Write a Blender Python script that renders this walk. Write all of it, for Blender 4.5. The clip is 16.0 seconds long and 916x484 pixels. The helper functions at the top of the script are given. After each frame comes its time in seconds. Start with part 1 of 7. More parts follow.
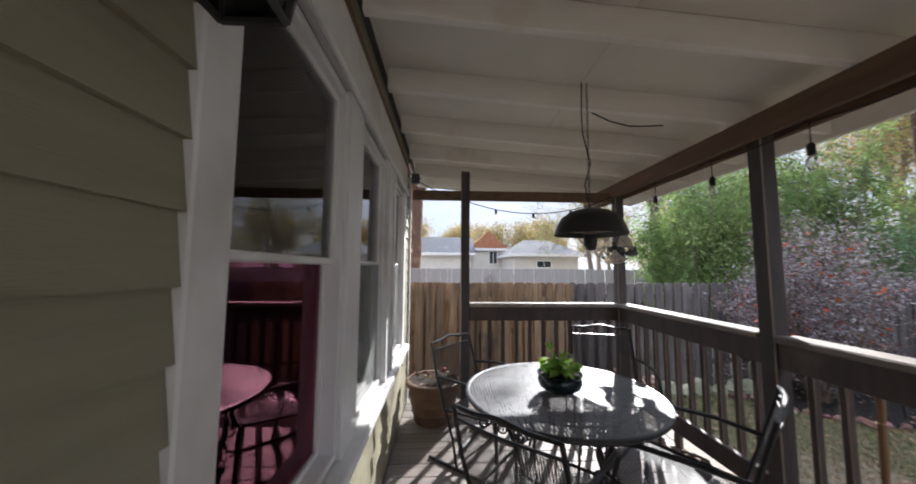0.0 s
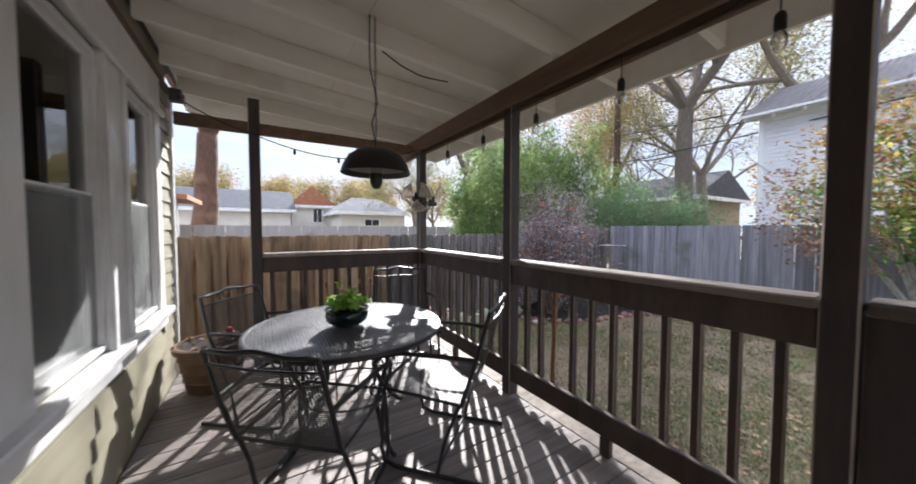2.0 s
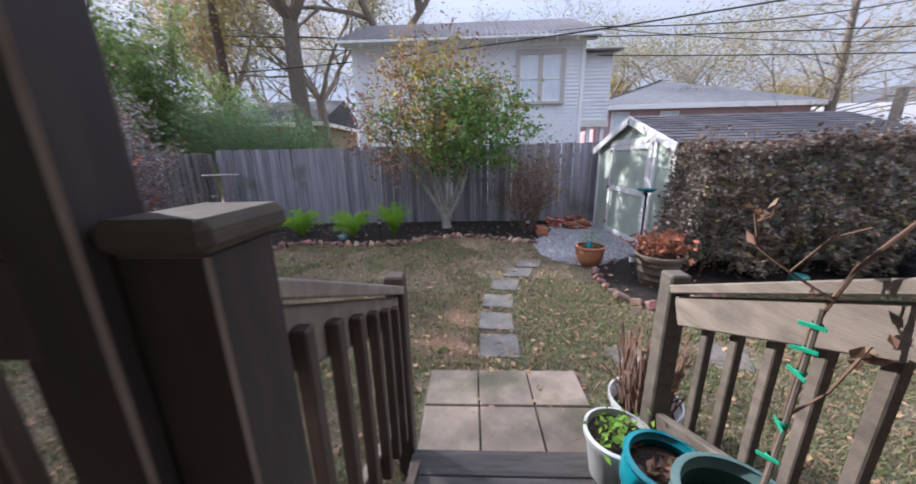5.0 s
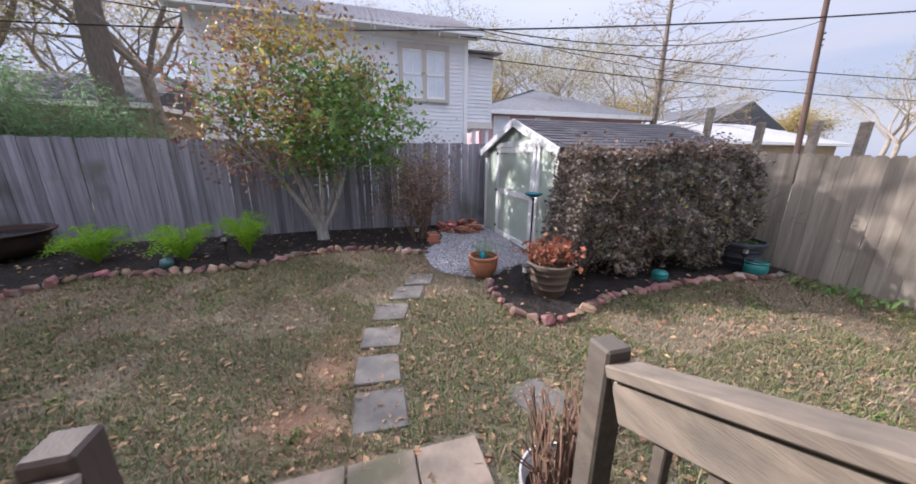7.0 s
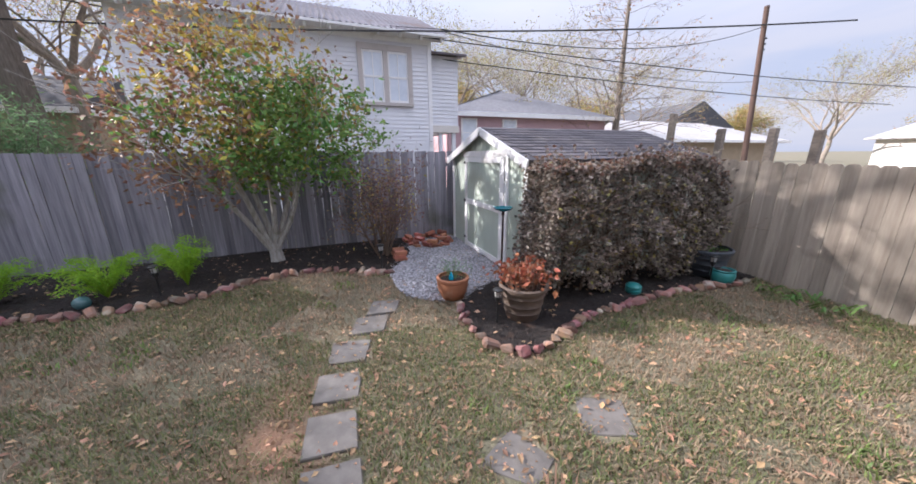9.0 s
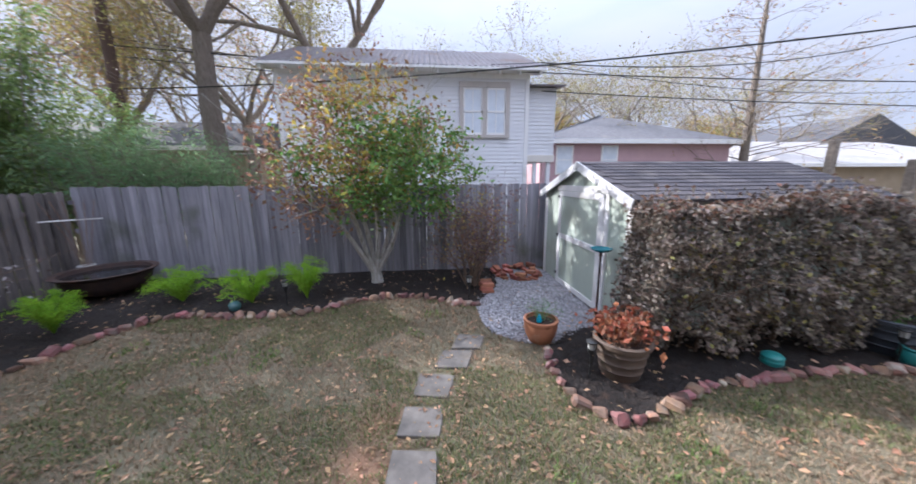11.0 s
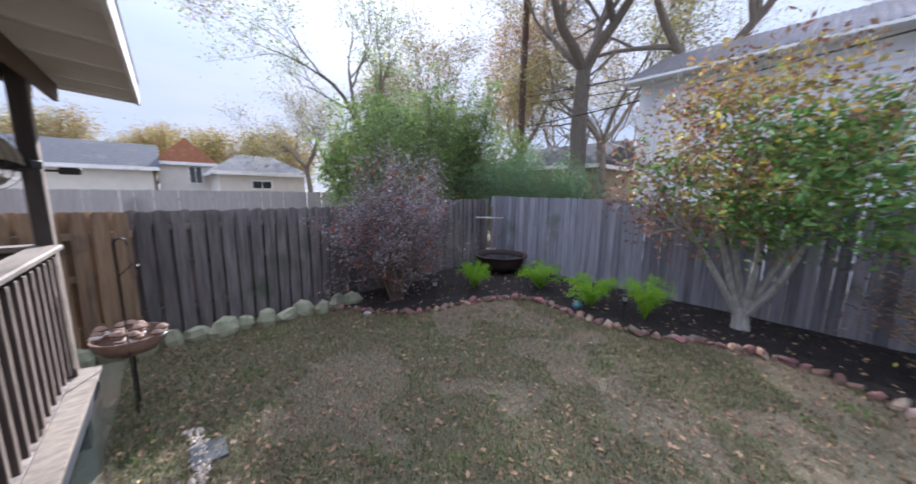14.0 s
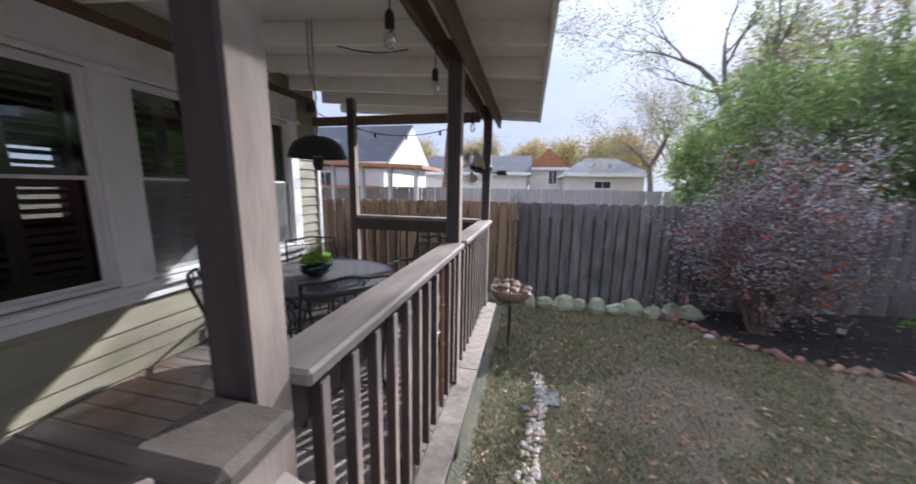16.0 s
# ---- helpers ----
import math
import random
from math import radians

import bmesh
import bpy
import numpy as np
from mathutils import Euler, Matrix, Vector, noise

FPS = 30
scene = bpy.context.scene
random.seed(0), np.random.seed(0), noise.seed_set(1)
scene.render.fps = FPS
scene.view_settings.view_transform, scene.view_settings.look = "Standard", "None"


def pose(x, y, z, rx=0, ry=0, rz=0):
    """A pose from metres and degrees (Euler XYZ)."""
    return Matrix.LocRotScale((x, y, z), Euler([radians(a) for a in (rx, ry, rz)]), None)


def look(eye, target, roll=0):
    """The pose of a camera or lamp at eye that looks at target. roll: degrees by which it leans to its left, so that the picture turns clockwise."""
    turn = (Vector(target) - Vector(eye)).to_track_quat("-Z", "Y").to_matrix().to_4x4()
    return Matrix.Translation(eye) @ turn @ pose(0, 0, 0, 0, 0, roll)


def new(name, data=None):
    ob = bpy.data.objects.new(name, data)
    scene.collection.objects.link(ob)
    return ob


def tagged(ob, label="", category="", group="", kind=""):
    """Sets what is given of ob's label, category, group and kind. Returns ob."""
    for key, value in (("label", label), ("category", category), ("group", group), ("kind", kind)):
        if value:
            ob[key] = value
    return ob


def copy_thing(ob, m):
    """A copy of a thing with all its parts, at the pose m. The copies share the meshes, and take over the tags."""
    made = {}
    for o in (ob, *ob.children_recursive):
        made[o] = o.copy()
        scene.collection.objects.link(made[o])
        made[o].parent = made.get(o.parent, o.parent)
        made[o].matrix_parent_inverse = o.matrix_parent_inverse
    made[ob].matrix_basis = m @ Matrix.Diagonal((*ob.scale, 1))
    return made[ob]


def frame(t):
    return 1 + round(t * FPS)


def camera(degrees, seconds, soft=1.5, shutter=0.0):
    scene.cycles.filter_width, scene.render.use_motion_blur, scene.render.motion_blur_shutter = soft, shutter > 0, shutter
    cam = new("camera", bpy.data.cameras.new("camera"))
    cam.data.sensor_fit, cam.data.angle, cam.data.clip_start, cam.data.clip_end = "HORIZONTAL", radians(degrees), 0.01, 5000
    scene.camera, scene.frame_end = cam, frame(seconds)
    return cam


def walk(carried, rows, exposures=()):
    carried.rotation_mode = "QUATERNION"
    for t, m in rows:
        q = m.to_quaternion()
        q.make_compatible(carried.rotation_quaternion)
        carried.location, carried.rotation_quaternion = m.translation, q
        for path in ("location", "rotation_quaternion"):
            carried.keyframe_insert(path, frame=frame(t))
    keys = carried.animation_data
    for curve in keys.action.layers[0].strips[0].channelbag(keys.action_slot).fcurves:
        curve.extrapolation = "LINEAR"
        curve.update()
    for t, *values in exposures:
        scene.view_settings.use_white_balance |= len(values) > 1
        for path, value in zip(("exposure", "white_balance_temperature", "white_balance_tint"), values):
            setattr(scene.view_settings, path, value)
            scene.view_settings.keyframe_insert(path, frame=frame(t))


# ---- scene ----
deck_z = 0.606
cam = camera(109.9, 16.0, soft=1.7, shutter=0.35)
PATH = [
    (0, (0.125, -0.036, 1.998), (0.206, 1.956, 2.16), 0.4),
    (0.5, (0.17, -0.059, 1.964), (0.497, 1.912, 2.047), 0.4),
    (1, (0.222, -0.072, 1.93), (0.81, 1.839, 1.967), 0.4),
    (1.5, (0.281, -0.093, 1.899), (1.109, 1.727, 1.886), 0.2),
    (2, (0.366, -0.125, 1.866), (1.414, 1.577, 1.786), 0.1),
    (2.5, (0.524, -0.165, 1.831), (1.771, 1.39, 1.668), -0.1),
    (3, (0.698, -0.189, 1.774), (2.166, 1.142, 1.502), -0.1),
    (3.5, (0.94, -0.196, 1.726), (2.624, 0.822, 1.374), -0.1),
    (4, (1.174, -0.242, 1.691), (3.02, 0.414, 1.29), -0.5),
    (4.5, (1.421, -0.305, 1.702), (3.334, 0.031, 1.226), -0.7),
    (4.7, (1.507, -0.329, 1.702), (3.432, -0.1, 1.209), -1.0),
    (6.8, (2.288, -0.577, 1.71), (4.149, -1.084, 1.181), 0.6),
    (7, (2.347, -0.605, 1.721), (4.199, -1.148, 1.197), 0.4),
    (7.5, (2.47, -0.669, 1.767), (4.297, -1.287, 1.238), 0.2),
    (8, (2.55, -0.723, 1.816), (4.348, -1.42, 1.284), -0.2),
    (8.2, (2.578, -0.747, 1.829), (4.37, -1.457, 1.296), -0.5),
    (10.3, (2.775, -0.818, 2.044), (4.646, -1.344, 1.572), -0.3),
    (10.5, (2.765, -0.818, 2.055), (4.665, -1.254, 1.607), -0.6),
    (11, (2.752, -0.77, 2.08), (4.704, -0.963, 1.691), -0.4),
    (11.5, (2.734, -0.696, 2.089), (4.701, -0.558, 1.752), -0.2),
    (12, (2.732, -0.62, 2.099), (4.654, -0.16, 1.791), -0.0),
    (12.5, (2.726, -0.546, 2.09), (4.575, 0.158, 1.796), 0.0),
    (13, (2.708, -0.458, 2.075), (4.462, 0.459, 1.786), 0.1),
    (13.5, (2.695, -0.405, 2.078), (4.27, 0.787, 1.787), 0.7),
    (14, (2.674, -0.362, 2.062), (3.997, 1.107, 1.755), 0.9),
    (14.5, (2.652, -0.324, 2.027), (3.631, 1.391, 1.71), 1.2),
    (15, (2.615, -0.333, 2.024), (3.112, 1.576, 1.698), 1.1),
    (15.5, (2.569, -0.356, 2.019), (2.573, 1.616, 1.683), 1.1),
    (16, (2.476, -0.351, 2.002), (2.056, 1.575, 1.666), 1.0),
]
walk(cam, [(t, look(eye, target, roll)) for t, eye, target, roll in PATH], exposures=[(0.0, 1.5, 5700, 11), (2.0, 1.55, 5700, 12), (3.0, 1.35, 5600, 12), (4.5, 1.02, 5560, 15), (8.2, 1.1, 5900, 19), (11.0, 1.15, 5600, 16), (16.0, 1.17, 5400, 16)])

# ---- light: hazy low winter sun ----
SUN_AZ, SUN_EL = radians(29.0), radians(30.0)      # from +y towards +x
world = bpy.data.worlds.new("sky")
scene.world = world
world.use_nodes = True
wn = world.node_tree.nodes
sky = wn.new("ShaderNodeTexSky")
sky.sky_type = "NISHITA"
sky.sun_disc = False
sky.sun_elevation, sky.sun_rotation = SUN_EL, SUN_AZ
sky.air_density, sky.dust_density, sky.ozone_density = 1.0, 1.5, 1.0
haze = wn.new("ShaderNodeMix")                      # thin high haze over the clear sky
haze.data_type = "RGBA"
haze.inputs[0].default_value = 0.94
world.node_tree.links.new(sky.outputs[0], haze.inputs[6])
# the haze brightens towards the zenith, as under thin cloud, with faint wisps
where = wn.new("ShaderNodeTexCoord")
updown = wn.new("ShaderNodeSeparateXYZ")
world.node_tree.links.new(where.outputs["Generated"], updown.inputs[0])
climb = wn.new("ShaderNodeMapRange")
climb.interpolation_type = "SMOOTHSTEP"
climb.inputs[1].default_value, climb.inputs[2].default_value = 0.15, 1.0
world.node_tree.links.new(updown.outputs["Z"], climb.inputs[0])
stretch = wn.new("ShaderNodeMapping")
stretch.inputs["Scale"].default_value = (1.0, 1.0, 3.5)
world.node_tree.links.new(where.outputs["Generated"], stretch.inputs[0])
wisps = wn.new("ShaderNodeTexNoise")
wisps.inputs["Scale"].default_value, wisps.inputs["Detail"].default_value, wisps.inputs["Distortion"].default_value = 2.6, 7, 0.6
world.node_tree.links.new(stretch.outputs[0], wisps.inputs["Vector"])
wisp_range = wn.new("ShaderNodeMapRange")
wisp_range.inputs[1].default_value, wisp_range.inputs[2].default_value = 0.4, 0.62
world.node_tree.links.new(wisps.outputs[0], wisp_range.inputs[0])
veil = wn.new("ShaderNodeMix")
veil.data_type = "RGBA"
veil.inputs[6].default_value, veil.inputs[7].default_value = (3.0, 3.25, 3.75, 1), (3.6, 3.62, 3.8, 1)
world.node_tree.links.new(wisp_range.outputs[0], veil.inputs[0])
dome = wn.new("ShaderNodeMix")
dome.data_type = "RGBA"
dome.inputs[7].default_value = (10.5, 10.9, 11.8, 1)
world.node_tree.links.new(climb.outputs[0], dome.inputs[0])
world.node_tree.links.new(veil.outputs[2], dome.inputs[6])
world.node_tree.links.new(dome.outputs[2], haze.inputs[7])
world.node_tree.links.new(haze.outputs[2], wn["Background"].inputs[0])
wn["Background"].inputs[1].default_value = 0.094
sun = new("sun", bpy.data.lights.new("sun", "SUN"))
sun.data.energy, sun.data.angle, sun.data.color = 4.8, radians(0.6), (1.0, 0.92, 0.8)
sun.matrix_world = look((math.sin(SUN_AZ) * math.cos(SUN_EL) * 30, math.cos(SUN_AZ) * math.cos(SUN_EL) * 30, math.sin(SUN_EL) * 30), (0, 0, 0))
rng = np.random.default_rng(7)


# ---- materials ----
def material(name, c1, c2, scale=3.0, rough=0.7, bump=0.3, grain=(1, 1, 1), turn=0.0, dirt=None, dirt_scale=0.8, fine=60.0,
             metal=0.0, vary=0.0, spec=0.5, island=0.0, through_light=0.0, bump_distance=0.004, dirt_at=0.58, hue=0.0):
    """Two colours mixed by a grain, a second scale of stains, fine relief, and some change from piece to piece."""
    m = bpy.data.materials.new(name)
    m.use_nodes = True
    nt = m.node_tree
    n, l = nt.nodes, nt.links
    bsdf = n["Principled BSDF"]
    geo = n.new("ShaderNodeNewGeometry")
    mp = n.new("ShaderNodeMapping")
    mp.inputs["Rotation"].default_value = (0, 0, radians(turn))
    mp2 = n.new("ShaderNodeMapping")
    mp2.inputs["Scale"].default_value = grain
    l.new(geo.outputs["Position"], mp.inputs[0])
    l.new(mp.outputs[0], mp2.inputs[0])
    n1 = n.new("ShaderNodeTexNoise")
    n1.inputs["Scale"].default_value, n1.inputs["Detail"].default_value, n1.inputs["Roughness"].default_value = scale, 6, 0.62
    l.new(mp2.outputs[0], n1.inputs["Vector"])
    ramp = n.new("ShaderNodeMapRange")
    ramp.inputs[1].default_value, ramp.inputs[2].default_value = 0.32, 0.68
    l.new(n1.outputs[0], ramp.inputs[0])
    mix = n.new("ShaderNodeMix")
    mix.data_type = "RGBA"
    mix.inputs[6].default_value, mix.inputs[7].default_value = (*c1, 1), (*c2, 1)
    l.new(ramp.outputs[0], mix.inputs[0])
    col = mix.outputs[2]
    if dirt:
        n2 = n.new("ShaderNodeTexNoise")
        n2.inputs["Scale"].default_value, n2.inputs["Detail"].default_value = dirt_scale, 5
        l.new(geo.outputs["Position"], n2.inputs["Vector"])
        r2 = n.new("ShaderNodeMapRange")
        r2.inputs[1].default_value, r2.inputs[2].default_value = dirt_at, dirt_at + 0.16
        l.new(n2.outputs[0], r2.inputs[0])
        mx = n.new("ShaderNodeMix")
        mx.data_type = "RGBA"
        mx.inputs[7].default_value = (*dirt, 1)
        l.new(r2.outputs[0], mx.inputs[0])
        l.new(col, mx.inputs[6])
        col = mx.outputs[2]
    if vary or island or hue:
        hsv = n.new("ShaderNodeHueSaturation")
        src = geo.outputs["Random Per Island"] if island else n.new("ShaderNodeObjectInfo").outputs["Random"]
        amount = island or vary
        mr = n.new("ShaderNodeMapRange")
        mr.inputs[3].default_value, mr.inputs[4].default_value = 1 - amount, 1 + amount
        l.new(src, mr.inputs[0])
        l.new(mr.outputs[0], hsv.inputs["Value"])
        if hue:
            mh = n.new("ShaderNodeMapRange")
            mh.inputs[3].default_value, mh.inputs[4].default_value = 0.5 - hue, 0.5 + hue
            mul = n.new("ShaderNodeMath")
            mul.operation = "MULTIPLY"
            mul.inputs[1].default_value = 7.31
            fr = n.new("ShaderNodeMath")
            fr.operation = "FRACT"
            l.new(src, mul.inputs[0])
            l.new(mul.outputs[0], fr.inputs[0])
            l.new(fr.outputs[0], mh.inputs[0])
            l.new(mh.outputs[0], hsv.inputs["Hue"])
        l.new(col, hsv.inputs["Color"])
        col = hsv.outputs[0]
    l.new(col, bsdf.inputs["Base Color"])
    bsdf.inputs["Roughness"].default_value, bsdf.inputs["Metallic"].default_value = rough, metal
    bsdf.inputs["Specular IOR Level"].default_value = spec
    if bump:
        n3 = n.new("ShaderNodeTexNoise")
        n3.inputs["Scale"].default_value, n3.inputs["Detail"].default_value = fine, 4
        l.new(mp2.outputs[0], n3.inputs["Vector"])
        add = n.new("ShaderNodeMath")
        l.new(n1.outputs[0], add.inputs[0])
        l.new(n3.outputs[0], add.inputs[1])
        b = n.new("ShaderNodeBump")
        b.inputs["Strength"].default_value, b.inputs["Distance"].default_value = bump, bump_distance
        l.new(add.outputs[0], b.inputs["Height"])
        l.new(b.outputs[0], bsdf.inputs["Normal"])
    if through_light:
        tr = n.new("ShaderNodeBsdfTranslucent")
        l.new(col, tr.inputs[0])
        ms = n.new("ShaderNodeMixShader")
        ms.inputs[0].default_value = through_light
        l.new(bsdf.outputs[0], ms.inputs[1])
        l.new(tr.outputs[0], ms.inputs[2])
        l.new(ms.outputs[0], n["Material Output"].inputs[0])
    return m


def plain(name, c, rough=0.5, metal=0.0, spec=0.5):
    return material(name, c, tuple(v * 0.8 for v in c), 9, rough, 0.1, metal=metal, spec=spec)


def glass_material(name, tint, rough=0.0, sheen=(0.85, 0.85, 0.85)):
    """A thin pane: part clear, part mirror by Fresnel."""
    m = bpy.data.materials.new(name)
    m.use_nodes = True
    n, l = m.node_tree.nodes, m.node_tree.links
    gl, tr, ms, fr = n.new("ShaderNodeBsdfGlossy"), n.new("ShaderNodeBsdfTransparent"), n.new("ShaderNodeMixShader"), n.new("ShaderNodeFresnel")
    gl.inputs["Roughness"].default_value = rough
    gl.inputs[0].default_value = (*sheen, 1)
    tr.inputs[0].default_value = (*tint, 1)
    fr.inputs[0].default_value = 1.6
    l.new(fr.outputs[0], ms.inputs[0])
    l.new(tr.outputs[0], ms.inputs[1])
    l.new(gl.outputs[0], ms.inputs[2])
    l.new(ms.outputs[0], n["Material Output"].inputs[0])
    return m


def screen_material():
    """Fine grey insect mesh: mostly open, the wires dull."""
    m = bpy.data.materials.new("insect_screen")
    m.use_nodes = True
    n, l = m.node_tree.nodes, m.node_tree.links
    ms, tr = n.new("ShaderNodeMixShader"), n.new("ShaderNodeBsdfTransparent")
    n["Principled BSDF"].inputs["Base Color"].default_value = (0.3, 0.31, 0.3, 1)
    n["Principled BSDF"].inputs["Roughness"].default_value = 0.6
    ms.inputs[0].default_value = 0.3
    l.new(tr.outputs[0], ms.inputs[1])
    l.new(n["Principled BSDF"].outputs[0], ms.inputs[2])
    l.new(ms.outputs[0], n["Material Output"].inputs[0])
    return m


M = {}
M["deck"] = material("deck_boards", (0.32, 0.27, 0.24), (0.19, 0.157, 0.14), 4, 0.62, 0.35, (0.3, 5, 5), 0, (0.22, 0.12, 0.06), 1.3, 40, vary=0.18)
# paler tone for yard-side faces; sunlight is painted in here
M["litwood"] = material("sunlit_face_wood", (0.4, 0.325, 0.265), (0.27, 0.215, 0.175), 5, 0.75, 0.35, (3, 3, 0.5), 0, (0.16, 0.12, 0.095), 3.0, 50, vary=0.1)
M["rail"] = material("stained_rail", (0.1, 0.07, 0.056), (0.056, 0.041, 0.036), 5, 0.6, 0.3, (3, 3, 0.5), 0, (0.125, 0.097, 0.08), 3.0, 50, vary=0.12)
M["railcap"] = material("worn_rail_cap", (0.34, 0.285, 0.24), (0.21, 0.172, 0.143), 5, 0.65, 0.35, (3, 0.4, 3), 0, (0.09, 0.07, 0.06), 3.0, 50, vary=0.12)
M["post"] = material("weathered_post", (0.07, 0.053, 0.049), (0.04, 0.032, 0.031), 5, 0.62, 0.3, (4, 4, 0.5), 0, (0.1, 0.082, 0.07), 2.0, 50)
M["stairwood"] = material("bleached_stair_wood", (0.215, 0.175, 0.135), (0.125, 0.102, 0.08), 6, 0.8, 0.45, (0.6, 4, 4), 0, (0.08, 0.068, 0.055), 3.0, 60, vary=0.15)
M["greywood"] = material("grey_weathered_wood", (0.3, 0.25, 0.2), (0.17, 0.14, 0.11), 6, 0.8, 0.4, (2, 4, 4), 0, (0.1, 0.085, 0.07), 2.5, 60, vary=0.15)
M["beam"] = material("brown_beam", (0.19, 0.115, 0.07), (0.12, 0.07, 0.043), 4, 0.6, 0.3, (4, 0.5, 4), 0, (0.08, 0.05, 0.035), 1.5, 50)
M["ceil"] = material("painted_ceiling", (0.78, 0.75, 0.68), (0.71, 0.68, 0.61), 3, 0.6, 0.15, (1, 1, 1), 0, (0.62, 0.57, 0.5), 0.9, 30)
M["rafter"] = material("painted_rafter", (0.87, 0.85, 0.8), (0.82, 0.79, 0.74), 4, 0.6, 0.2, (0.5, 4, 4), 0, (0.68, 0.62, 0.54), 2.2, 40)
M["trim"] = material("white_trim", (0.84, 0.83, 0.82), (0.79, 0.78, 0.77), 5, 0.45, 0.15, (3, 3, 0.5), 0, (0.6, 0.58, 0.54), 2.0, 40)
M["siding"] = material("olive_siding", (0.34, 0.312, 0.222), (0.285, 0.262, 0.184), 3, 0.6, 0.2, (3, 0.6, 6), 0, (0.25, 0.23, 0.15), 1.4, 50, vary=0.04)
# one fence, two tones: the sun glow by the porch is in the colour
M["fence"] = material("sunlit_weathered_fence", (0.42, 0.285, 0.165), (0.17, 0.11, 0.07), 3, 0.85, 0.5, (6, 6, 0.5), 0, (0.09, 0.075, 0.065), 1.6, 60, vary=0.28)
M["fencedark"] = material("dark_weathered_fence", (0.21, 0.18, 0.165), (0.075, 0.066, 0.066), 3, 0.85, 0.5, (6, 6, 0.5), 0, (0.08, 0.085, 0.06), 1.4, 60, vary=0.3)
M["fencefar"] = material("grey_fence", (0.31, 0.295, 0.32), (0.15, 0.145, 0.165), 3, 0.85, 0.5, (7, 7, 0.35), 0, (0.1, 0.105, 0.075), 1.0, 60, vary=0.33)
# lightened base colour: the sun on the right fence is painted in
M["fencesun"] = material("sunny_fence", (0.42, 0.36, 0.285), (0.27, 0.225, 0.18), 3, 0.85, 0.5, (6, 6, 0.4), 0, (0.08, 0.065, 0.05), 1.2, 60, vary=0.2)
M["fencepale"] = material("pale_fence", (0.45, 0.41, 0.39), (0.36, 0.33, 0.32), 3, 0.85, 0.3, (6, 6, 0.5), 0, (0.28, 0.25, 0.24), 0.8, 40)
M["iron"] = material("wrought_iron", (0.018, 0.018, 0.02), (0.03, 0.029, 0.03), 20, 0.38, 0.15, fine=200)
M["mesh"] = material("black_wire_mesh", (0.05, 0.05, 0.052), (0.075, 0.073, 0.07), 20, 0.45, 0.0, spec=0.5)
M["black"] = material("black_metal", (0.014, 0.015, 0.015), (0.022, 0.022, 0.022), 20, 0.4, 0.1)
M["shed"] = material("pale_green_paint", (0.5, 0.56, 0.48), (0.44, 0.5, 0.425), 3, 0.6, 0.25, (4, 4, 0.5), 0, (0.38, 0.41, 0.33), 1.2, 40)
M["shingle"] = material("asphalt_shingle", (0.13, 0.115, 0.12), (0.075, 0.068, 0.075), 30, 0.9, 0.5, fine=220, dirt=(0.17, 0.15, 0.14), dirt_scale=2, vary=0.2)
M["house"] = material("white_siding", (0.76, 0.76, 0.78), (0.7, 0.7, 0.73), 2, 0.55, 0.1, dirt=(0.6, 0.6, 0.62), dirt_scale=0.7)
M["tin"] = material("corrugated_tin", (0.2, 0.185, 0.2), (0.115, 0.095, 0.1), 2.5, 0.55, 0.1, (0.4, 5, 1), metal=0.35, dirt=(0.15, 0.095, 0.07), dirt_scale=0.9)
M["pink"] = material("pink_siding", (0.52, 0.34, 0.36), (0.46, 0.3, 0.32), 2, 0.6, 0.1)
M["cream"] = material("cream_wall", (0.7, 0.66, 0.6), (0.63, 0.59, 0.53), 2, 0.7, 0.1)
M["tan"] = material("tan_wall", (0.36, 0.28, 0.19), (0.29, 0.225, 0.15), 2, 0.7, 0.1)
M["greyroof"] = material("grey_roof", (0.1, 0.102, 0.115), (0.065, 0.067, 0.077), 6, 0.9, 0.3, dirt=(0.15, 0.14, 0.13), dirt_scale=1)
M["paleshingle"] = material("pale_grey_shingle", (0.19, 0.19, 0.205), (0.13, 0.13, 0.14), 6, 0.9, 0.3, dirt=(0.22, 0.21, 0.2), dirt_scale=1)
M["blueboard"] = material("blue_siding", (0.2, 0.32, 0.5), (0.16, 0.26, 0.42), 3, 0.6, 0.1)
M["whiteroof"] = material("pale_roof", (0.46, 0.44, 0.43), (0.36, 0.345, 0.34), 3, 0.7, 0.2)
M["orangewood"] = material("orange_wood", (0.42, 0.2, 0.09), (0.3, 0.13, 0.06), 4, 0.7, 0.2)
M["shellpale"] = material("pale_shell", (0.62, 0.55, 0.48), (0.5, 0.4, 0.33), 12, 0.7, 0.3, island=0.2)
M["greentape"] = plain("green_tape", (0.02, 0.4, 0.22), 0.5)
M["slab"] = material("concrete_slab", (0.185, 0.168, 0.15), (0.11, 0.1, 0.09), 7, 0.88, 0.6, dirt=(0.12, 0.095, 0.065), dirt_scale=3.2, vary=0.1, fine=120)
M["mulch"] = material("dark_mulch", (0.03, 0.022, 0.018), (0.012, 0.01, 0.009), 22, 0.95, 1.0, dirt=(0.07, 0.04, 0.025), dirt_scale=5, fine=70, bump_distance=0.03, dirt_at=0.6)
M["chip"] = material("bark_chip", (0.05, 0.034, 0.026), (0.02, 0.015, 0.012), 30, 0.95, 0.4, island=0.6)
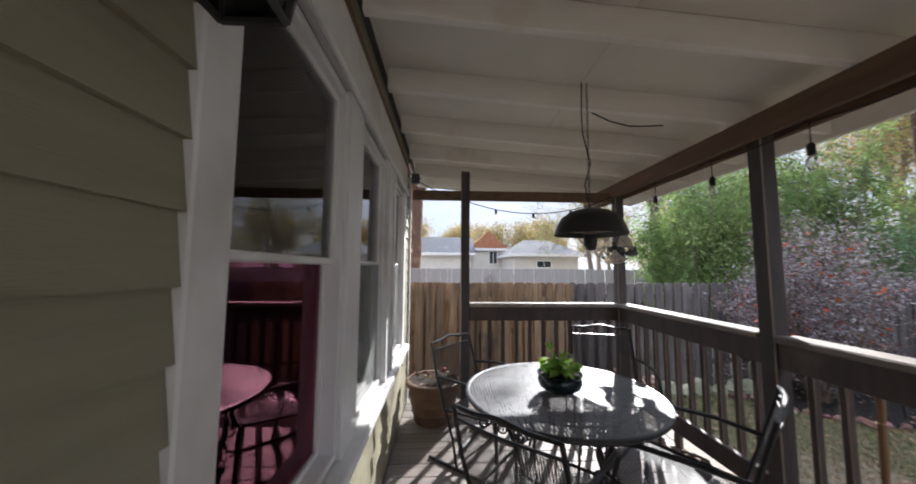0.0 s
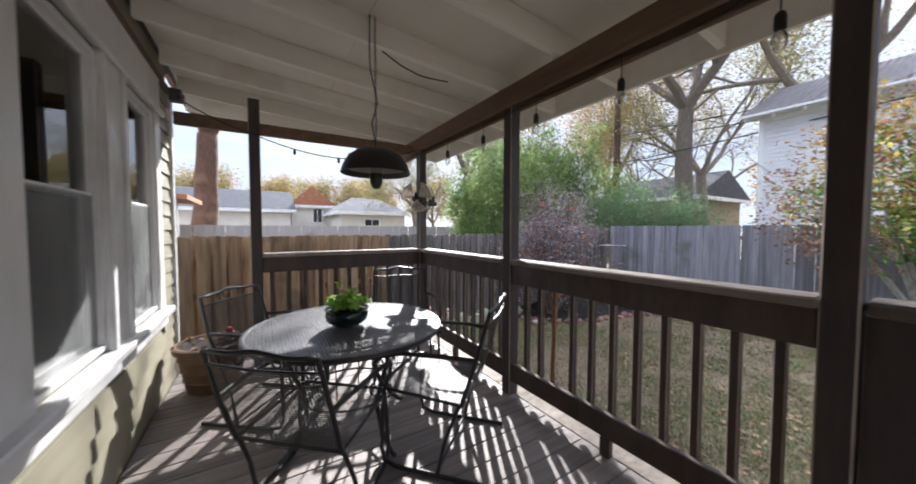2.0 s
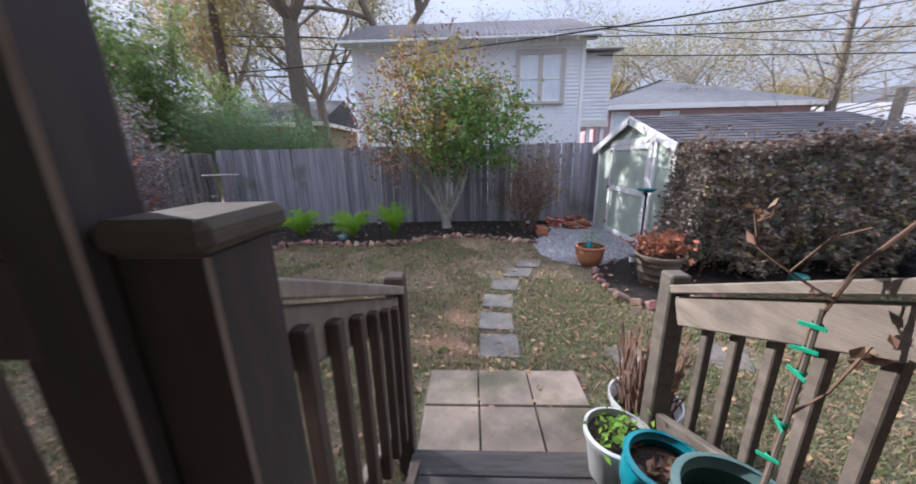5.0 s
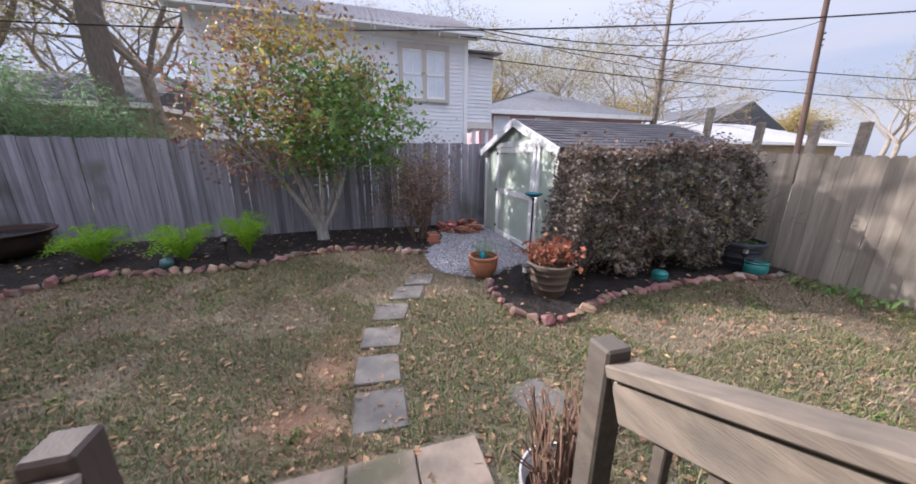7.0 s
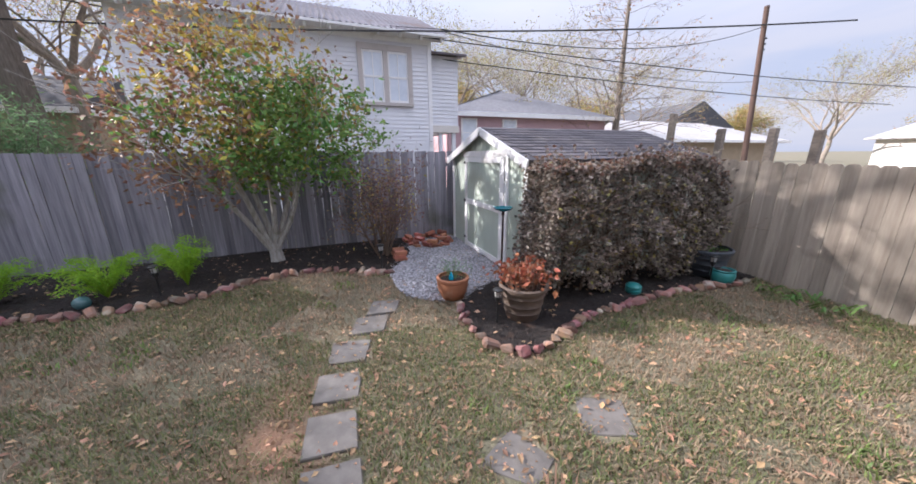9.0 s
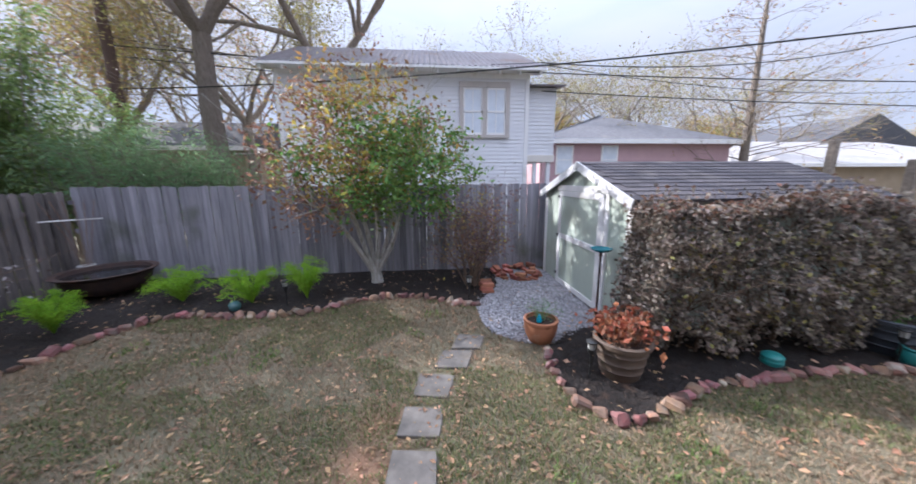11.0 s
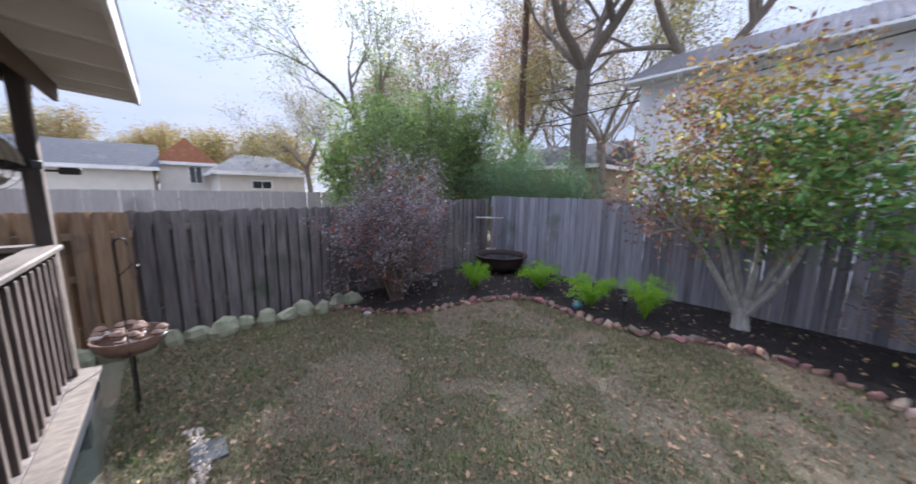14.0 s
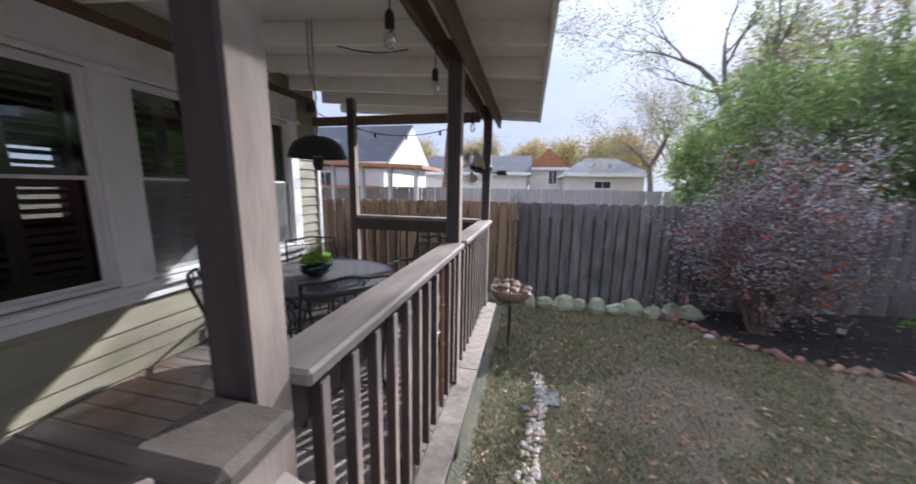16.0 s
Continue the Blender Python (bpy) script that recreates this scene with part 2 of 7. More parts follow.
M["gravelbed"] = material("gravel_bed", (0.27, 0.27, 0.29), (0.12, 0.12, 0.13), 40, 0.9, 1.0, fine=60, bump_distance=0.02)
M["pebble"] = material("gravel_stone", (0.35, 0.34, 0.355), (0.23, 0.222, 0.235), 20, 0.8, 0.3, island=0.5)
M["brick"] = material("old_brick", (0.4, 0.15, 0.09), (0.27, 0.1, 0.07), 14, 0.9, 0.5, dirt=(0.42, 0.33, 0.28), dirt_scale=5, vary=0.35, hue=0.02)
M["edge"] = material("edging_stone", (0.26, 0.125, 0.09), (0.15, 0.1, 0.085), 14, 0.9, 0.6, dirt=(0.32, 0.27, 0.22), dirt_scale=7, vary=0.55, hue=0.04, dirt_at=0.54)
M["moss"] = material("mossy_rock", (0.38, 0.37, 0.26), (0.26, 0.27, 0.17), 6, 0.9, 0.6, dirt=(0.14, 0.17, 0.08), dirt_scale=3, vary=0.15)
M["terra"] = material("terracotta", (0.4, 0.17, 0.085), (0.32, 0.13, 0.065), 7, 0.75, 0.25, dirt=(0.45, 0.27, 0.18), dirt_scale=4)
M["barrel"] = material("brown_planter", (0.135, 0.1, 0.075), (0.09, 0.065, 0.05), 7, 0.6, 0.2)
M["ribbed"] = material("tan_ribbed_planter", (0.21, 0.125, 0.075), (0.14, 0.085, 0.055), 7, 0.6, 0.2, dirt=(0.26, 0.17, 0.11), dirt_scale=5)
M["oldwood"] = material("old_stair_wood", (0.17, 0.137, 0.107), (0.095, 0.077, 0.06), 6, 0.8, 0.4, (2, 4, 4), 0, (0.1, 0.085, 0.07), 2.5, 60, vary=0.15)
M["tread"] = material("dark_tread", (0.115, 0.1, 0.093), (0.05, 0.043, 0.04), 6, 0.75, 0.4, (4, 0.5, 4), 0, (0.2, 0.16, 0.13), 2.5, 60, vary=0.2)
M["patio"] = material("tan_patio_slab", (0.28, 0.22, 0.17), (0.17, 0.137, 0.108), 6, 0.88, 0.6, dirt=(0.105, 0.095, 0.062), dirt_scale=2.3, vary=0.18, fine=110, dirt_at=0.5)
M["basket"] = material("pine_basket", (0.34, 0.22, 0.16), (0.2, 0.125, 0.09), 16, 0.85, 0.4, island=0.3)
M["slatepot"] = material("slate_planter", (0.075, 0.085, 0.1), (0.05, 0.055, 0.066), 7, 0.55, 0.2)
M["teal"] = material("teal_glaze", (0.012, 0.2, 0.24), (0.008, 0.13, 0.17), 6, 0.15, 0.05)
M["tealpale"] = material("teal_ceramic", (0.04, 0.26, 0.24), (0.03, 0.2, 0.19), 6, 0.35, 0.1)
M["greyglaze"] = material("grey_green_glaze", (0.12, 0.2, 0.19), (0.085, 0.15, 0.145), 6, 0.35, 0.1)
M["darkteal"] = material("dark_glaze", (0.012, 0.03, 0.03), (0.01, 0.02, 0.022), 6, 0.12, 0.05)
M["whitepot"] = material("white_plastic", (0.66, 0.66, 0.65), (0.6, 0.6, 0.59), 6, 0.4, 0.05, dirt=(0.45, 0.43, 0.4), dirt_scale=4)
M["soil"] = material("potting_soil", (0.05, 0.03, 0.02), (0.02, 0.014, 0.01), 30, 0.95, 0.9, fine=80, bump_distance=0.02)
M["rust"] = material("rusty_iron", (0.06, 0.03, 0.022), (0.025, 0.018, 0.017), 8, 0.75, 0.4, dirt=(0.12, 0.055, 0.03), dirt_scale=4)
M["water"] = plain("dark_water", (0.02, 0.022, 0.025), 0.05)
M["blueglass"] = material("glazed_globe", (0.02, 0.1, 0.11), (0.12, 0.2, 0.2), 9, 0.12, 0.0)
M["bulbglass"] = glass_material("bulb_glass", (0.9, 0.88, 0.84))
M["fangrey"] = material("dusty_fan", (0.35, 0.32, 0.27), (0.25, 0.22, 0.19), 7, 0.5, 0.1)
M["fanblade"] = material("pale_fan_plastic", (0.72, 0.66, 0.56), (0.6, 0.54, 0.45), 7, 0.45, 0.05, through_light=0.45)
M["pane"] = glass_material("window_pane", (0.82, 0.84, 0.82))
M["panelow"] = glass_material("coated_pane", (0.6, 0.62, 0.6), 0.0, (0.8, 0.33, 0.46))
M["screen"] = screen_material()
M["panefar"] = material("far_pane", (0.74, 0.78, 0.84), (0.6, 0.65, 0.72), 2.5, 0.25, 0.0)
M["fartrim"] = material("taupe_trim", (0.52, 0.47, 0.44), (0.46, 0.42, 0.39), 3, 0.6, 0.1)
M["curtain"] = material("pale_curtain", (0.62, 0.66, 0.72), (0.52, 0.56, 0.62), 2, 0.9, 0.0)
M["darkpane"] = material("dark_pane", (0.03, 0.034, 0.04), (0.045, 0.05, 0.056), 1.5, 0.08, 0.0)
# near-black walls: the dimness of the room is put into the colour
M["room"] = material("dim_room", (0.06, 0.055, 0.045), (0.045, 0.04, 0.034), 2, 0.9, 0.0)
M["shutter"] = material("sage_shutter", (0.46, 0.48, 0.4), (0.4, 0.42, 0.35), 5, 0.5, 0.1)
M["cable"] = plain("black_cable", (0.012, 0.012, 0.012), 0.5)
M["bark"] = material("grey_bark", (0.28, 0.235, 0.19), (0.15, 0.122, 0.1), 6, 0.95, 0.9, (5, 5, 0.8), 0, (0.22, 0.19, 0.15), 1.4, 30, bump_distance=0.03)
M["barkpale"] = material("pale_smooth_bark", (0.34, 0.29, 0.24), (0.2, 0.165, 0.13), 6, 0.85, 0.4, (3, 3, 0.8), 0, (0.12, 0.14, 0.08), 4, 40)
M["barklichen"] = material("lichen_bark", (0.46, 0.44, 0.4), (0.27, 0.245, 0.21), 9, 0.85, 0.4, (3, 3, 1), 0, (0.17, 0.18, 0.12), 6, 40)
M["barkred"] = material("brown_bark", (0.2, 0.11, 0.075), (0.1, 0.06, 0.045), 6, 0.95, 0.9, (5, 5, 0.8), 0, (0.25, 0.15, 0.1), 1.4, 30, bump_distance=0.03)
M["polewood"] = material("creosote_pole", (0.13, 0.08, 0.062), (0.075, 0.05, 0.042), 5, 0.9, 0.4, (4, 4, 0.3))
M["twig"] = material("dry_twig", (0.2, 0.14, 0.1), (0.12, 0.085, 0.06), 8, 0.9, 0.3)


def leaf(name, c1, c2, island=0.35, hue=0.02, scale=1.2, light=0.35, spec=0.3):
    return material(name, c1, c2, scale, 0.55, 0.0, island=island, hue=hue, through_light=light, spec=spec)


M["leafgreen"] = leaf("green_leaf", (0.12, 0.24, 0.06), (0.2, 0.3, 0.08), 0.5, 0.03)
M["leafyellow"] = leaf("yellowing_leaf", (0.4, 0.35, 0.07), (0.4, 0.25, 0.08), 0.45, 0.03)
M["leafrusty"] = leaf("rusty_leaf", (0.28, 0.16, 0.1), (0.21, 0.12, 0.085), 0.45, 0.02)
M["leafpurple"] = leaf("purple_grey_leaf", (0.3, 0.275, 0.29), (0.43, 0.4, 0.39), 0.3, 0.02)
M["leafmauve"] = leaf("mauve_brown_leaf", (0.2, 0.125, 0.13), (0.13, 0.095, 0.11), 0.45, 0.02)
M["leafbronze"] = leaf("bronze_hedge_leaf", (0.37, 0.305, 0.25), (0.165, 0.143, 0.118), 0.75, 0.03, spec=0.55)
M["leaforange"] = leaf("orange_leaf", (0.5, 0.12, 0.04), (0.42, 0.08, 0.03), 0.3, 0.015)
M["fern"] = leaf("bright_fern", (0.2, 0.4, 0.02), (0.3, 0.5, 0.035), 0.3, 0.015)
M["bamboo"] = leaf("bamboo_leaf", (0.17, 0.27, 0.085), (0.3, 0.37, 0.14), 0.45, 0.02, 0.5, 0.5)
M["cedar"] = leaf("feathery_green", (0.17, 0.29, 0.14), (0.24, 0.36, 0.18), 0.35, 0.02, 0.6, 0.5)
M["oakleaf"] = leaf("thin_autumn_leaf", (0.4, 0.22, 0.1), (0.33, 0.25, 0.11), 0.4, 0.03, 0.3)
M["oakgreen"] = leaf("olive_tree_leaf", (0.26, 0.27, 0.09), (0.38, 0.3, 0.12), 0.4, 0.03, 0.3)
M["litter"] = leaf("fallen_leaf", (0.3, 0.17, 0.09), (0.4, 0.26, 0.16), 0.5, 0.02, 1.0, 0.15)
M["deadleaf"] = leaf("dead_hydrangea", (0.36, 0.13, 0.07), (0.26, 0.09, 0.05), 0.4, 0.015)
M["drystalk"] = material("dead_stalk", (0.26, 0.16, 0.11), (0.17, 0.1, 0.07), 8, 0.9, 0.2, island=0.35)
M["succulent"] = leaf("pot_leaf", (0.24, 0.42, 0.05), (0.34, 0.5, 0.1), 0.3, 0.02, 8)
M["grass"] = leaf("lawn_blade", (0.29, 0.24, 0.13), (0.165, 0.195, 0.075), 0.4, 0.015, 1.1, 0.25)


def lawn_material():
    """Thatch and thin turf, worn to red soil beside the path."""
    m = material("dormant_lawn", (0.19, 0.16, 0.108), (0.13, 0.127, 0.076), 2.2, 0.95, 0.9, dirt=(0.22, 0.155, 0.1), dirt_scale=0.75, fine=45, bump_distance=0.02)
    n, l = m.node_tree.nodes, m.node_tree.links
    bsdf = n["Principled BSDF"]
    geo = n.new("ShaderNodeNewGeometry")
    rough_edge = n.new("ShaderNodeTexNoise")
    rough_edge.inputs["Scale"].default_value, rough_edge.inputs["Detail"].default_value = 2.6, 6
    l.new(geo.outputs["Position"], rough_edge.inputs["Vector"])
    worn = None
    for cx, cy, wide in ((4.3, -0.1, 0.42), (4.75, -0.22, 0.4), (5.2, -0.35, 0.32)):
        away = n.new("ShaderNodeVectorMath")
        away.operation = "DISTANCE"
        away.inputs[1].default_value = (cx, cy, 0.02)
        l.new(geo.outputs["Position"], away.inputs[0])
        near = n.new("ShaderNodeMapRange")
        near.inputs[1].default_value, near.inputs[2].default_value, near.inputs[3].default_value, near.inputs[4].default_value = 0, wide * 1.7, 1, 0
        l.new(away.outputs["Value"], near.inputs[0])
        if worn is None:
            worn = near.outputs[0]
        else:
            most = n.new("ShaderNodeMath")
            most.operation = "MAXIMUM"
            l.new(worn, most.inputs[0])
            l.new(near.outputs[0], most.inputs[1])
            worn = most.outputs[0]
    both = n.new("ShaderNodeMath")
    l.new(worn, both.inputs[0])
    l.new(rough_edge.outputs[0], both.inputs[1])
    edge = n.new("ShaderNodeMapRange")
    edge.inputs[1].default_value, edge.inputs[2].default_value, edge.inputs[4].default_value = 0.75, 1.4, 0.9
    l.new(both.outputs[0], edge.inputs[0])
    mx = n.new("ShaderNodeMix")
    mx.data_type = "RGBA"
    mx.inputs[7].default_value = (0.22, 0.122, 0.074, 1)
    l.new(edge.outputs[0], mx.inputs[0])
    l.new(bsdf.inputs["Base Color"].links[0].from_socket, mx.inputs[6])
    l.new(mx.outputs[2], bsdf.inputs["Base Color"])
    return m


M["lawn"] = lawn_material()


# ---- mesh tools ----
class Build:
    """Collects vertices and faces."""

    def __init__(self):
        self.v, self.f = [], []

    def add(self, verts, faces):
        o = len(self.v)
        self.v.extend(verts)
        self.f.extend([tuple(i + o for i in f) for f in faces])
        return self

    def box(self, lo, hi, c=0.004, m=None):
        """A box with chamfered edges; m: a matrix that places it."""
        cen = [(a + b) / 2 for a, b in zip(lo, hi)]
        h = [abs(b - a) / 2 for a, b in zip(lo, hi)]
        c = min(c, min(h) * 0.6)
        vs, idx = [], {}
        for sx in (-1, 1):
            for sy in (-1, 1):
                for sz in (-1, 1):
                    s = (sx, sy, sz)
                    for ax in range(3):
                        p = [cen[k] + s[k] * (h[k] if k == ax else h[k] - c) for k in range(3)]
                        idx[s, ax] = len(vs)
                        vs.append(p)
        fs = []
        for ax in range(3):
            b, d = (ax + 1) % 3, (ax + 2) % 3
            for sg in (-1, 1):
                q = []
                for u, w in ((-1, -1), (1, -1), (1, 1), (-1, 1)):
                    s = [0, 0, 0]
                    s[ax], s[b], s[d] = sg, u, w
                    q.append(idx[tuple(s), ax])
                fs.append(q if sg > 0 else q[::-1])
        for ax in range(3):
            b, d = (ax + 1) % 3, (ax + 2) % 3
            for u in (-1, 1):
                for w in (-1, 1):
                    s0, s1 = [0, 0, 0], [0, 0, 0]
                    s0[ax], s0[b], s0[d] = -1, u, w
                    s1[ax], s1[b], s1[d] = 1, u, w
                    s0, s1 = tuple(s0), tuple(s1)
                    q = [idx[s0, b], idx[s1, b], idx[s1, d], idx[s0, d]]
                    fs.append(q if u * w > 0 else q[::-1])
        for s in [(a, b, d) for a in (-1, 1) for b in (-1, 1) for d in (-1, 1)]:
            q = [idx[s, 0], idx[s, 1], idx[s, 2]]
            fs.append(q if s[0] * s[1] * s[2] > 0 else q[::-1])
        if m is not None:
            vs = [tuple(m @ Vector(p)) for p in vs]
        return self.add(vs, fs)

    def tube(self, path, radius, n=8, cap=True):
        """A round bar along a path; radius: one number or one for each point."""
        pts = [Vector(p) for p in path]
        rad = radius if isinstance(radius, (list, tuple)) else [radius] * len(pts)
        vs, fs = [], []
        up = None
        for i, p in enumerate(pts):
            d = (pts[min(i + 1, len(pts) - 1)] - pts[max(i - 1, 0)])
            if d.length < 1e-7:
                d = Vector((0, 0, 1))
            d.normalize()
            if up is None:
                up = d.orthogonal().normalized()
            up = (up - d * up.dot(d))
            if up.length < 1e-5:
                up = d.orthogonal()
            up.normalize()
            side = d.cross(up)
            for k in range(n):
                a = 2 * math.pi * k / n
                vs.append(tuple(p + (up * math.cos(a) + side * math.sin(a)) * rad[i]))
        for i in range(len(pts) - 1):
            for k in range(n):
                fs.append((i * n + k, i * n + (k + 1) % n, (i + 1) * n + (k + 1) % n, (i + 1) * n + k))
        if cap:
            fs.append(tuple(range(n))[::-1])
            fs.append(tuple((len(pts) - 1) * n + k for k in range(n)))
        return self.add(vs, fs)

    def lathe(self, profile, n=24, at=(0, 0, 0)):
        """A turned shape from (radius, height) pairs."""
        vs, fs = [], []
        for r, z in profile:
            for k in range(n):
                a = 2 * math.pi * k / n
                vs.append((at[0] + r * math.cos(a), at[1] + r * math.sin(a), at[2] + z))
        for i in range(len(profile) - 1):
            for k in range(n):
                fs.append((i * n + k, i * n + (k + 1) % n, (i + 1) * n + (k + 1) % n, (i + 1) * n + k))
        return self.add(vs, fs)

    def prism(self, outline, z0, z1):
        """An upright prism on a plan outline."""
        k = len(outline)
        vs = [(x, y, z0) for x, y in outline] + [(x, y, z1) for x, y in outline]
        fs = [tuple(range(k))[::-1], tuple(range(k, 2 * k))] + [(i, (i + 1) % k, k + (i + 1) % k, k + i) for i in range(k)]
        return self.add(vs, fs)

    def leaves(self, centres, size, aspect=0.5, droop=0.3, seed=1, normal=None):
        """Pointed leaves, folded along the middle, at the places given."""
        r = np.random.default_rng(seed)
        c = np.asarray(centres, float)
        k = len(c)
        if not k:
            return self
        d = r.normal(size=(k, 3))
        d[:, 2] = d[:, 2] * 0.6 - droop
        d /= np.linalg.norm(d, axis=1, keepdims=True)
        u = r.normal(size=(k, 3))
        if normal is not None:
            u = np.cross(d, np.asarray(normal) + r.normal(size=(k, 3)) * 0.35)
        u -= d * (u * d).sum(1, keepdims=True)
        u /= np.linalg.norm(u, axis=1, keepdims=True)
        w = np.cross(d, u)
        s = (size * r.uniform(0.6, 1.35, k))[:, None]
        a, b = c - d * s / 2, c + d * s / 2
        p, q = c + u * s * aspect / 2 + w * s * 0.08 - d * s * 0.05, c - u * s * aspect / 2 + w * s * 0.08 - d * s * 0.05
        o = len(self.v)
        vs = np.stack([a, p, b, q], 1).reshape(-1, 3)
        self.v.extend(map(tuple, vs.tolist()))
        self.f.extend([(o + 4 * i, o + 4 * i + 1, o + 4 * i + 2) for i in range(k)])
        self.f.extend([(o + 4 * i, o + 4 * i + 2, o + 4 * i + 3) for i in range(k)])
        return self

    def mesh(self, name, mat, smooth=False):
        me = bpy.data.meshes.new(name)
        me.from_pydata(self.v, [], self.f)
        if mat:
            me.materials.append(mat)
        if smooth:
            me.polygons.foreach_set("use_smooth", [True] * len(me.polygons))
            me.set_sharp_from_angle(angle=radians(42))
        me.update()
        return me


def part(name, b, mat, parent=None, label="", smooth=False):
    ob = new(name, b.mesh(name, mat, smooth))
    if parent is not None:
        ob.parent = parent
    return tagged(ob, label)


def sunlit_outside(ob):
    """Paler wood on the faces turned to the yard: the sun on them is put into the colour."""
    ob.data.materials.append(M["litwood"])
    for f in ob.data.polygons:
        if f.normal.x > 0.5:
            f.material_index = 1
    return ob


def thing(name, label, category, group="", at=(0, 0, 0), turn=0.0, kind=""):
    ob = new(name)
    ob.empty_display_size = 0.1
    ob.matrix_basis = pose(*at, 0, 0, turn)
    return tagged(ob, label, category, group, kind)


def setting(name, b, mat, label, category, smooth=False):
    return tagged(part(name, b, mat, None, "", smooth), label, category, "", "structure")


def arc(cx, cz, r, a0, a1, k, y=0.0):
    return [(cx + r * math.cos(radians(a0 + (a1 - a0) * i / (k - 1))), y, cz + r * math.sin(radians(a0 + (a1 - a0) * i / (k - 1)))) for i in range(k)]


def ground_z(x, y=0.0):
    """The yard rises a little towards its far side."""
    s = min(max((x - 4.5) / 3.5, 0), 1)
    return 0.12 * s * s * (3 - 2 * s)


def surface_z(x, y):
    """The height of the lawn with its small bumps."""
    return ground_z(x) + noise.noise((x * 0.9, y * 0.9, 3)) * 0.02 + noise.noise((x * 3, y * 3, 1)) * 0.008


def smooth_line(pts, step=0.1, closed=False):
    """Evenly spaced points along a rounded line through plan points."""
    p = [Vector((*q, 0)) for q in pts]
    k = len(p)
    out = []
    for i in range(k if closed else k - 1):
        a, b, c, d = (p[(i + j) % k] if closed else p[min(max(i + j, 0), k - 1)] for j in (-1, 0, 1, 2))
        m = max(2, int((c - b).length / step))
        for j in range(m):
            t = j / m
            out.append(0.5 * ((2 * b) + (c - a) * t + (2 * a - 5 * b + 4 * c - d) * t * t + (3 * b - a - 3 * c + d) * t ** 3))
    if not closed:
        out.append(p[-1])
    return [(q.x, q.y) for q in out]

M["stake"] = material("bamboo_stake", (0.27, 0.15, 0.07), (0.2, 0.1, 0.05), 5, 0.6, 0.2, (3, 3, 0.5))

# ---- ground ----
def grid_axis(lo, hi, step, far):
    a = list(np.arange(lo, hi + 1e-6, step))
    left, right, s = [], [], step
    x, y = lo, hi
    while y < far:
        s *= 1.5
        x, y = x - s, y + s
        left.append(x)
        right.append(y)
    return left[::-1] + a + right


def build_ground():
    xs, ys = grid_axis(-1, 10, 0.15, 900), grid_axis(-8, 7, 0.15, 900)
    b = Build()
    for x in xs:
        for y in ys:
            near = 1.0 if (-2 < x < 11 and -9 < y < 8) else 0.0
            b.v.append((x, y, ground_z(x) + near * (noise.noise((x * 0.9, y * 0.9, 3)) * 0.02 + noise.noise((x * 3, y * 3, 1)) * 0.008) - (0.0 if near else 0.02)))
    k = len(ys)
    for i in range(len(xs) - 1):
        for j in range(k - 1):
            b.f.append((i * k + j, (i + 1) * k + j, (i + 1) * k + j + 1, i * k + j + 1))
    setting("ground", b, M["lawn"], "dormant patchy lawn with bare red dirt and dry leaves", "lawn", True)


build_ground()


def patch(name, outline, mat, label, category, lift, g=0.05):
    """A bed on the ground: a fine sheet inside a plan outline."""
    b = Build()
    xs = [p[0] for p in outline]
    ys = [p[1] for p in outline]
    idx = {}

    def vert(i, j):
        if (i, j) not in idx:
            x, y = min(xs) + i * g, min(ys) + j * g
            idx[i, j] = len(b.v)
            b.v.append((x, y, surface_z(x, y) + 0.004 + lift + (noise.noise((x * 3, y * 3, 5)) * 0.018 + noise.noise((x * 11, y * 11, 5)) * 0.008) * min(lift * 40, 1)))
        return idx[i, j]
    for i in range(int((max(xs) - min(xs)) / g)):
        for j in range(int((max(ys) - min(ys)) / g)):
            if inside(min(xs) + (i + 0.5) * g, min(ys) + (j + 0.5) * g, outline):
                b.f.append((vert(i, j), vert(i + 1, j), vert(i + 1, j + 1), vert(i, j + 1)))
    return setting(name, b, mat, label, category, True)


def inside(x, y, poly):
    hit = False
    for i in range(len(poly)):
        (x1, y1), (x2, y2) = poly[i - 1], poly[i]
        if (y1 > y) != (y2 > y) and x < (x2 - x1) * (y - y1) / (y2 - y1) + x1:
            hit = not hit
    return hit


def left_fence_y(x):
    return 5.2 + 0.074 * x


bed_front = smooth_line([(4.6, 5.1), (4.95, 4.75), (5.24, 4.25), (5.8, 3.84), (6.6, 3.6), (7.2, 3.3), (7.5, 2.8), (7.4, 2.1), (7.4, 1.5), (7.52, 0.9), (7.85, 0.25), (7.95, -0.35), (7.75, -0.85), (7.52, -1.22), (7.45, -1.5)], 0.12)
BED_LEFT = bed_front + [(8.2, -2.0), (9.45, -2.2), (9.47, 0), (9.47, 3), (9.4, 5.75), (7, 5.6), (5, 5.45)]
bed2_front = smooth_line([(6.1, -2.15), (5.84, -2.1), (5.39, -2.1), (5.1, -2.25), (4.99, -2.55), (5.12, -2.95), (5.32, -3.44), (5.36, -4.06), (5.42, -4.85), (5.36, -5.53), (5.25, -6.33)], 0.12)
BED_RIGHT = bed2_front + [(5.3, -6.7), (6.6, -6.7), (6.6, -3.3), (6.5, -2.6)]
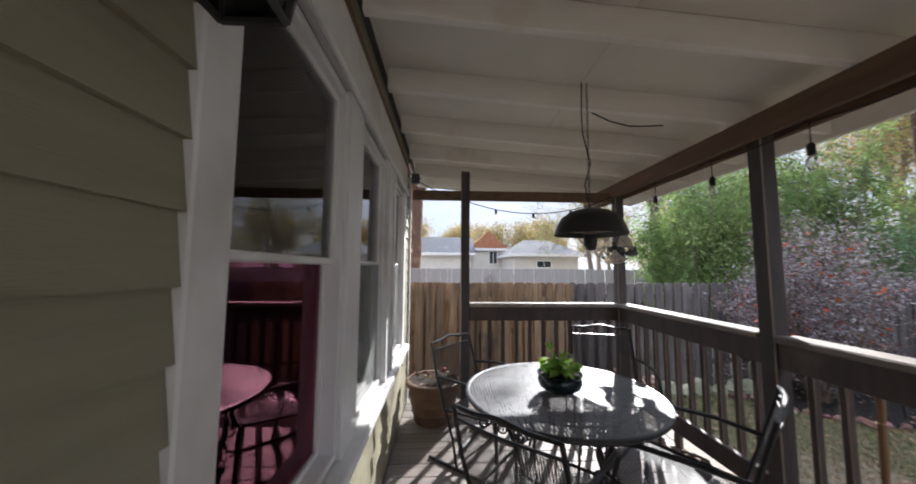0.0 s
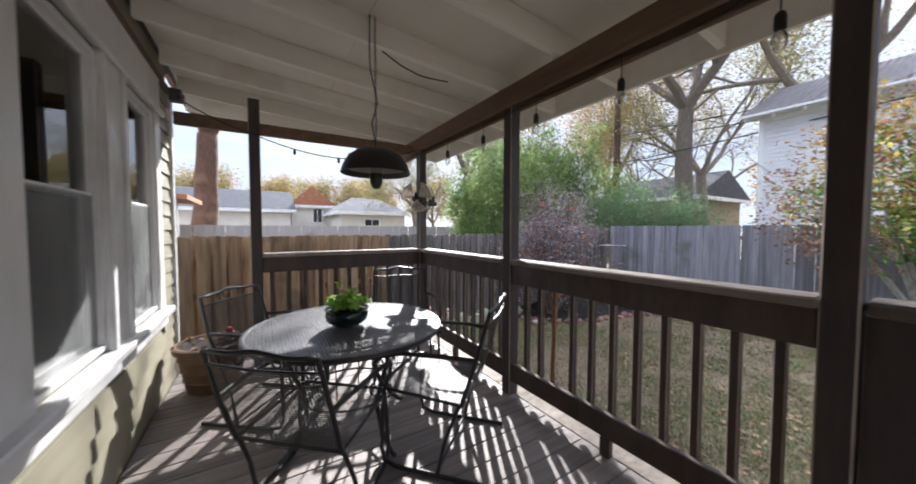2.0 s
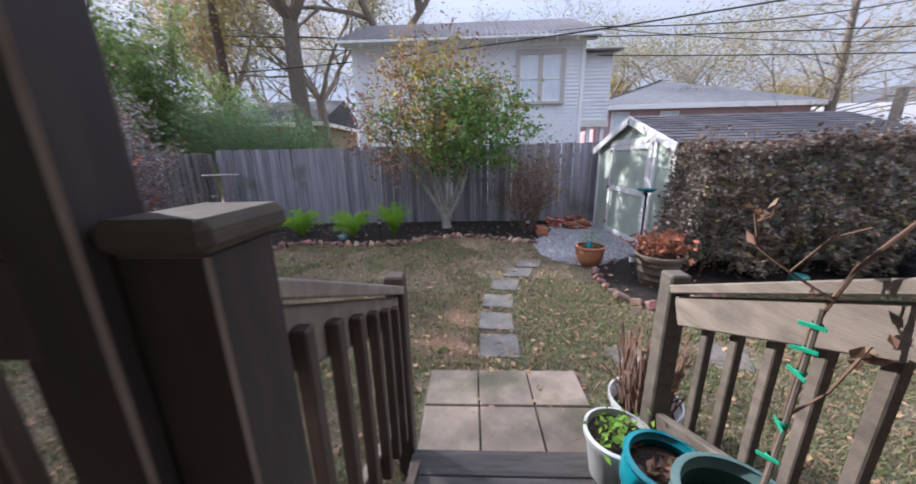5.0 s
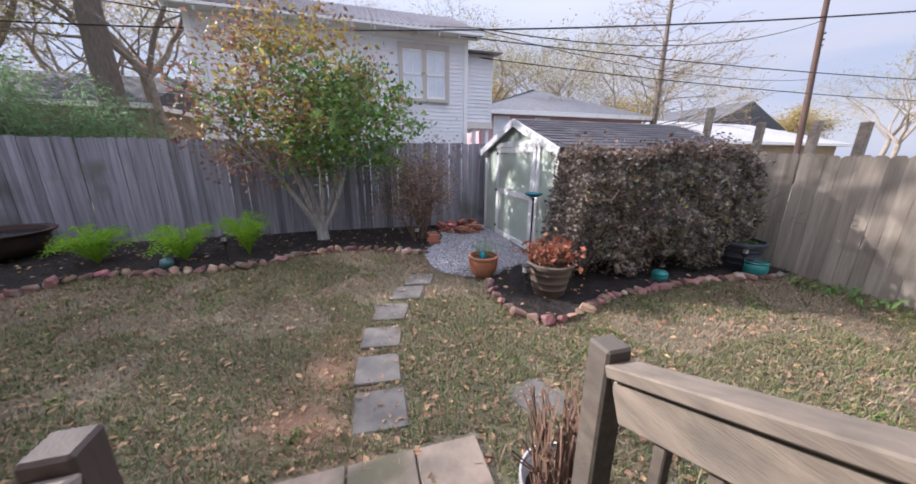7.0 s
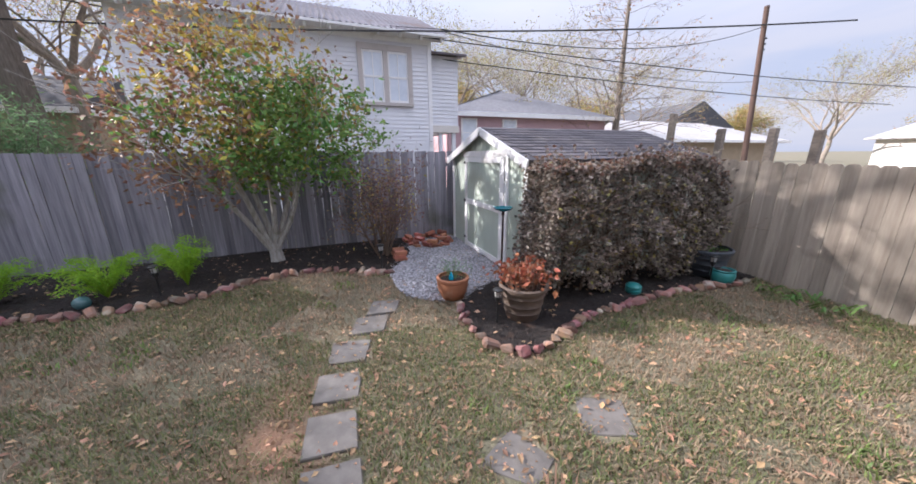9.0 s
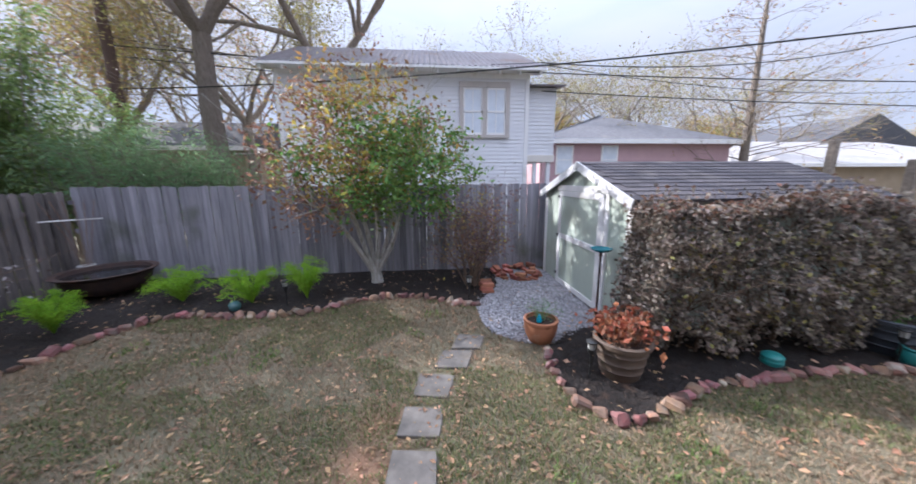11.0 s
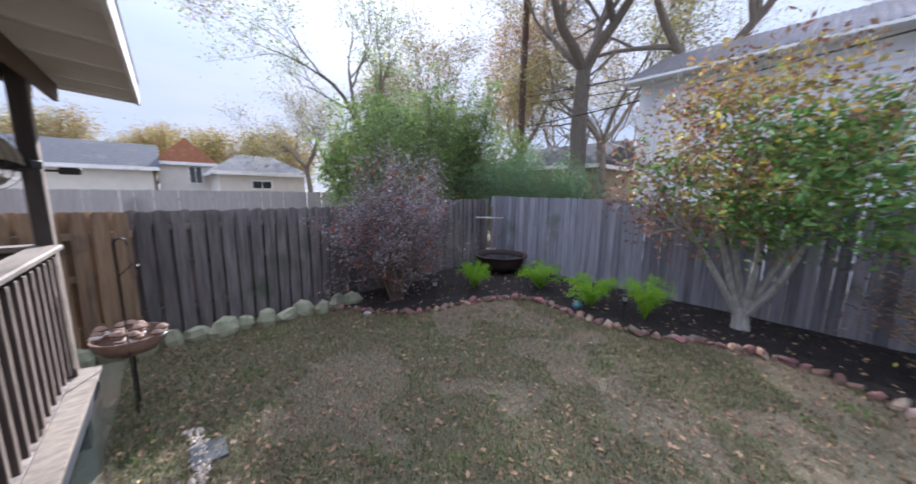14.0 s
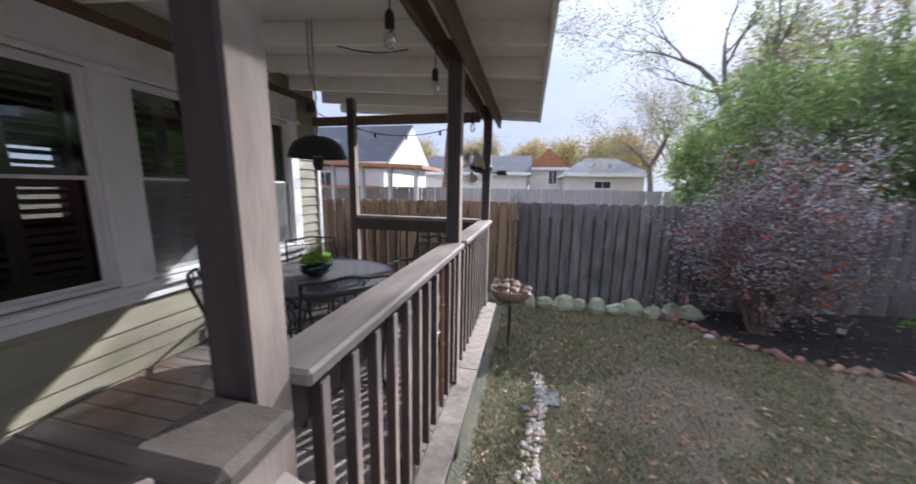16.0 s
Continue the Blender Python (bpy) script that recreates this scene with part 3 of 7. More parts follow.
GRAVEL = smooth_line([(8.7, -1.85), (7.9, -1.62), (7.25, -1.5), (6.6, -1.62), (6.25, -2.15), (6.5, -2.75), (7.0, -3.2), (9.3, -3.2), (9.3, -2.3)], 0.15, True)
patch("mulch_bed", BED_LEFT, M["mulch"], "dark bark mulch bed along the wooden fence", "flower bed", 0.03)
patch("mulch_bed", BED_RIGHT, M["mulch"], "dark bark mulch bed below the bronze hedge", "flower bed", 0.03)
patch("gravel_patch", GRAVEL, M["gravelbed"], "pale grey gravel patch in front of the shed", "gravel", 0.012)


# ---- house wall with three windows ----
WX = -0.27
WINDOWS = [(0.58, 1.22), (1.48, 2.05), (2.4, 2.96)]
GLASS_LO, GLASS_HI, MEET = 1.31, 2.67, 2.02


def build_house_wall():
    b = Build()
    y0, y1, z0, z1 = -3.6, 3.5, 0.0, 3.25
    edges = [y0] + [v for w in WINDOWS for v in (w[0] - 0.03, w[1] + 0.03)] + [y1]
    for i in range(0, len(edges), 2):
        b.box((WX - 0.2, edges[i], z0), (WX - 0.018, edges[i + 1], z1), 0.002)
    for lo, hi in WINDOWS:
        b.box((WX - 0.2, lo - 0.03, z0), (WX - 0.018, hi + 0.03, GLASS_LO - 0.03), 0.002)
        b.box((WX - 0.2, lo - 0.03, GLASS_HI + 0.03), (WX - 0.018, hi + 0.03, z1), 0.002)
    wall = setting("wall_house", b, M["siding"], "olive-beige house wall with lap siding", "wall")
    b = Build()
    b.box((-4.2, y0, 0), (-4.0, 1.9, 3.25)).box((-4.2, 1.9, 0), (-4.0, 3.0, 1.45)).box((-4.2, 1.9, 2.45), (-4.0, 3.0, 3.25)).box((-4.2, 3.0, 0), (-4.0, y1, 3.25))
    b.box((-4.14, 1.9, 1.93), (-4.06, 3.0, 1.99)).box((-4.14, 2.41, 1.45), (-4.06, 2.47, 1.93)).box((-4.14, 2.41, 1.99), (-4.06, 2.47, 2.45))
    b.box((-4.0, y0, 0), (WX - 0.2, y0 + 0.2, 3.25)).box((-4.0, y1 - 0.2, 0), (WX - 0.2, y1, 3.25))
    b.box((-4.0, y0 + 0.2, 0.0), (WX - 0.2, y1 - 0.2, 0.6))
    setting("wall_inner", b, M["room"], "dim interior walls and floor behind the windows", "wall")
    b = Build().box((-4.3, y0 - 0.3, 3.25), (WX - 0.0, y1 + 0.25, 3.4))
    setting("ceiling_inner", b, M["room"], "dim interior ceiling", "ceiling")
    return wall


house_wall = build_house_wall()


def build_window(lo, hi, i):
    w = thing("window_%d" % i, "white-framed double-hung sash window beside olive siding", "window", kind="structure")
    b = Build()
    x = WX
    for y in (lo, hi):
        s = -1 if y == lo else 1
        b.box((x - 0.1, min(y, y + s * 0.028), GLASS_LO - 0.028), (x - 0.004, max(y, y + s * 0.028), GLASS_HI + 0.028), 0.003)
    b.box((x - 0.1, lo, GLASS_HI), (x - 0.004, hi, GLASS_HI + 0.028), 0.003).box((x - 0.1, lo, GLASS_LO - 0.028), (x - 0.004, hi, GLASS_LO), 0.003)
    part("window_frame", b, M["trim"], w)
    for name, z0, z1, dx in (("upper_sash", MEET - 0.01, GLASS_HI, -0.03), ("lower_sash", GLASS_LO, MEET + 0.01, -0.06)):
        b = Build()
        e = 0.022
        b.box((x + dx - 0.03, lo, z0), (x + dx, hi, z0 + e), 0.003).box((x + dx - 0.03, lo, z1 - e), (x + dx, hi, z1), 0.003)
        b.box((x + dx - 0.03, lo, z0 + e), (x + dx, lo + e, z1 - e), 0.003).box((x + dx - 0.03, hi - e, z0 + e), (x + dx, hi, z1 - e), 0.003)
        sash = part(name, b, M["trim"], w)
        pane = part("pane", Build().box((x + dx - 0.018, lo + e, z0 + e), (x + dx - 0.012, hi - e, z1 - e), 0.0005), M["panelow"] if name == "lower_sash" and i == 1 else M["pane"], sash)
        pane.visible_shadow = False
    if i > 1:
        part("insect_screen", Build().box((x - 0.03, lo, GLASS_LO), (x - 0.028, hi, MEET), 0.0004), M["screen"], w)
    # plantation shutters inside
    for half in (0, 1):
        m = (lo + hi) / 2
        a, c = (lo, m) if half == 0 else (m, hi)
        for z0, z1 in ((GLASS_LO, MEET), (MEET, GLASS_HI)):
            b = Build()
            xs = x - 0.17
            b.box((xs - 0.025, a, z0), (xs, a + 0.045, z1)).box((xs - 0.025, c - 0.045, z0), (xs, c, z1)).box((xs - 0.025, a + 0.045, z0), (xs, c - 0.045, z0 + 0.06)).box((xs - 0.025, a + 0.045, z1 - 0.06), (xs, c - 0.045, z1))
            sh = part("shutter", b, M["shutter"], w, "sage louvered shutter")
            k = int((z1 - z0 - 0.12) / 0.055)
            for j in range(k):
                z = z0 + 0.06 + (j + 0.5) * (z1 - z0 - 0.12) / k
                part("louver", Build().box((-0.03, a + 0.045, -0.004), (0.03, c - 0.045, 0.004), 0.002, pose(xs - 0.012, 0, z, 0, 25, 0)), M["shutter"], sh)


for i, (lo, hi) in enumerate(WINDOWS):
    build_window(lo, hi, i + 1)


def build_casing():
    x0, x1 = WX - 0.018, WX + 0.012
    stiles = [(0.46, WINDOWS[0][0] - 0.03), (WINDOWS[0][1] + 0.03, WINDOWS[1][0] - 0.03), (WINDOWS[1][1] + 0.03, WINDOWS[2][0] - 0.03), (WINDOWS[2][1] + 0.03, 3.12)]
    for a, c in stiles:
        b = Build().box((x0, a, 1.27), (x1, c, 2.72), 0.004)
        if c - a > 0.2:
            b.box((x1, a + 0.0, 1.27), (x1 + 0.014, a + 0.05, 2.72), 0.004).box((x1, c - 0.05, 1.27), (x1 + 0.014, c, 2.72), 0.004)
        setting("trim", b, M["trim"], "white painted window casing", "trim")
    b = Build().box((x0, 0.46, 2.72), (x1 + 0.004, 3.12, 2.98), 0.004).box((x1 + 0.004, 0.44, 2.70), (x1 + 0.03, 3.14, 2.74), 0.006)
    setting("trim", b, M["trim"], "white frieze board above the windows", "trim")
    b = Build().box((x0, 0.42, 1.225), (x1 + 0.05, 3.16, 1.27), 0.008).box((x0, 0.44, 1.14), (x1 + 0.008, 3.14, 1.225), 0.004)
    setting("window_sill", b, M["trim"], "long white window sill board", "sill")
    b = Build().box((x0, 3.45, 0.35), (x1 + 0.01, 3.51, 2.98), 0.004)
    setting("trim", b, M["trim"], "white corner board of the house", "trim")
    b = Build().box((x0, -3.6, 2.985), (x1 - 0.006, 3.5, 3.06), 0.005)
    setting("ledger", b, M["beam"], "brown ledger board under the porch roof", "trim")


build_casing()


def build_siding():
    ex = 0.112
    rows = int((2.98 - 0.4) / ex)
    for r in range(rows):
        z0 = 0.4 + r * ex
        z1 = z0 + ex + 0.012
        spans = [(-3.6, 3.45)] if z1 < 1.14 else [(-3.6, 0.46), (3.12, 3.45)]
        if z0 < 1.14 < z1:
            spans = [(-3.6, 0.46), (3.12, 3.45)]
        for a, c in spans:
            cuts = [a]
            while cuts[-1] + 3.4 < c:
                cuts.append(cuts[-1] + 2.4 + 0.9 * ((r * 37 % 10) / 10))
            cuts.append(c)
            for p, q in zip(cuts, cuts[1:]):
                b = Build()
                o = 0.001
                vs = [(WX - 0.017, p + o, z0), (WX + 0.006, p + o, z0), (WX - 0.01, p + o, z1), (WX - 0.017, p + o, z1)]
                vs += [(x, q - o, z) for x, _, z in vs]
                b.add(vs, [(0, 1, 2, 3), (7, 6, 5, 4), (0, 4, 5, 1), (1, 5, 6, 2), (2, 6, 7, 3), (3, 7, 4, 0)])
                part("siding_board", b, M["siding"], house_wall)


build_siding()

# ---- porch deck ----
DX0, DX1, DY0, DY1 = WX, 2.12, -3.5, 3.42


def build_deck():
    b = Build()
    b.box((DX0, DY0, 0.42), (DX1 - 0.04, DY1 - 0.04, 0.575), 0.003)
    for x in (0.0, 1.95):
        for y in (-3.3, -1.4, 0.1, 1.75, 3.3):
            b.box((x, y - 0.05, -0.1), (x + 0.1, y + 0.05, 0.42), 0.004)
    deck = setting("deck", b, M["rail"], "raised wooden porch deck with weathered boards", "deck")
    b = Build().box((DX1 - 0.038, 0.04, 0.42), (DX1, DY1, 0.575), 0.004).box((DX0, DY1 - 0.038, 0.42), (DX1 - 0.04, DY1, 0.575), 0.004)
    part("rim_board", b, M["slatepot"], deck, "dark blue-grey painted rim board")
    pitch = 0.1435
    y = DY0
    while y < DY1 + 0.02:
        end = DX1 + 0.02 + 0.004 * math.sin(y * 37) if -1.4 < y < 0.0 else 2.0
        b = Build().box((DX0 + 0.005, y + 0.002, 0.577), (end, y + pitch - 0.003, deck_z), 0.003)
        part("board", b, M["deck"], deck)
        y += pitch
    for a, c in ((DY0, -1.36), (0.08, 1.92), (1.925, DY1 + 0.02)):
        part("edge_board", Build().box((2.004, a, 0.577), (DX1 + 0.028, c, deck_z + 0.001), 0.004), M["greywood"], deck, "weathered edge board")
    return deck


build_deck()

# ---- posts, rails ----
PW = 0.09


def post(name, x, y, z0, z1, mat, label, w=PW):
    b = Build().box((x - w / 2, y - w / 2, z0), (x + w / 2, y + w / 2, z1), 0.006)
    return tagged(sunlit_outside(part(name, b, mat)), label, "post")


POST_X = 1.99
POSTS_Y = [3.335, 1.745, 0.105, -1.4, -3.3]
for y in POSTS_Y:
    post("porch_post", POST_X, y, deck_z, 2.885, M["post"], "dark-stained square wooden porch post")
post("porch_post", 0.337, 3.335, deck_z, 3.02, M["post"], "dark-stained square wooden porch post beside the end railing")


def railing(p, q, label, along):
    """A straight porch railing from p to q at deck height; along: 'y' or 'x'. Balusters stand on its outer face."""
    r = thing("porch_railing", label, "railing")
    L = q - p

    def bx(lo, hi, c=0.004):
        if along == "y":
            return Build().box((lo[1], p + lo[0], lo[2]), (hi[1], p + hi[0], hi[2]), c)
        return Build().box((p + lo[0], lo[1], lo[2]), (p + hi[0], hi[1], hi[2]), c)
    base = POST_X if along == "y" else 3.335
    part("cap_rail", bx((0, base - 0.06, 1.602), (L, base + 0.085, 1.64), 0.008), M["railcap"], r, "worn flat top rail")
    part("top_rail", bx((0, base - 0.028, 1.462), (L, base + 0.01, 1.601), 0.005), M["rail"], r)
    part("bottom_rail", bx((0, base - 0.028, 0.715), (L, base + 0.01, 0.85), 0.005), M["rail"], r)
    spots = [0.099 + 0.134 * i for i in range(int((L - 0.11) / 0.134) + 1)] if along == "y" else [(i + 0.5) * L / round(L / 0.137) for i in range(round(L / 0.137))]
    for c in spots:
        if along == "y" and abs(p + c - 1.322) < 0.04:
            # one baluster is missing and a bamboo cane stands in its place
            cane = part("bamboo_cane", Build().tube([(base + 0.03, 1.35, 0.69), (base + 0.03, 1.34, 1.1), (base + 0.03, 1.33, 1.56)], [0.015, 0.014, 0.013], 8), M["stake"], r, "tan bamboo cane in place of a baluster", True)
            for z in (0.86, 1.1, 1.34):
                part("node", Build().lathe([(0.013, -0.006), (0.0175, 0), (0.013, 0.006)], 10, (base + 0.03, 1.368 - 0.0245 * z, z)), M["stake"], cane, smooth=True)
            continue
        m = (base + 0.012, p + c) if along == "y" else (p + c, base + 0.012)
        b = Build()
        if along == "y":
            b.box((m[0], m[1] - 0.018, 0.70), (m[0] + 0.036, m[1] + 0.018, 1.56), 0.004)
        else:
            b.box((m[0] - 0.018, m[1], 0.70), (m[0] + 0.018, m[1] + 0.036, 1.56), 0.004)
        o = part("baluster", b, M["rail"], r)
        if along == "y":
            sunlit_outside(o)
    part("foot_block", bx((L / 2 - 0.03, base - 0.028, deck_z), (L / 2 + 0.03, base + 0.01, 0.714)), M["rail"], r)
    return r


railing(1.79, 3.29, "brown wooden porch railing with square balusters", "y")
railing(0.15, 1.70, "brown wooden porch railing with a worn cap rail", "y")
railing(0.383, 1.945, "brown wooden end railing with square balusters", "x")
railing(-3.25, -1.445, "brown wooden porch railing with square balusters", "y")


# ---- porch roof ----
def raf_z(x):
    return 3.06 - 0.072 * (x - WX)


RAFTERS = [4.02, 3.6, 3.01, 2.42, 1.83, 1.24, 0.65, 0.06, -0.53, -1.12, -1.71, -2.3, -2.89]


def sloped(x0, x1, y0, y1, h0, h1):
    vs = []
    for x in (x0, x1):
        for y in (y0, y1):
            for h in (h0, h1):
                vs.append((x, y, raf_z(x) + h))
    return vs, [(0, 1, 3, 2), (4, 6, 7, 5), (0, 4, 5, 1), (2, 3, 7, 6), (0, 2, 6, 4), (1, 5, 7, 3)]


for y in RAFTERS:
    b = Build().add(*sloped(WX + 0.045, 2.535, y - 0.02, y + 0.02, 0, 0.139))
    setting("rafter", b, M["rafter"], "cream-painted roof rafter with scuffed paint", "rafter")
b = Build()
ya = -3.4
for y in (-1.2, 0.0, 1.22, 2.44, 3.66, 4.04):
    for xa, xb in ((WX + 0.02, 0.93), (0.934, 2.535)):
        b.add(*sloped(xa, xb, ya + 0.002, y - 0.002, 0.14, 0.152))
    ya = y
setting("ceiling", b, M["ceil"], "cream-painted plywood porch ceiling panels", "ceiling")
b = Build().add(*sloped(WX - 0.02, 2.57, -3.45, 4.07, 0.153, 0.19))
setting("porch_roof", b, M["greyroof"], "low grey porch roof", "roof")
b = Build().add(*sloped(2.537, 2.562, -3.45, 4.07, -0.03, 0.15)).add(*sloped(WX + 0.03, 2.536, 4.042, 4.066, -0.02, 0.15))
setting("fascia", b, M["rafter"], "cream-painted fascia board at the roof edge", "trim")
b = Build().box((1.905, -3.4, 2.757), (1.943, 3.99, 2.897), 0.005).box((2.037, -3.4, 2.757), (2.075, 3.99, 2.897), 0.005)
setting("front_beam", b, M["beam"], "brown-stained double beam carrying the porch roof", "beam")
b = Build().box((WX + 0.05, 3.345, 2.72), (1.9, 3.385, 2.825), 0.005)
setting("end_beam", b, M["beam"], "brown-stained beam over the end railing", "beam")


# ---- fences ----
def picket_mesh(w, h, t, ear):
    b = Build()
    o = [(-w / 2, 0), (w / 2, 0), (w / 2, h - ear), (w / 2 - ear, h), (-w / 2 + ear, h), (-w / 2, h - ear)]
    vs = [(x, -t / 2, z) for x, z in o] + [(x, t / 2, z) for x, z in o]
    fs = [(0, 1, 2, 3, 4, 5), (11, 10, 9, 8, 7, 6)] + [(i, 6 + i, 6 + (i + 1) % 6, (i + 1) % 6) for i in range(6)]
    return b.add(vs, fs)


def fence(name, p, q, height, w, pitch, mat, label, shadowbox=False, ear=0.03, back=0.1, zfun=None, inner=1):
    """A picket fence from p to q; inner: the side (+1 left of the run) on which the pickets stand."""
    f = thing(name, label, "fence", kind="structure")
    p, q = Vector((*p, 0)), Vector((*q, 0))
    d = (q - p).normalized()
    nrm = Vector((-d.y, d.x, 0)) * inner
    ang = math.degrees(math.atan2(d.y, d.x))
    L = (q - p).length
    meshes = [picket_mesh(w * s, height, 0.018, ear).mesh("picket", mat) for s in (1.0, 0.985, 0.97)]
    r = random.Random(len(name) + int(L * 10))
    k = int(L / pitch)
    for row in ((0, 1) if shadowbox else (0,)):
        for i in range(k):
            c = p + d * ((i + 0.5 + (0.5 if row else 0)) * pitch) + nrm * (0.036 if row == 0 else -0.05)
            ob = new("picket", meshes[r.randrange(3)])
            ob.parent = f
            z = zfun(c.x) if zfun else 0.0
            ob.matrix_basis = pose(c.x, c.y, z - 0.02 + r.uniform(-0.012, 0.012), r.uniform(-0.5, 0.5), r.uniform(-0.6, 0.6), ang)
    for z in (0.35, height * 0.55, height - 0.3):
        a, c = p - nrm * 0.005, q - nrm * 0.005
        m = Matrix.Translation(((a + c) / 2).to_tuple()) @ pose(0, 0, 0, 0, 0, ang)
        zz = (zfun(p.x) + zfun(q.x)) / 2 if zfun else 0
        part("stringer", Build().box((-L / 2, -0.019, z + zz - 0.04), (L / 2, 0.019, z + zz + 0.04), 0.004, m @ pose(0, 0, 0, 0, 0, 0)), mat, f)
    for i in range(int(L / 2.4) + 1):
        c = p + d * min(i * 2.4, L - 0.05) - nrm * 0.1
        part("fence_post", Build().box((c.x - 0.045, c.y - 0.045, -0.1), (c.x + 0.045, c.y + 0.045, height - 0.1 + (zfun(c.x) if zfun else 0)), 0.005), mat, f)
    return f


# tone splits at the porch, where sun through the gaps is painted honey
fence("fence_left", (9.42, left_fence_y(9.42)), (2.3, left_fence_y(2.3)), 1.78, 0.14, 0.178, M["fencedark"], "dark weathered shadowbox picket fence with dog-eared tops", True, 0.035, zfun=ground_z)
fence("fence_porch", (2.3, left_fence_y(2.3)), (-6.0, left_fence_y(-6.0)), 1.78, 0.14, 0.178, M["fence"], "honey-brown shadowbox picket fence section beside the porch", True, 0.035, zfun=ground_z)
fence("fence_far", (9.5, -6.75), (9.5, 5.9), 1.86, 0.139, 0.1425, M["fencefar"], "grey weathered wooden privacy fence behind the flower bed", False, 0.012, zfun=ground_z)
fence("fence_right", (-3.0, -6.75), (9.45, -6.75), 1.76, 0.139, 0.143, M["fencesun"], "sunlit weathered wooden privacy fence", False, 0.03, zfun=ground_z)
fence("fence_neighbour", (16.0, 13.4), (-14.0, 12.6), 2.0, 0.14, 0.142, M["fencepale"], "pale grey fence of the neighbouring yard", False, 0.005)


# ---- stepping stones and patio ----
def slab(outline, label, name="stepping_stone", group="stepping stones", lift=0.014):
    b = Build()
    cx, cy = sum(p[0] for p in outline) / len(outline), sum(p[1] for p in outline) / len(outline)
    z = ground_z(cx)
    k = len(outline)
    r = random.Random(int(cx * 100))
    ins = [(cx + (x - cx) * 0.965, cy + (y - cy) * 0.965) for x, y in outline]
    vs = [(x, y, z - 0.05) for x, y in outline] + [(x, y, z + lift - 0.008) for x, y in outline] + [(x, y, z + lift + r.uniform(-0.003, 0.003)) for x, y in ins]
    fs = []
    for o in (0, k):
        fs += [(o + i, o + (i + 1) % k, o + k + (i + 1) % k, o + k + i) for i in range(k)]
    fs.append(tuple(2 * k + i for i in range(k)))
    b.add(vs, fs)
    ob = part(name, b, M["patio"] if name == "patio_slab" else M["slab"])
    tagged(ob, label, "paving slab", group)


for quad in ([(4.48, -0.44), (4.45, -0.8), (4.07, -0.79), (4.1, -0.43)], [(4.93, -0.46), (4.88, -0.81), (4.53, -0.79), (4.57, -0.43)],
             [(5.4, -0.53), (5.33, -0.89), (5.0, -0.83), (5.06, -0.48)], [(5.87, -0.66), (5.79, -1.03), (5.45, -0.93), (5.52, -0.6)],
             [(6.28, -0.93), (6.24, -1.3), (5.88, -1.17), (5.93, -0.81)], [(6.62, -1.15), (6.56, -1.49), (6.24, -1.37), (6.28, -1.03)]):
    slab(quad, "square grey-tan concrete stepping stone in the lawn")
slab([(4.37, -2.45), (4.2, -2.77), (3.9, -2.6), (4.05, -2.27)], "square grey-tan concrete stepping stone in dry leaves")
slab([(4.29, -1.81), (3.97, -1.96), (3.85, -1.75), (4.11, -1.47)], "tilted concrete stepping stone beside the stair rail")
for i in range(3):
    for j in range(3):
        x1, y1 = 3.88 - i * 0.385, -0.03 - j * 0.385
        slab([(x1, y1), (x1, y1 - 0.375), (x1 - 0.375, y1 - 0.375), (x1 - 0.375, y1)], "worn tan concrete patio slab at the foot of the steps", "patio_slab", "patio slabs", 0.03)


# ---- steps with their railings ----
def build_steps():
    s = thing("porch_steps", "weathered grey wooden steps from the porch to the yard", "steps")
    for i, (x, z) in enumerate(((2.12, 0.455), (2.43, 0.303), (2.74, 0.152))):
        for k in (0, 1):
            part("tread", Build().box((x + k * 0.152, -1.27, z - 0.034), (x + k * 0.152 + 0.148, -0.03, z), 0.005), M["tread"], s)
        part("riser", Build().box((x - 0.002, -1.25, z - 0.15), (x + 0.016, -0.05, z - 0.035), 0.003), M["rail"], s)
    for y in (-1.25, -0.07):
        b = Build()
        o = [(2.12, 0.42), (2.12, 0.05), (2.5, -0.02), (3.05, -0.02), (3.05, 0.115), (2.44, 0.42)]
        b.add([(x, y - 0.018, z) for x, z in o] + [(x, y + 0.018, z) for x, z in o], [tuple(range(6)), tuple(range(11, 5, -1))] + [(i, 6 + i, 6 + (i + 1) % 6, (i + 1) % 6) for i in range(6)])
        part("stringer", b, M["rail"], s)
    part("lower_tread", Build().box((2.9, -1.27, 0.04), (3.06, -0.03, 0.075)), M["tread"], s)


build_steps()


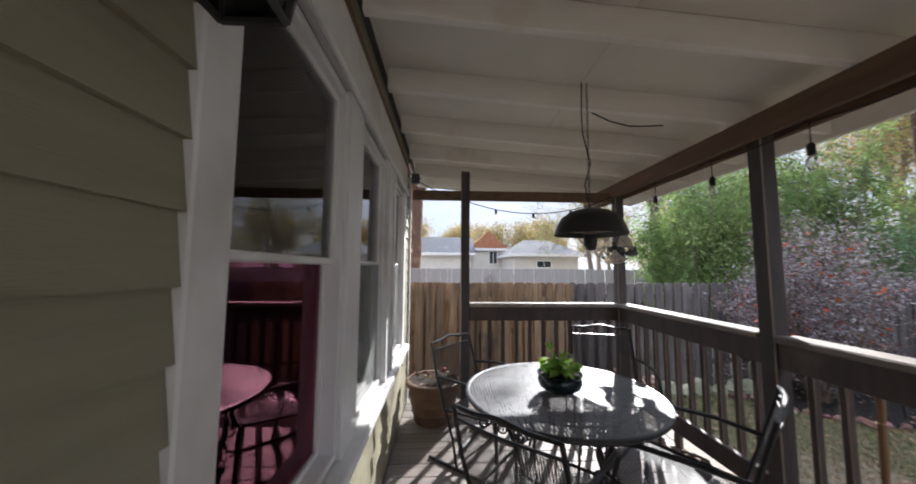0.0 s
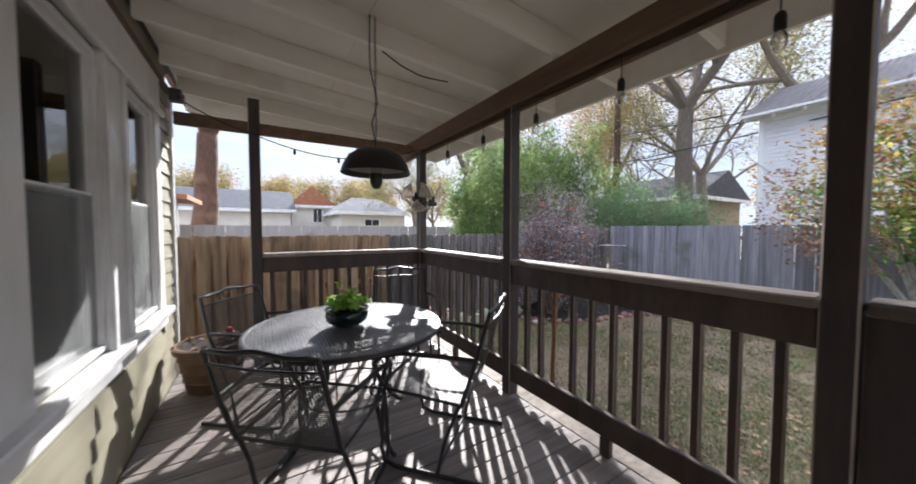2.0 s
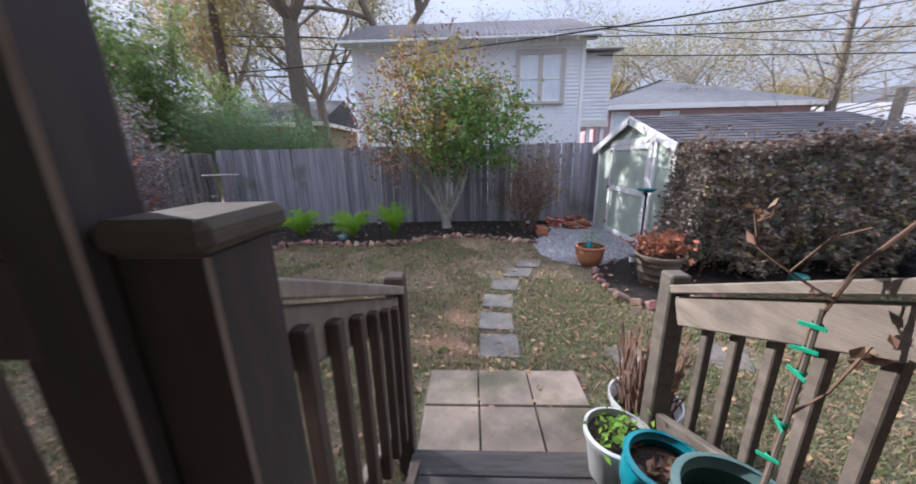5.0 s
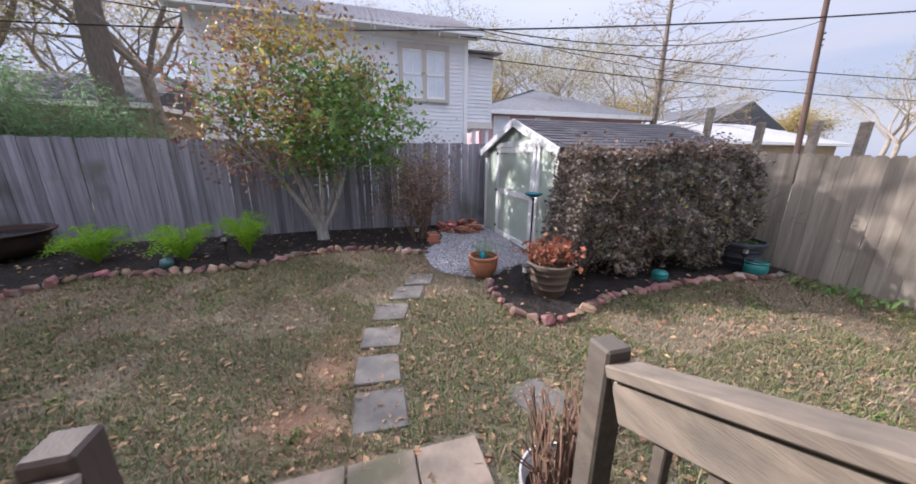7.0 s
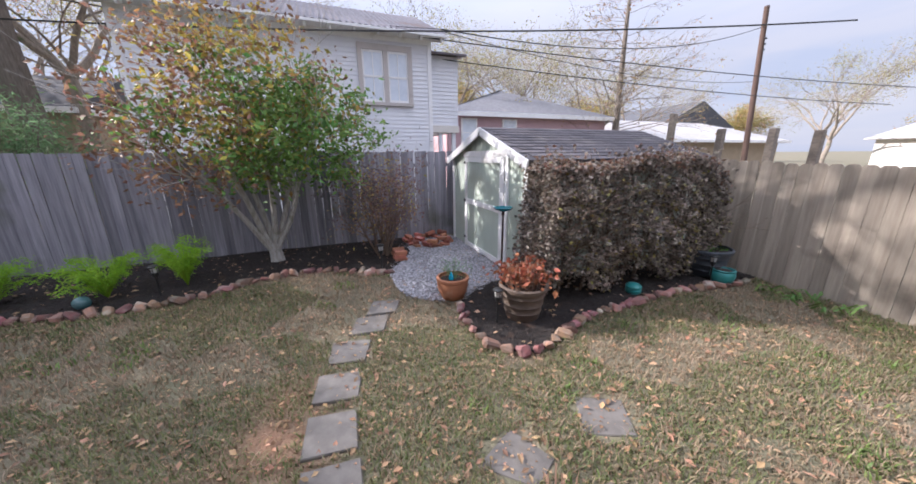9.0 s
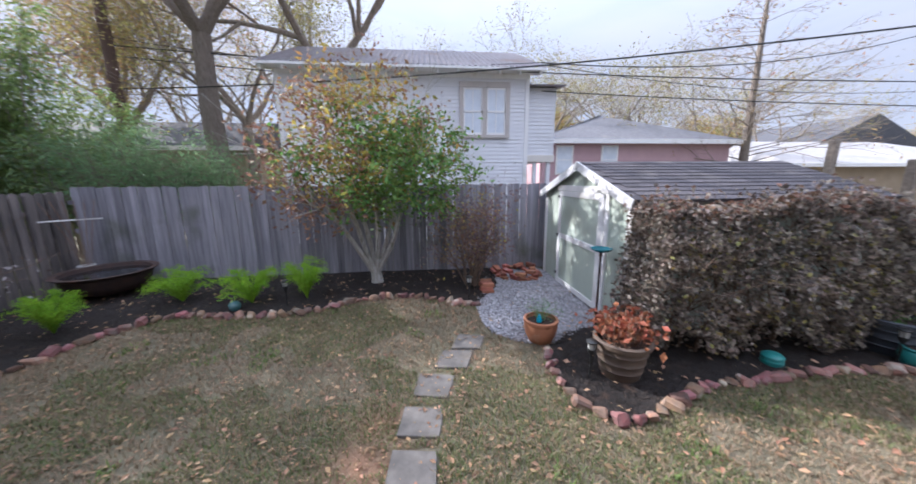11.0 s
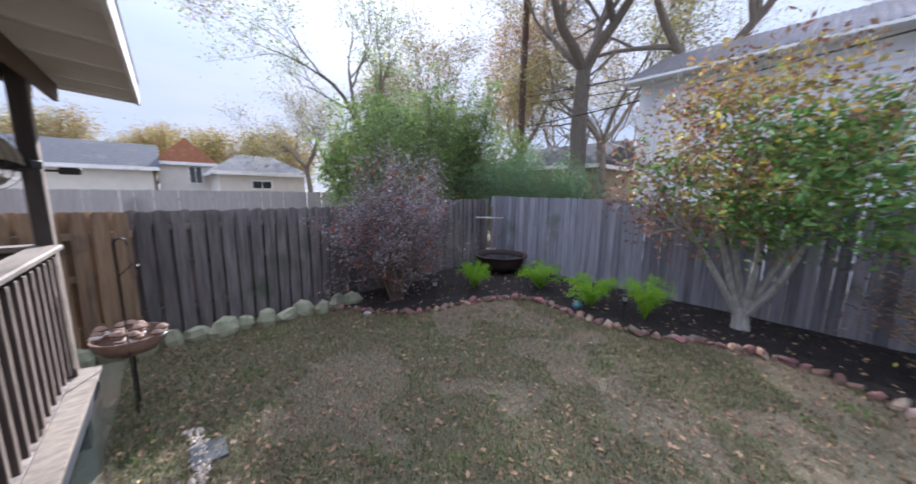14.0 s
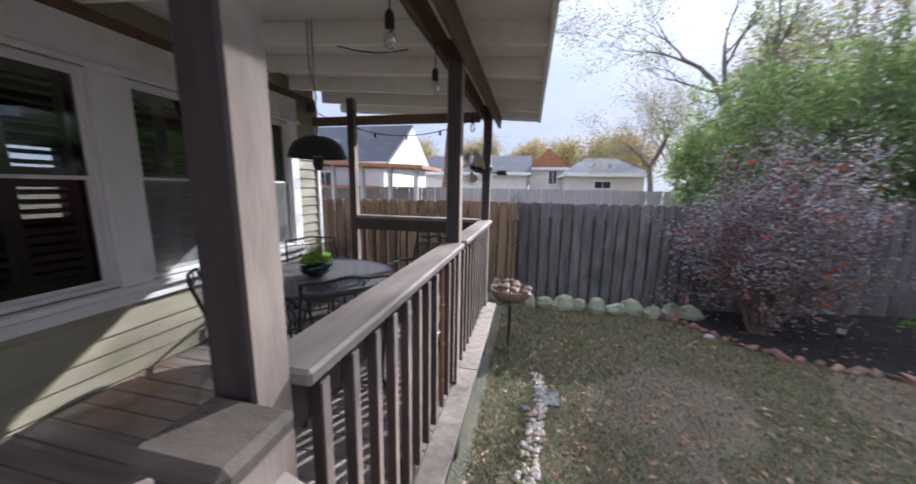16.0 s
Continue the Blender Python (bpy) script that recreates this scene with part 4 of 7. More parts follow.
def stair_rail(y, mat, capmat, label, top):
    """A sloped rail from the porch post down to a newel at the foot of the steps."""
    r = thing("stair_railing", label, "railing")
    x0, x1, z1 = 2.04, 3.05, 1.17
    z0 = top
    part("newel", Build().box((x1 - 0.045, y - 0.045, -0.05), (x1 + 0.045, y + 0.045, z1), 0.008), mat, r)
    ang = math.degrees(math.atan2(z0 - (z1 - 0.03), x1 - x0))

    def bar(drop, h, ya, yb, mt, name):
        L = math.hypot(x1 - 0.045 - x0, z0 - z1 + 0.03)
        m = pose(x0, y, z0 - drop, 0, ang, 0)
        part(name, Build().box((0, ya, -h), (L, yb, 0), 0.005, m), mt, r)
    bar(0.03, 0.038, -0.05, 0.05, capmat, "cap_rail")
    bar(0.085, 0.13, -0.02, 0.02, capmat, "top_rail")
    bar(0.72, 0.1, -0.02, 0.02, capmat, "bottom_rail")
    for i in range(6):
        x = x0 + 0.13 + i * 0.137
        zt = z0 - 0.1 - (x - x0) * math.tan(radians(ang))
        part("baluster", Build().box((x - 0.018, y - 0.055, zt - 0.72), (x + 0.018, y - 0.022, zt - 0.03), 0.004), mat, r)
    return r


stair_rail(0.0, M["rail"], M["railcap"], "brown wooden stair railing with square balusters", 1.58)
stair_rail(-1.3, M["oldwood"], M["stairwood"], "sun-bleached wooden stair railing with square balusters", 1.58)
n = thing("newel_box", "dark boxed newel with a worn flat cap beside the steps", "post")
sunlit_outside(part("box", Build().box((1.972, -0.06, deck_z), (2.098, 0.055, 1.6), 0.005), M["post"], n))
part("cap", Build().box((1.955, -0.078, 1.601), (2.122, 0.058, 1.642), 0.012), M["oldwood"], n)
part("latch", Build().box((2.099, -0.03, 1.3), (2.11, 0.0, 1.36), 0.003), M["black"], n, "small dark metal latch")


# ---- garden shed ----
def build_shed():
    s = thing("garden_shed", "pale green wooden garden shed with white trim", "shed", at=(0, 0, 0))
    x0, x1, y0, y1, ez, rx, rz, zf = 6.36, 9.14, -6.6, -3.25, 1.83, 7.7, 2.29, 0.1
    b = Build()
    o = [(x0, zf), (x1, zf), (x1, ez), (rx, rz), (x0, ez)]
    b.add([(x, y1, z) for x, z in o] + [(x, y0, z) for x, z in o], [(4, 3, 2, 1, 0), (5, 6, 7, 8, 9)] + [(i, (i + 1) % 5, 5 + (i + 1) % 5, 5 + i) for i in range(5)])
    part("wall", b, M["shed"], s)
    # grooved panels on the gable face
    x = x0 + 0.06
    while x < x1 - 0.1:
        c = x + 0.1
        zt = (ez + (c - x0) / (rx - x0) * (rz - ez) if c < rx else ez + (x1 - c) / (x1 - rx) * (rz - ez)) - 0.05
        part("panel_board", Build().box((x + 0.003, y1, zf + 0.06), (x + 0.197, y1 + 0.012, zt), 0.004), M["shed"], s)
        x += 0.2
    part("skid", Build().box((x0, y0, zf - 0.08), (x1, y1 + 0.02, zf + 0.03), 0.005), M["slatepot"], s, "blue-grey base board")
    for nm, a, c in (("corner_trim", x0 - 0.02, x0 + 0.08), ("corner_trim", x1 - 0.08, x1 + 0.02)):
        part(nm, Build().box((a, y1 + 0.013, zf + 0.03), (c, y1 + 0.032, ez - 0.02), 0.004), M["trim"], s)
    part("corner_trim", Build().box((x0 - 0.02, y1 - 0.09, zf + 0.03), (x0 - 0.002, y1 + 0.012, ez - 0.02), 0.004), M["trim"], s)
    # door
    da, db, dz0, dz1 = 6.95, 8.45, zf + 0.06, 1.93
    door = part("door", Build().box((da, y1 + 0.013, dz0), (db, y1 + 0.035, dz1 - 0.08), 0.004), M["shed"], s)
    yb = y1 + 0.036
    for a, c in ((da, da + 0.13), (db - 0.1, db)):
        part("stile", Build().box((a, yb, dz0), (c, yb + 0.018, dz1 - 0.08), 0.004), M["trim"], door)
    for z, h in ((dz0, 0.09), (1.0, 0.09), (dz1 - 0.17, 0.09)):
        part("cross_rail", Build().box((da + 0.131, yb, z), (db - 0.101, yb + 0.018, z + h), 0.004), M["trim"], door)
    for z in (0.3, 1.02, 1.72):
        part("hinge", Build().box((db - 0.05, yb + 0.019, z), (db + 0.03, yb + 0.027, z + 0.05), 0.003), M["black"], door)
    part("latch", Build().box((da + 0.02, yb + 0.019, 1.05), (da + 0.07, yb + 0.04, 1.13), 0.006), M["black"], door)
    part("head_trim", Build().box((da - 0.1, y1 + 0.013, dz1 - 0.075), (db + 0.1, y1 + 0.045, dz1 + 0.02), 0.005), M["trim"], s)
    part("jamb", Build().box((da - 0.1, y1 + 0.013, dz0), (da - 0.006, y1 + 0.04, dz1 - 0.076), 0.004), M["trim"], s)
    # roof deck, fascia, shingles
    for side in (-1, 1):
        xe = x0 - 0.12 if side < 0 else x1 + 0.12
        ze = ez - 0.12 * (rz - ez) / abs((x0 if side < 0 else x1) - rx)
        L = math.hypot(xe - rx, rz - ze)
        d = Vector((xe - rx, 0, ze - rz)).normalized()
        nn = Vector((-d.z, 0, d.x)) if side > 0 else Vector((d.z, 0, -d.x))
        if nn.z < 0:
            nn = -nn

        def P(u, y, h):
            return tuple(Vector((rx, y, rz)) + d * u + nn * h)

        def plank(u0, u1, ya, yb2, h0, h1, h2=None, h3=None):
            h2, h3 = (h0 if h2 is None else h2), (h1 if h3 is None else h3)
            vs = [P(u0, ya, h0), P(u1, ya, h2), P(u1, yb2, h2), P(u0, yb2, h0), P(u0, ya, h1), P(u1, ya, h3), P(u1, yb2, h3), P(u0, yb2, h1)]
            return Build().add(vs, [(0, 1, 2, 3), (7, 6, 5, 4), (0, 4, 5, 1), (1, 5, 6, 2), (2, 6, 7, 3), (3, 7, 4, 0)])
        roof = part("roof", plank(0, L, y0 - 0.1, y1 + 0.1, 0.0, 0.03), M["shingle"], s)
        part("fascia", plank(0.0, L, y1 + 0.1, y1 + 0.122, -0.09, 0.034), M["trim"], s)
        n_c = int(L / 0.14) + 1
        k = 16
        for c in range(n_c):
            u1 = min((c + 1) * 0.14 + 0.02, L + 0.015)
            for j in range(k):
                if side > 0 and j % 4:
                    continue
                W = (y1 - y0 + 0.2)
                step = W / k * (1 if side < 0 else 4)
                off = (c % 2) * 0.5 * step
                a = max(y0 - 0.1, y0 - 0.1 + j * W / k - off)
                e = min(y1 + 0.11, y0 - 0.1 + j * W / k - off + step - 0.004)
                if e - a > 0.02:
                    part("shingle", plank(c * 0.14, u1, a, e, 0.031, 0.034, 0.04, 0.046), M["shingle"], roof)


build_shed()


# ---- neighbouring houses ----
def lap_wall(x, y0, y1, z0, z1, ex=0.115):
    b = Build()
    z = z0
    while z < z1 - 0.02:
        t = min(z + ex, z1)
        b.add([(x - 0.018, y0, z), (x - 0.018, y1, z), (x, y1, t), (x, y0, t), (x, y0, z), (x, y1, z)], [(0, 3, 2, 1), (4, 0, 1, 5)])
        z = t
    return b


def build_white_house():
    h = thing("white_house", "two-storey white clapboard house with a corrugated tin roof", "house")
    x0, y0, y1, ze = 13.0, -4.0, 3.4, 5.2
    part("wall", Build().box((x0, y0, 0), (x0 + 6.5, y1, ze), 0.01), M["house"], h)
    tagged(part("clapboard", lap_wall(x0 - 0.002, y0, y1, 1.3, ze), M["house"], h), kind="stuff")
    for y in (y0, y1 - 0.12):
        part("corner_board", Build().box((x0 - 0.04, y, 0.5), (x0 - 0.019, y + 0.12, ze - 0.02), 0.004), M["trim"], h)
    part("frieze", Build().box((x0 - 0.045, y0, ze - 0.2), (x0 - 0.019, y1, ze - 0.003), 0.004), M["trim"], h)
    for i in range(2):
        a = -3.26 + i * 0.71
        o = 0.0 if i == 0 else 0.002
        b = Build().box((x0 - 0.07 - o, a - 0.13, 3.38), (x0 - 0.019, a, 4.74)).box((x0 - 0.07, a + 0.58, 3.38), (x0 - 0.019, a + 0.7 - 0.123 * (1 - i), 4.74)).box((x0 - 0.074, a - 0.13, 4.74), (x0 - 0.019, a + 0.575 + 0.13 * i, 4.9)).box((x0 - 0.1, a - 0.13, 3.29), (x0 - 0.019, a + 0.575 + 0.13 * i, 3.38))
        w = part("window", b, M["fartrim"], h, "pale sash window with wide taupe trim")
        part("pane", Build().box((x0 - 0.032, a, 3.38), (x0 - 0.021, a + 0.58, 4.74), 0.001), M["panefar"], w)
        part("sash", Build().box((x0 - 0.05, a, 4.03), (x0 - 0.033, a + 0.58, 4.09)).box((x0 - 0.05, a, 3.38), (x0 - 0.033, a + 0.045, 4.74)).box((x0 - 0.05, a + 0.535, 3.38), (x0 - 0.033, a + 0.58, 4.74)).box((x0 - 0.049, a + 0.045, 4.68), (x0 - 0.033, a + 0.535, 4.74)).box((x0 - 0.049, a + 0.045, 3.38), (x0 - 0.033, a + 0.535, 3.45)), M["trim"], w)
        part("muntin", Build().box((x0 - 0.045, a + 0.277, 3.45), (x0 - 0.033, a + 0.303, 4.03)).box((x0 - 0.045, a + 0.277, 4.09), (x0 - 0.033, a + 0.303, 4.68)), M["trim"], w)
    # annex
    part("annex_wall", Build().box((x0 + 0.25, -4.95, 2.6), (x0 + 4, y0 - 0.005, 4.84), 0.01), M["house"], h)
    tagged(part("clapboard", lap_wall(x0 + 0.248, -4.95, y0 - 0.005, 2.8, 4.84), M["house"], h), kind="stuff")
    part("annex_skirt", Build().box((x0 + 0.2, -4.97, 2.58), (x0 + 0.23, y0 - 0.006, 2.8), 0.005), M["cream"], h)
    for y in (-4.88, -4.42):
        part("annex_post", Build().box((x0 + 0.28, y, 0), (x0 + 0.4, y + 0.12, 2.6), 0.005), M["house"], h)
    part("annex_roof", Build().add([(x0 - 0.05, -5.15, 4.82), (x0 - 0.05, y0, 4.82), (x0 + 4, y0, 5.34), (x0 + 4, -5.15, 5.34), (x0 - 0.05, -5.15, 4.87), (x0 - 0.05, y0, 4.87), (x0 + 4, y0, 5.39), (x0 + 4, -5.15, 5.39)],
         [(0, 1, 2, 3), (7, 6, 5, 4), (0, 4, 5, 1), (1, 5, 6, 2), (2, 6, 7, 3), (3, 7, 4, 0)]), M["tin"], h)
    # corrugated gable roof
    b = Build()
    xe, xr, zr = x0 - 0.5, 16.2, 6.85
    ya, yb = y0 - 0.35, y1 + 0.3
    k = 150
    for i in range(k + 1):
        y = ya + (yb - ya) * i / k
        w = 0.025 if i % 3 == 0 else 0.0
        b.v += [(xe, y, ze - 0.02 + w), (xr, y, zr + w), (x0 + 7.0, y, ze - 0.02 + w)]
    for i in range(k):
        for j in (0, 1):
            b.f.append((i * 3 + j, i * 3 + j + 1, (i + 1) * 3 + j + 1, (i + 1) * 3 + j))
    part("roof", b, M["tin"], h)
    part("soffit", Build().box((xe + 0.03, ya + 0.02, ze - 0.07), (x0 + 0.02, yb - 0.02, ze - 0.045), 0.004), M["trim"], h)
    part("eave_board", Build().box((xe - 0.02, ya, ze - 0.09), (xe + 0.02, yb, ze - 0.025), 0.004), M["trim"], h)
    for y in np.arange(ya + 0.15, yb, 0.6):
        m = pose(xe, float(y), ze - 0.05, 0, -math.degrees(math.atan2(zr - ze, xr - xe)), 0)
        part("rafter_tail", Build().box((0.02, -0.03, -0.16), (0.5, 0.03, -0.06), 0.003, m), M["trim"], h)
    for y in (y0, y1):
        part("gable", Build().add([(x0, y, ze), (x0 + 6.5, y, ze), (xr, y, zr - 0.06)], [(0, 1, 2)]), M["house"], h)


build_white_house()


def house(name, label, x0, x1, y0, y1, ze, zr, wall, roof, ridge="x", over=0.35, windows=(), hip=0.0, z0=0.0):
    """A plain house: walls, a gable or hip roof with its ridge along x or y, and windows (side, a, b, z0, z1)."""
    h = thing(name, label, "house")
    part("wall", Build().box((x0, y0, z0), (x1, y1, ze), 0.02), wall, h)
    b = Build()
    xa, xb, ya, yb = x0 - over, x1 + over, y0 - over, y1 + over
    if ridge == "x":
        m = (y0 + y1) / 2
        r = [(xa + hip, m, zr), (xb - hip, m, zr)]
        vs = [(xa, ya, ze), (xb, ya, ze), (xb, yb, ze), (xa, yb, ze)] + r
        fs = [(0, 1, 5, 4), (2, 3, 4, 5), (0, 4, 3), (1, 2, 5), (3, 2, 1, 0)]
    else:
        m = (x0 + x1) / 2
        r = [(m, ya + hip, zr), (m, yb - hip, zr)]
        vs = [(xa, ya, ze), (xb, ya, ze), (xb, yb, ze), (xa, yb, ze)] + r
        fs = [(0, 4, 5, 3), (1, 2, 5, 4), (0, 1, 4), (2, 3, 5), (3, 2, 1, 0)]
    vs += [(x, y, z + 0.08) for x, y, z in vs]
    fs = fs[:-1] + [(3, 2, 1, 0)]
    b.add([v if i < 6 else v for i, v in enumerate(vs)], [tuple(i + 6 for i in f) for f in fs[:-1]] + [fs[-1]] + [(0, 1, 7, 6), (1, 2, 8, 7), (2, 3, 9, 8), (3, 0, 6, 9)])
    part("roof", b, roof, h)
    part("fascia", Build().box((xa, ya - 0.03, ze - 0.12), (xb, ya - 0.002, ze + 0.08)).box((xa - 0.03, ya, ze - 0.12), (xa - 0.002, yb, ze + 0.08)), M["trim"], h)
    if ridge == "x" and not hip:
        part("gable", Build().add([(x0, y0, ze), (x0, y1, ze), (x0, m, zr - 0.12)], [(0, 2, 1)]), wall, h)
        part("gable", Build().add([(xb + 0.012, ya + 0.12, ze - 0.02), (xb + 0.012, yb - 0.12, ze - 0.02), (xb + 0.012, m, zr - 0.06)], [(0, 1, 2)]), wall, h)
    if ridge == "y" and not hip:
        part("gable", Build().add([(x0, y0, ze), (x1, y0, ze), (m, y0, zr - 0.12)], [(0, 1, 2)]), wall, h)
    for side, a, c, wz0, wz1 in windows:
        if side == "y":
            w = part("window", Build().box((a - 0.08, y0 - 0.05, wz0 - 0.08), (c + 0.08, y0 - 0.003, wz1 + 0.08), 0.01), M["trim"], h)
            part("pane", Build().box((a, y0 - 0.062, wz0), (c, y0 - 0.051, wz1), 0.002), M["darkpane"], w)
            part("muntin", Build().box(((a + c) / 2 - 0.02, y0 - 0.07, wz0), ((a + c) / 2 + 0.02, y0 - 0.063, wz1), 0.002), M["trim"], w)
        else:
            w = part("window", Build().box((x0 - 0.05, a - 0.08, wz0 - 0.08), (x0 - 0.003, c + 0.08, wz1 + 0.08), 0.01), M["trim"], h)
            part("pane", Build().box((x0 - 0.062, a, wz0), (x0 - 0.051, c, wz1), 0.002), M["panefar"], w)
            part("muntin", Build().box((x0 - 0.07, a, (wz0 + wz1) / 2 - 0.02), (x0 - 0.063, c, (wz0 + wz1) / 2 + 0.02), 0.002), M["trim"], w)
    return h


house("pink_house", "single-storey pink house with a grey shingle roof", 18.0, 26.0, -16.0, -6.3, 3.75, 5.6, M["pink"], M["paleshingle"], "x", 0.4, (("x", -7.75, -7.05, 2.3, 3.5), ("x", -10.0, -9.3, 2.3, 3.5)), 4.5)
house("garage", "cream garage with a dark hip roof behind the fence", 4.9, 9.4, 22.0, 27.0, 2.95, 4.1, M["cream"], M["greyroof"], "x", 0.3, (("y", 6.5, 7.45, 2.1, 2.5),), 1.6)
house("long_building", "long pale building with a dark shingle roof", -6.0, 2.2, 25.0, 31.0, 3.1, 4.6, M["cream"], M["greyroof"], "x", 0.3)
house("gabled_house", "pale pink gabled house beyond the fences", 2.4, 5.2, 27.0, 34.0, 3.6, 5.1, M["cream"], M["terra"], "y", 0.2, (("y", 3.9, 4.5, 2.4, 3.4),))
house("tan_house", "tan house partly hidden behind trees", 19.0, 25.0, 7.5, 17.0, 3.5, 5.0, M["tan"], M["greyroof"], "y", 0.4)
house("pale_roofed_house", "low house with a pale metal roof and beige walls", 20.0, 32.0, -38.0, -22.0, 2.7, 4.6, M["tan"], M["whiteroof"], "y", 0.6, (), 2.0)
house("low_house", "long low pale house with a pale roof beyond the yards", 3.0, 15.0, -47.0, -40.0, 2.7, 4.2, M["cream"], M["whiteroof"], "x", 0.5, (), 2.0)
house("blue_house", "blue gabled house behind the pale roof", 30.0, 40.0, -48.0, -36.0, 4.6, 7.5, M["blueboard"], M["greyroof"], "x", 0.4)
house("porch_neighbour", "white neighbouring house with a grey gable roof", -14.0, -4.2, 13.8, 20.0, 3.0, 5.2, M["house"], M["greyroof"], "x", 0.3, (("y", -7.6, -6.9, 1.5, 2.6),))


def build_pergola():
    p = thing("carport", "open wooden carport with an orange-brown roof edge", "carport")
    part("roof", Build().add([(-8.5, 10.5, 2.9), (-1.2, 10.5, 2.62), (-1.2, 13.0, 2.62), (-8.5, 13.0, 2.9), (-8.5, 10.5, 3.02), (-1.2, 10.5, 2.74), (-1.2, 13.0, 2.74), (-8.5, 13.0, 3.02)],
         [(3, 2, 1, 0), (4, 5, 6, 7), (0, 1, 5, 4), (1, 2, 6, 5), (2, 3, 7, 6), (3, 0, 4, 7)]), M["orangewood"], p)
    for x in (-7.6, -6.2, -4.8, -3.6, -2.5, -1.5):
        part("post", Build().box((x - 0.07, 10.65, 0), (x + 0.07, 10.79, 2.62 + (-1.2 - x) * 0.038), 0.01), M["whiteroof"], p)
    part("rail", Build().box((-8.0, 10.68, 1.9), (-3.0, 10.74, 2.0), 0.005), M["orangewood"], p)


build_pergola()


# ---- trees and shrubs ----
def limb(b, p, d, length, radius, level, rnd, tips, n=6, bend=0.25, up=0.15, kids=(3, 5), ratio=0.62, spread=50, minr=0.006, start=0.35):
    """A branch that tapers, wanders and forks; collects the tips."""
    pts, rad = [Vector(p)], [radius]
    d = Vector(d).normalized()
    k = 5 if level > 1 else 4
    for i in range(k):
        d = (d + Vector((rnd.uniform(-1, 1), rnd.uniform(-1, 1), rnd.uniform(-1, 1) + up)) * bend).normalized()
        pts.append(pts[-1] + d * (length / k))
        rad.append(max(radius * (1 - 0.55 * (i + 1) / k), minr * 0.7))
    b.tube(pts, rad, n if radius > 0.03 else (5 if radius > 0.012 else 3), cap=False)
    if level <= 0:
        tips.extend([(tuple(q), radius) for q in pts[1:]])
        return
    for j in range(rnd.randint(*kids)):
        t = rnd.uniform(start, 1.0) if j else 1.0
        i = min(int(t * k), k - 1)
        q = pts[i].lerp(pts[i + 1], t * k - i) if t < 1 else pts[-1]
        ax = d.orthogonal().normalized()
        a = rnd.uniform(0, 2 * math.pi)
        side = (Matrix.Rotation(a, 3, d) @ ax)
        w = math.tan(radians(rnd.uniform(spread * 0.5, spread)))
        nd = (d + side * w * (0.5 if j == 0 else 1.0))
        r = max(min(rad[i], radius) * rnd.uniform(0.5, 0.75), minr)
        limb(b, q, nd, length * ratio * rnd.uniform(0.75, 1.2), r, level - 1, rnd, tips, n, bend, up, kids, ratio, spread, minr, start)


def tree(name, label, at, seed, height, radius, fork, levels, bark, crowns, lean=(0, 0), limbs=4, first=None, spread=52, up=0.15, kids=(3, 4), ratio=0.66, bend=0.22, minr=0.008, cat="tree"):
    """Trunk to the fork, limbs, and crowns: (material, leaves per tip, size, scatter, share)."""
    rnd = random.Random(seed)
    t = thing(name, label, cat, at=at)
    b, tips = Build(), []
    pts = [(0, 0, -0.15)]
    rad = [radius * 1.45]
    for i in range(1, 7):
        s = i / 6
        pts.append((lean[0] * s + rnd.uniform(-1, 1) * radius * 0.25, lean[1] * s + rnd.uniform(-1, 1) * radius * 0.25, fork * s))
        rad.append(radius * (1.12 - 0.35 * s))
    b.tube(pts, rad, 12, cap=False)
    top = Vector(pts[-1])
    a0 = rnd.uniform(0, 6.28)
    for i in range(limbs):
        a = a0 + 2 * math.pi * i / limbs + rnd.uniform(-0.4, 0.4)
        w = rnd.uniform(0.35, 1.0)
        limb(b, top, (math.cos(a) * w, math.sin(a) * w, 1.0), first or (height - fork) * 0.5, radius * rnd.uniform(0.45, 0.65), levels, rnd, tips, 8, bend, up, kids, ratio, spread, minr)
    part("trunk", b, bark, t, smooth=True)
    r = np.random.default_rng(seed)
    for mat, per, size, scatter, share in crowns:
        sel = [q for q, _ in tips if rnd.random() < share]
        if sel:
            c = np.repeat(np.array(sel), per, 0) + r.normal(size=(len(sel) * per, 3)) * scatter
            part("crown", Build().leaves(c, size, 0.5, 0.3, seed), mat, t)
    return t


big = tree("oak_tree", "large grey-barked oak with sparse autumn leaves", (14.5, 5.85, 0.1), 5, 15, 0.33, 6.4, 5, M["bark"], [(M["oakleaf"], 5, 0.09, 0.3, 0.6), (M["oakgreen"], 3, 0.09, 0.3, 0.5)], (-0.1, 0.2), 4, 4.2, kids=(3, 4))
tree("oak_tree", "tall forked tree with thin yellow-green leaves", (17.5, 3.6, 0), 11, 16, 0.3, 6.0, 5, M["barkpale"], [(M["oakgreen"], 4, 0.1, 0.3, 0.6)], (0.4, -0.3), 3, 4.6, kids=(3, 4))
tree("ivy_tree", "tall tree with a green ivy-covered trunk and bare limbs", (9.6, 14.2, 0), 21, 11, 0.26, 4.6, 4, M["bark"], [(M["bamboo"], 6, 0.1, 0.25, 0.4), (M["oakgreen"], 4, 0.09, 0.3, 0.4)], (0.2, 0.0), 4, 3.0, kids=(3, 4))
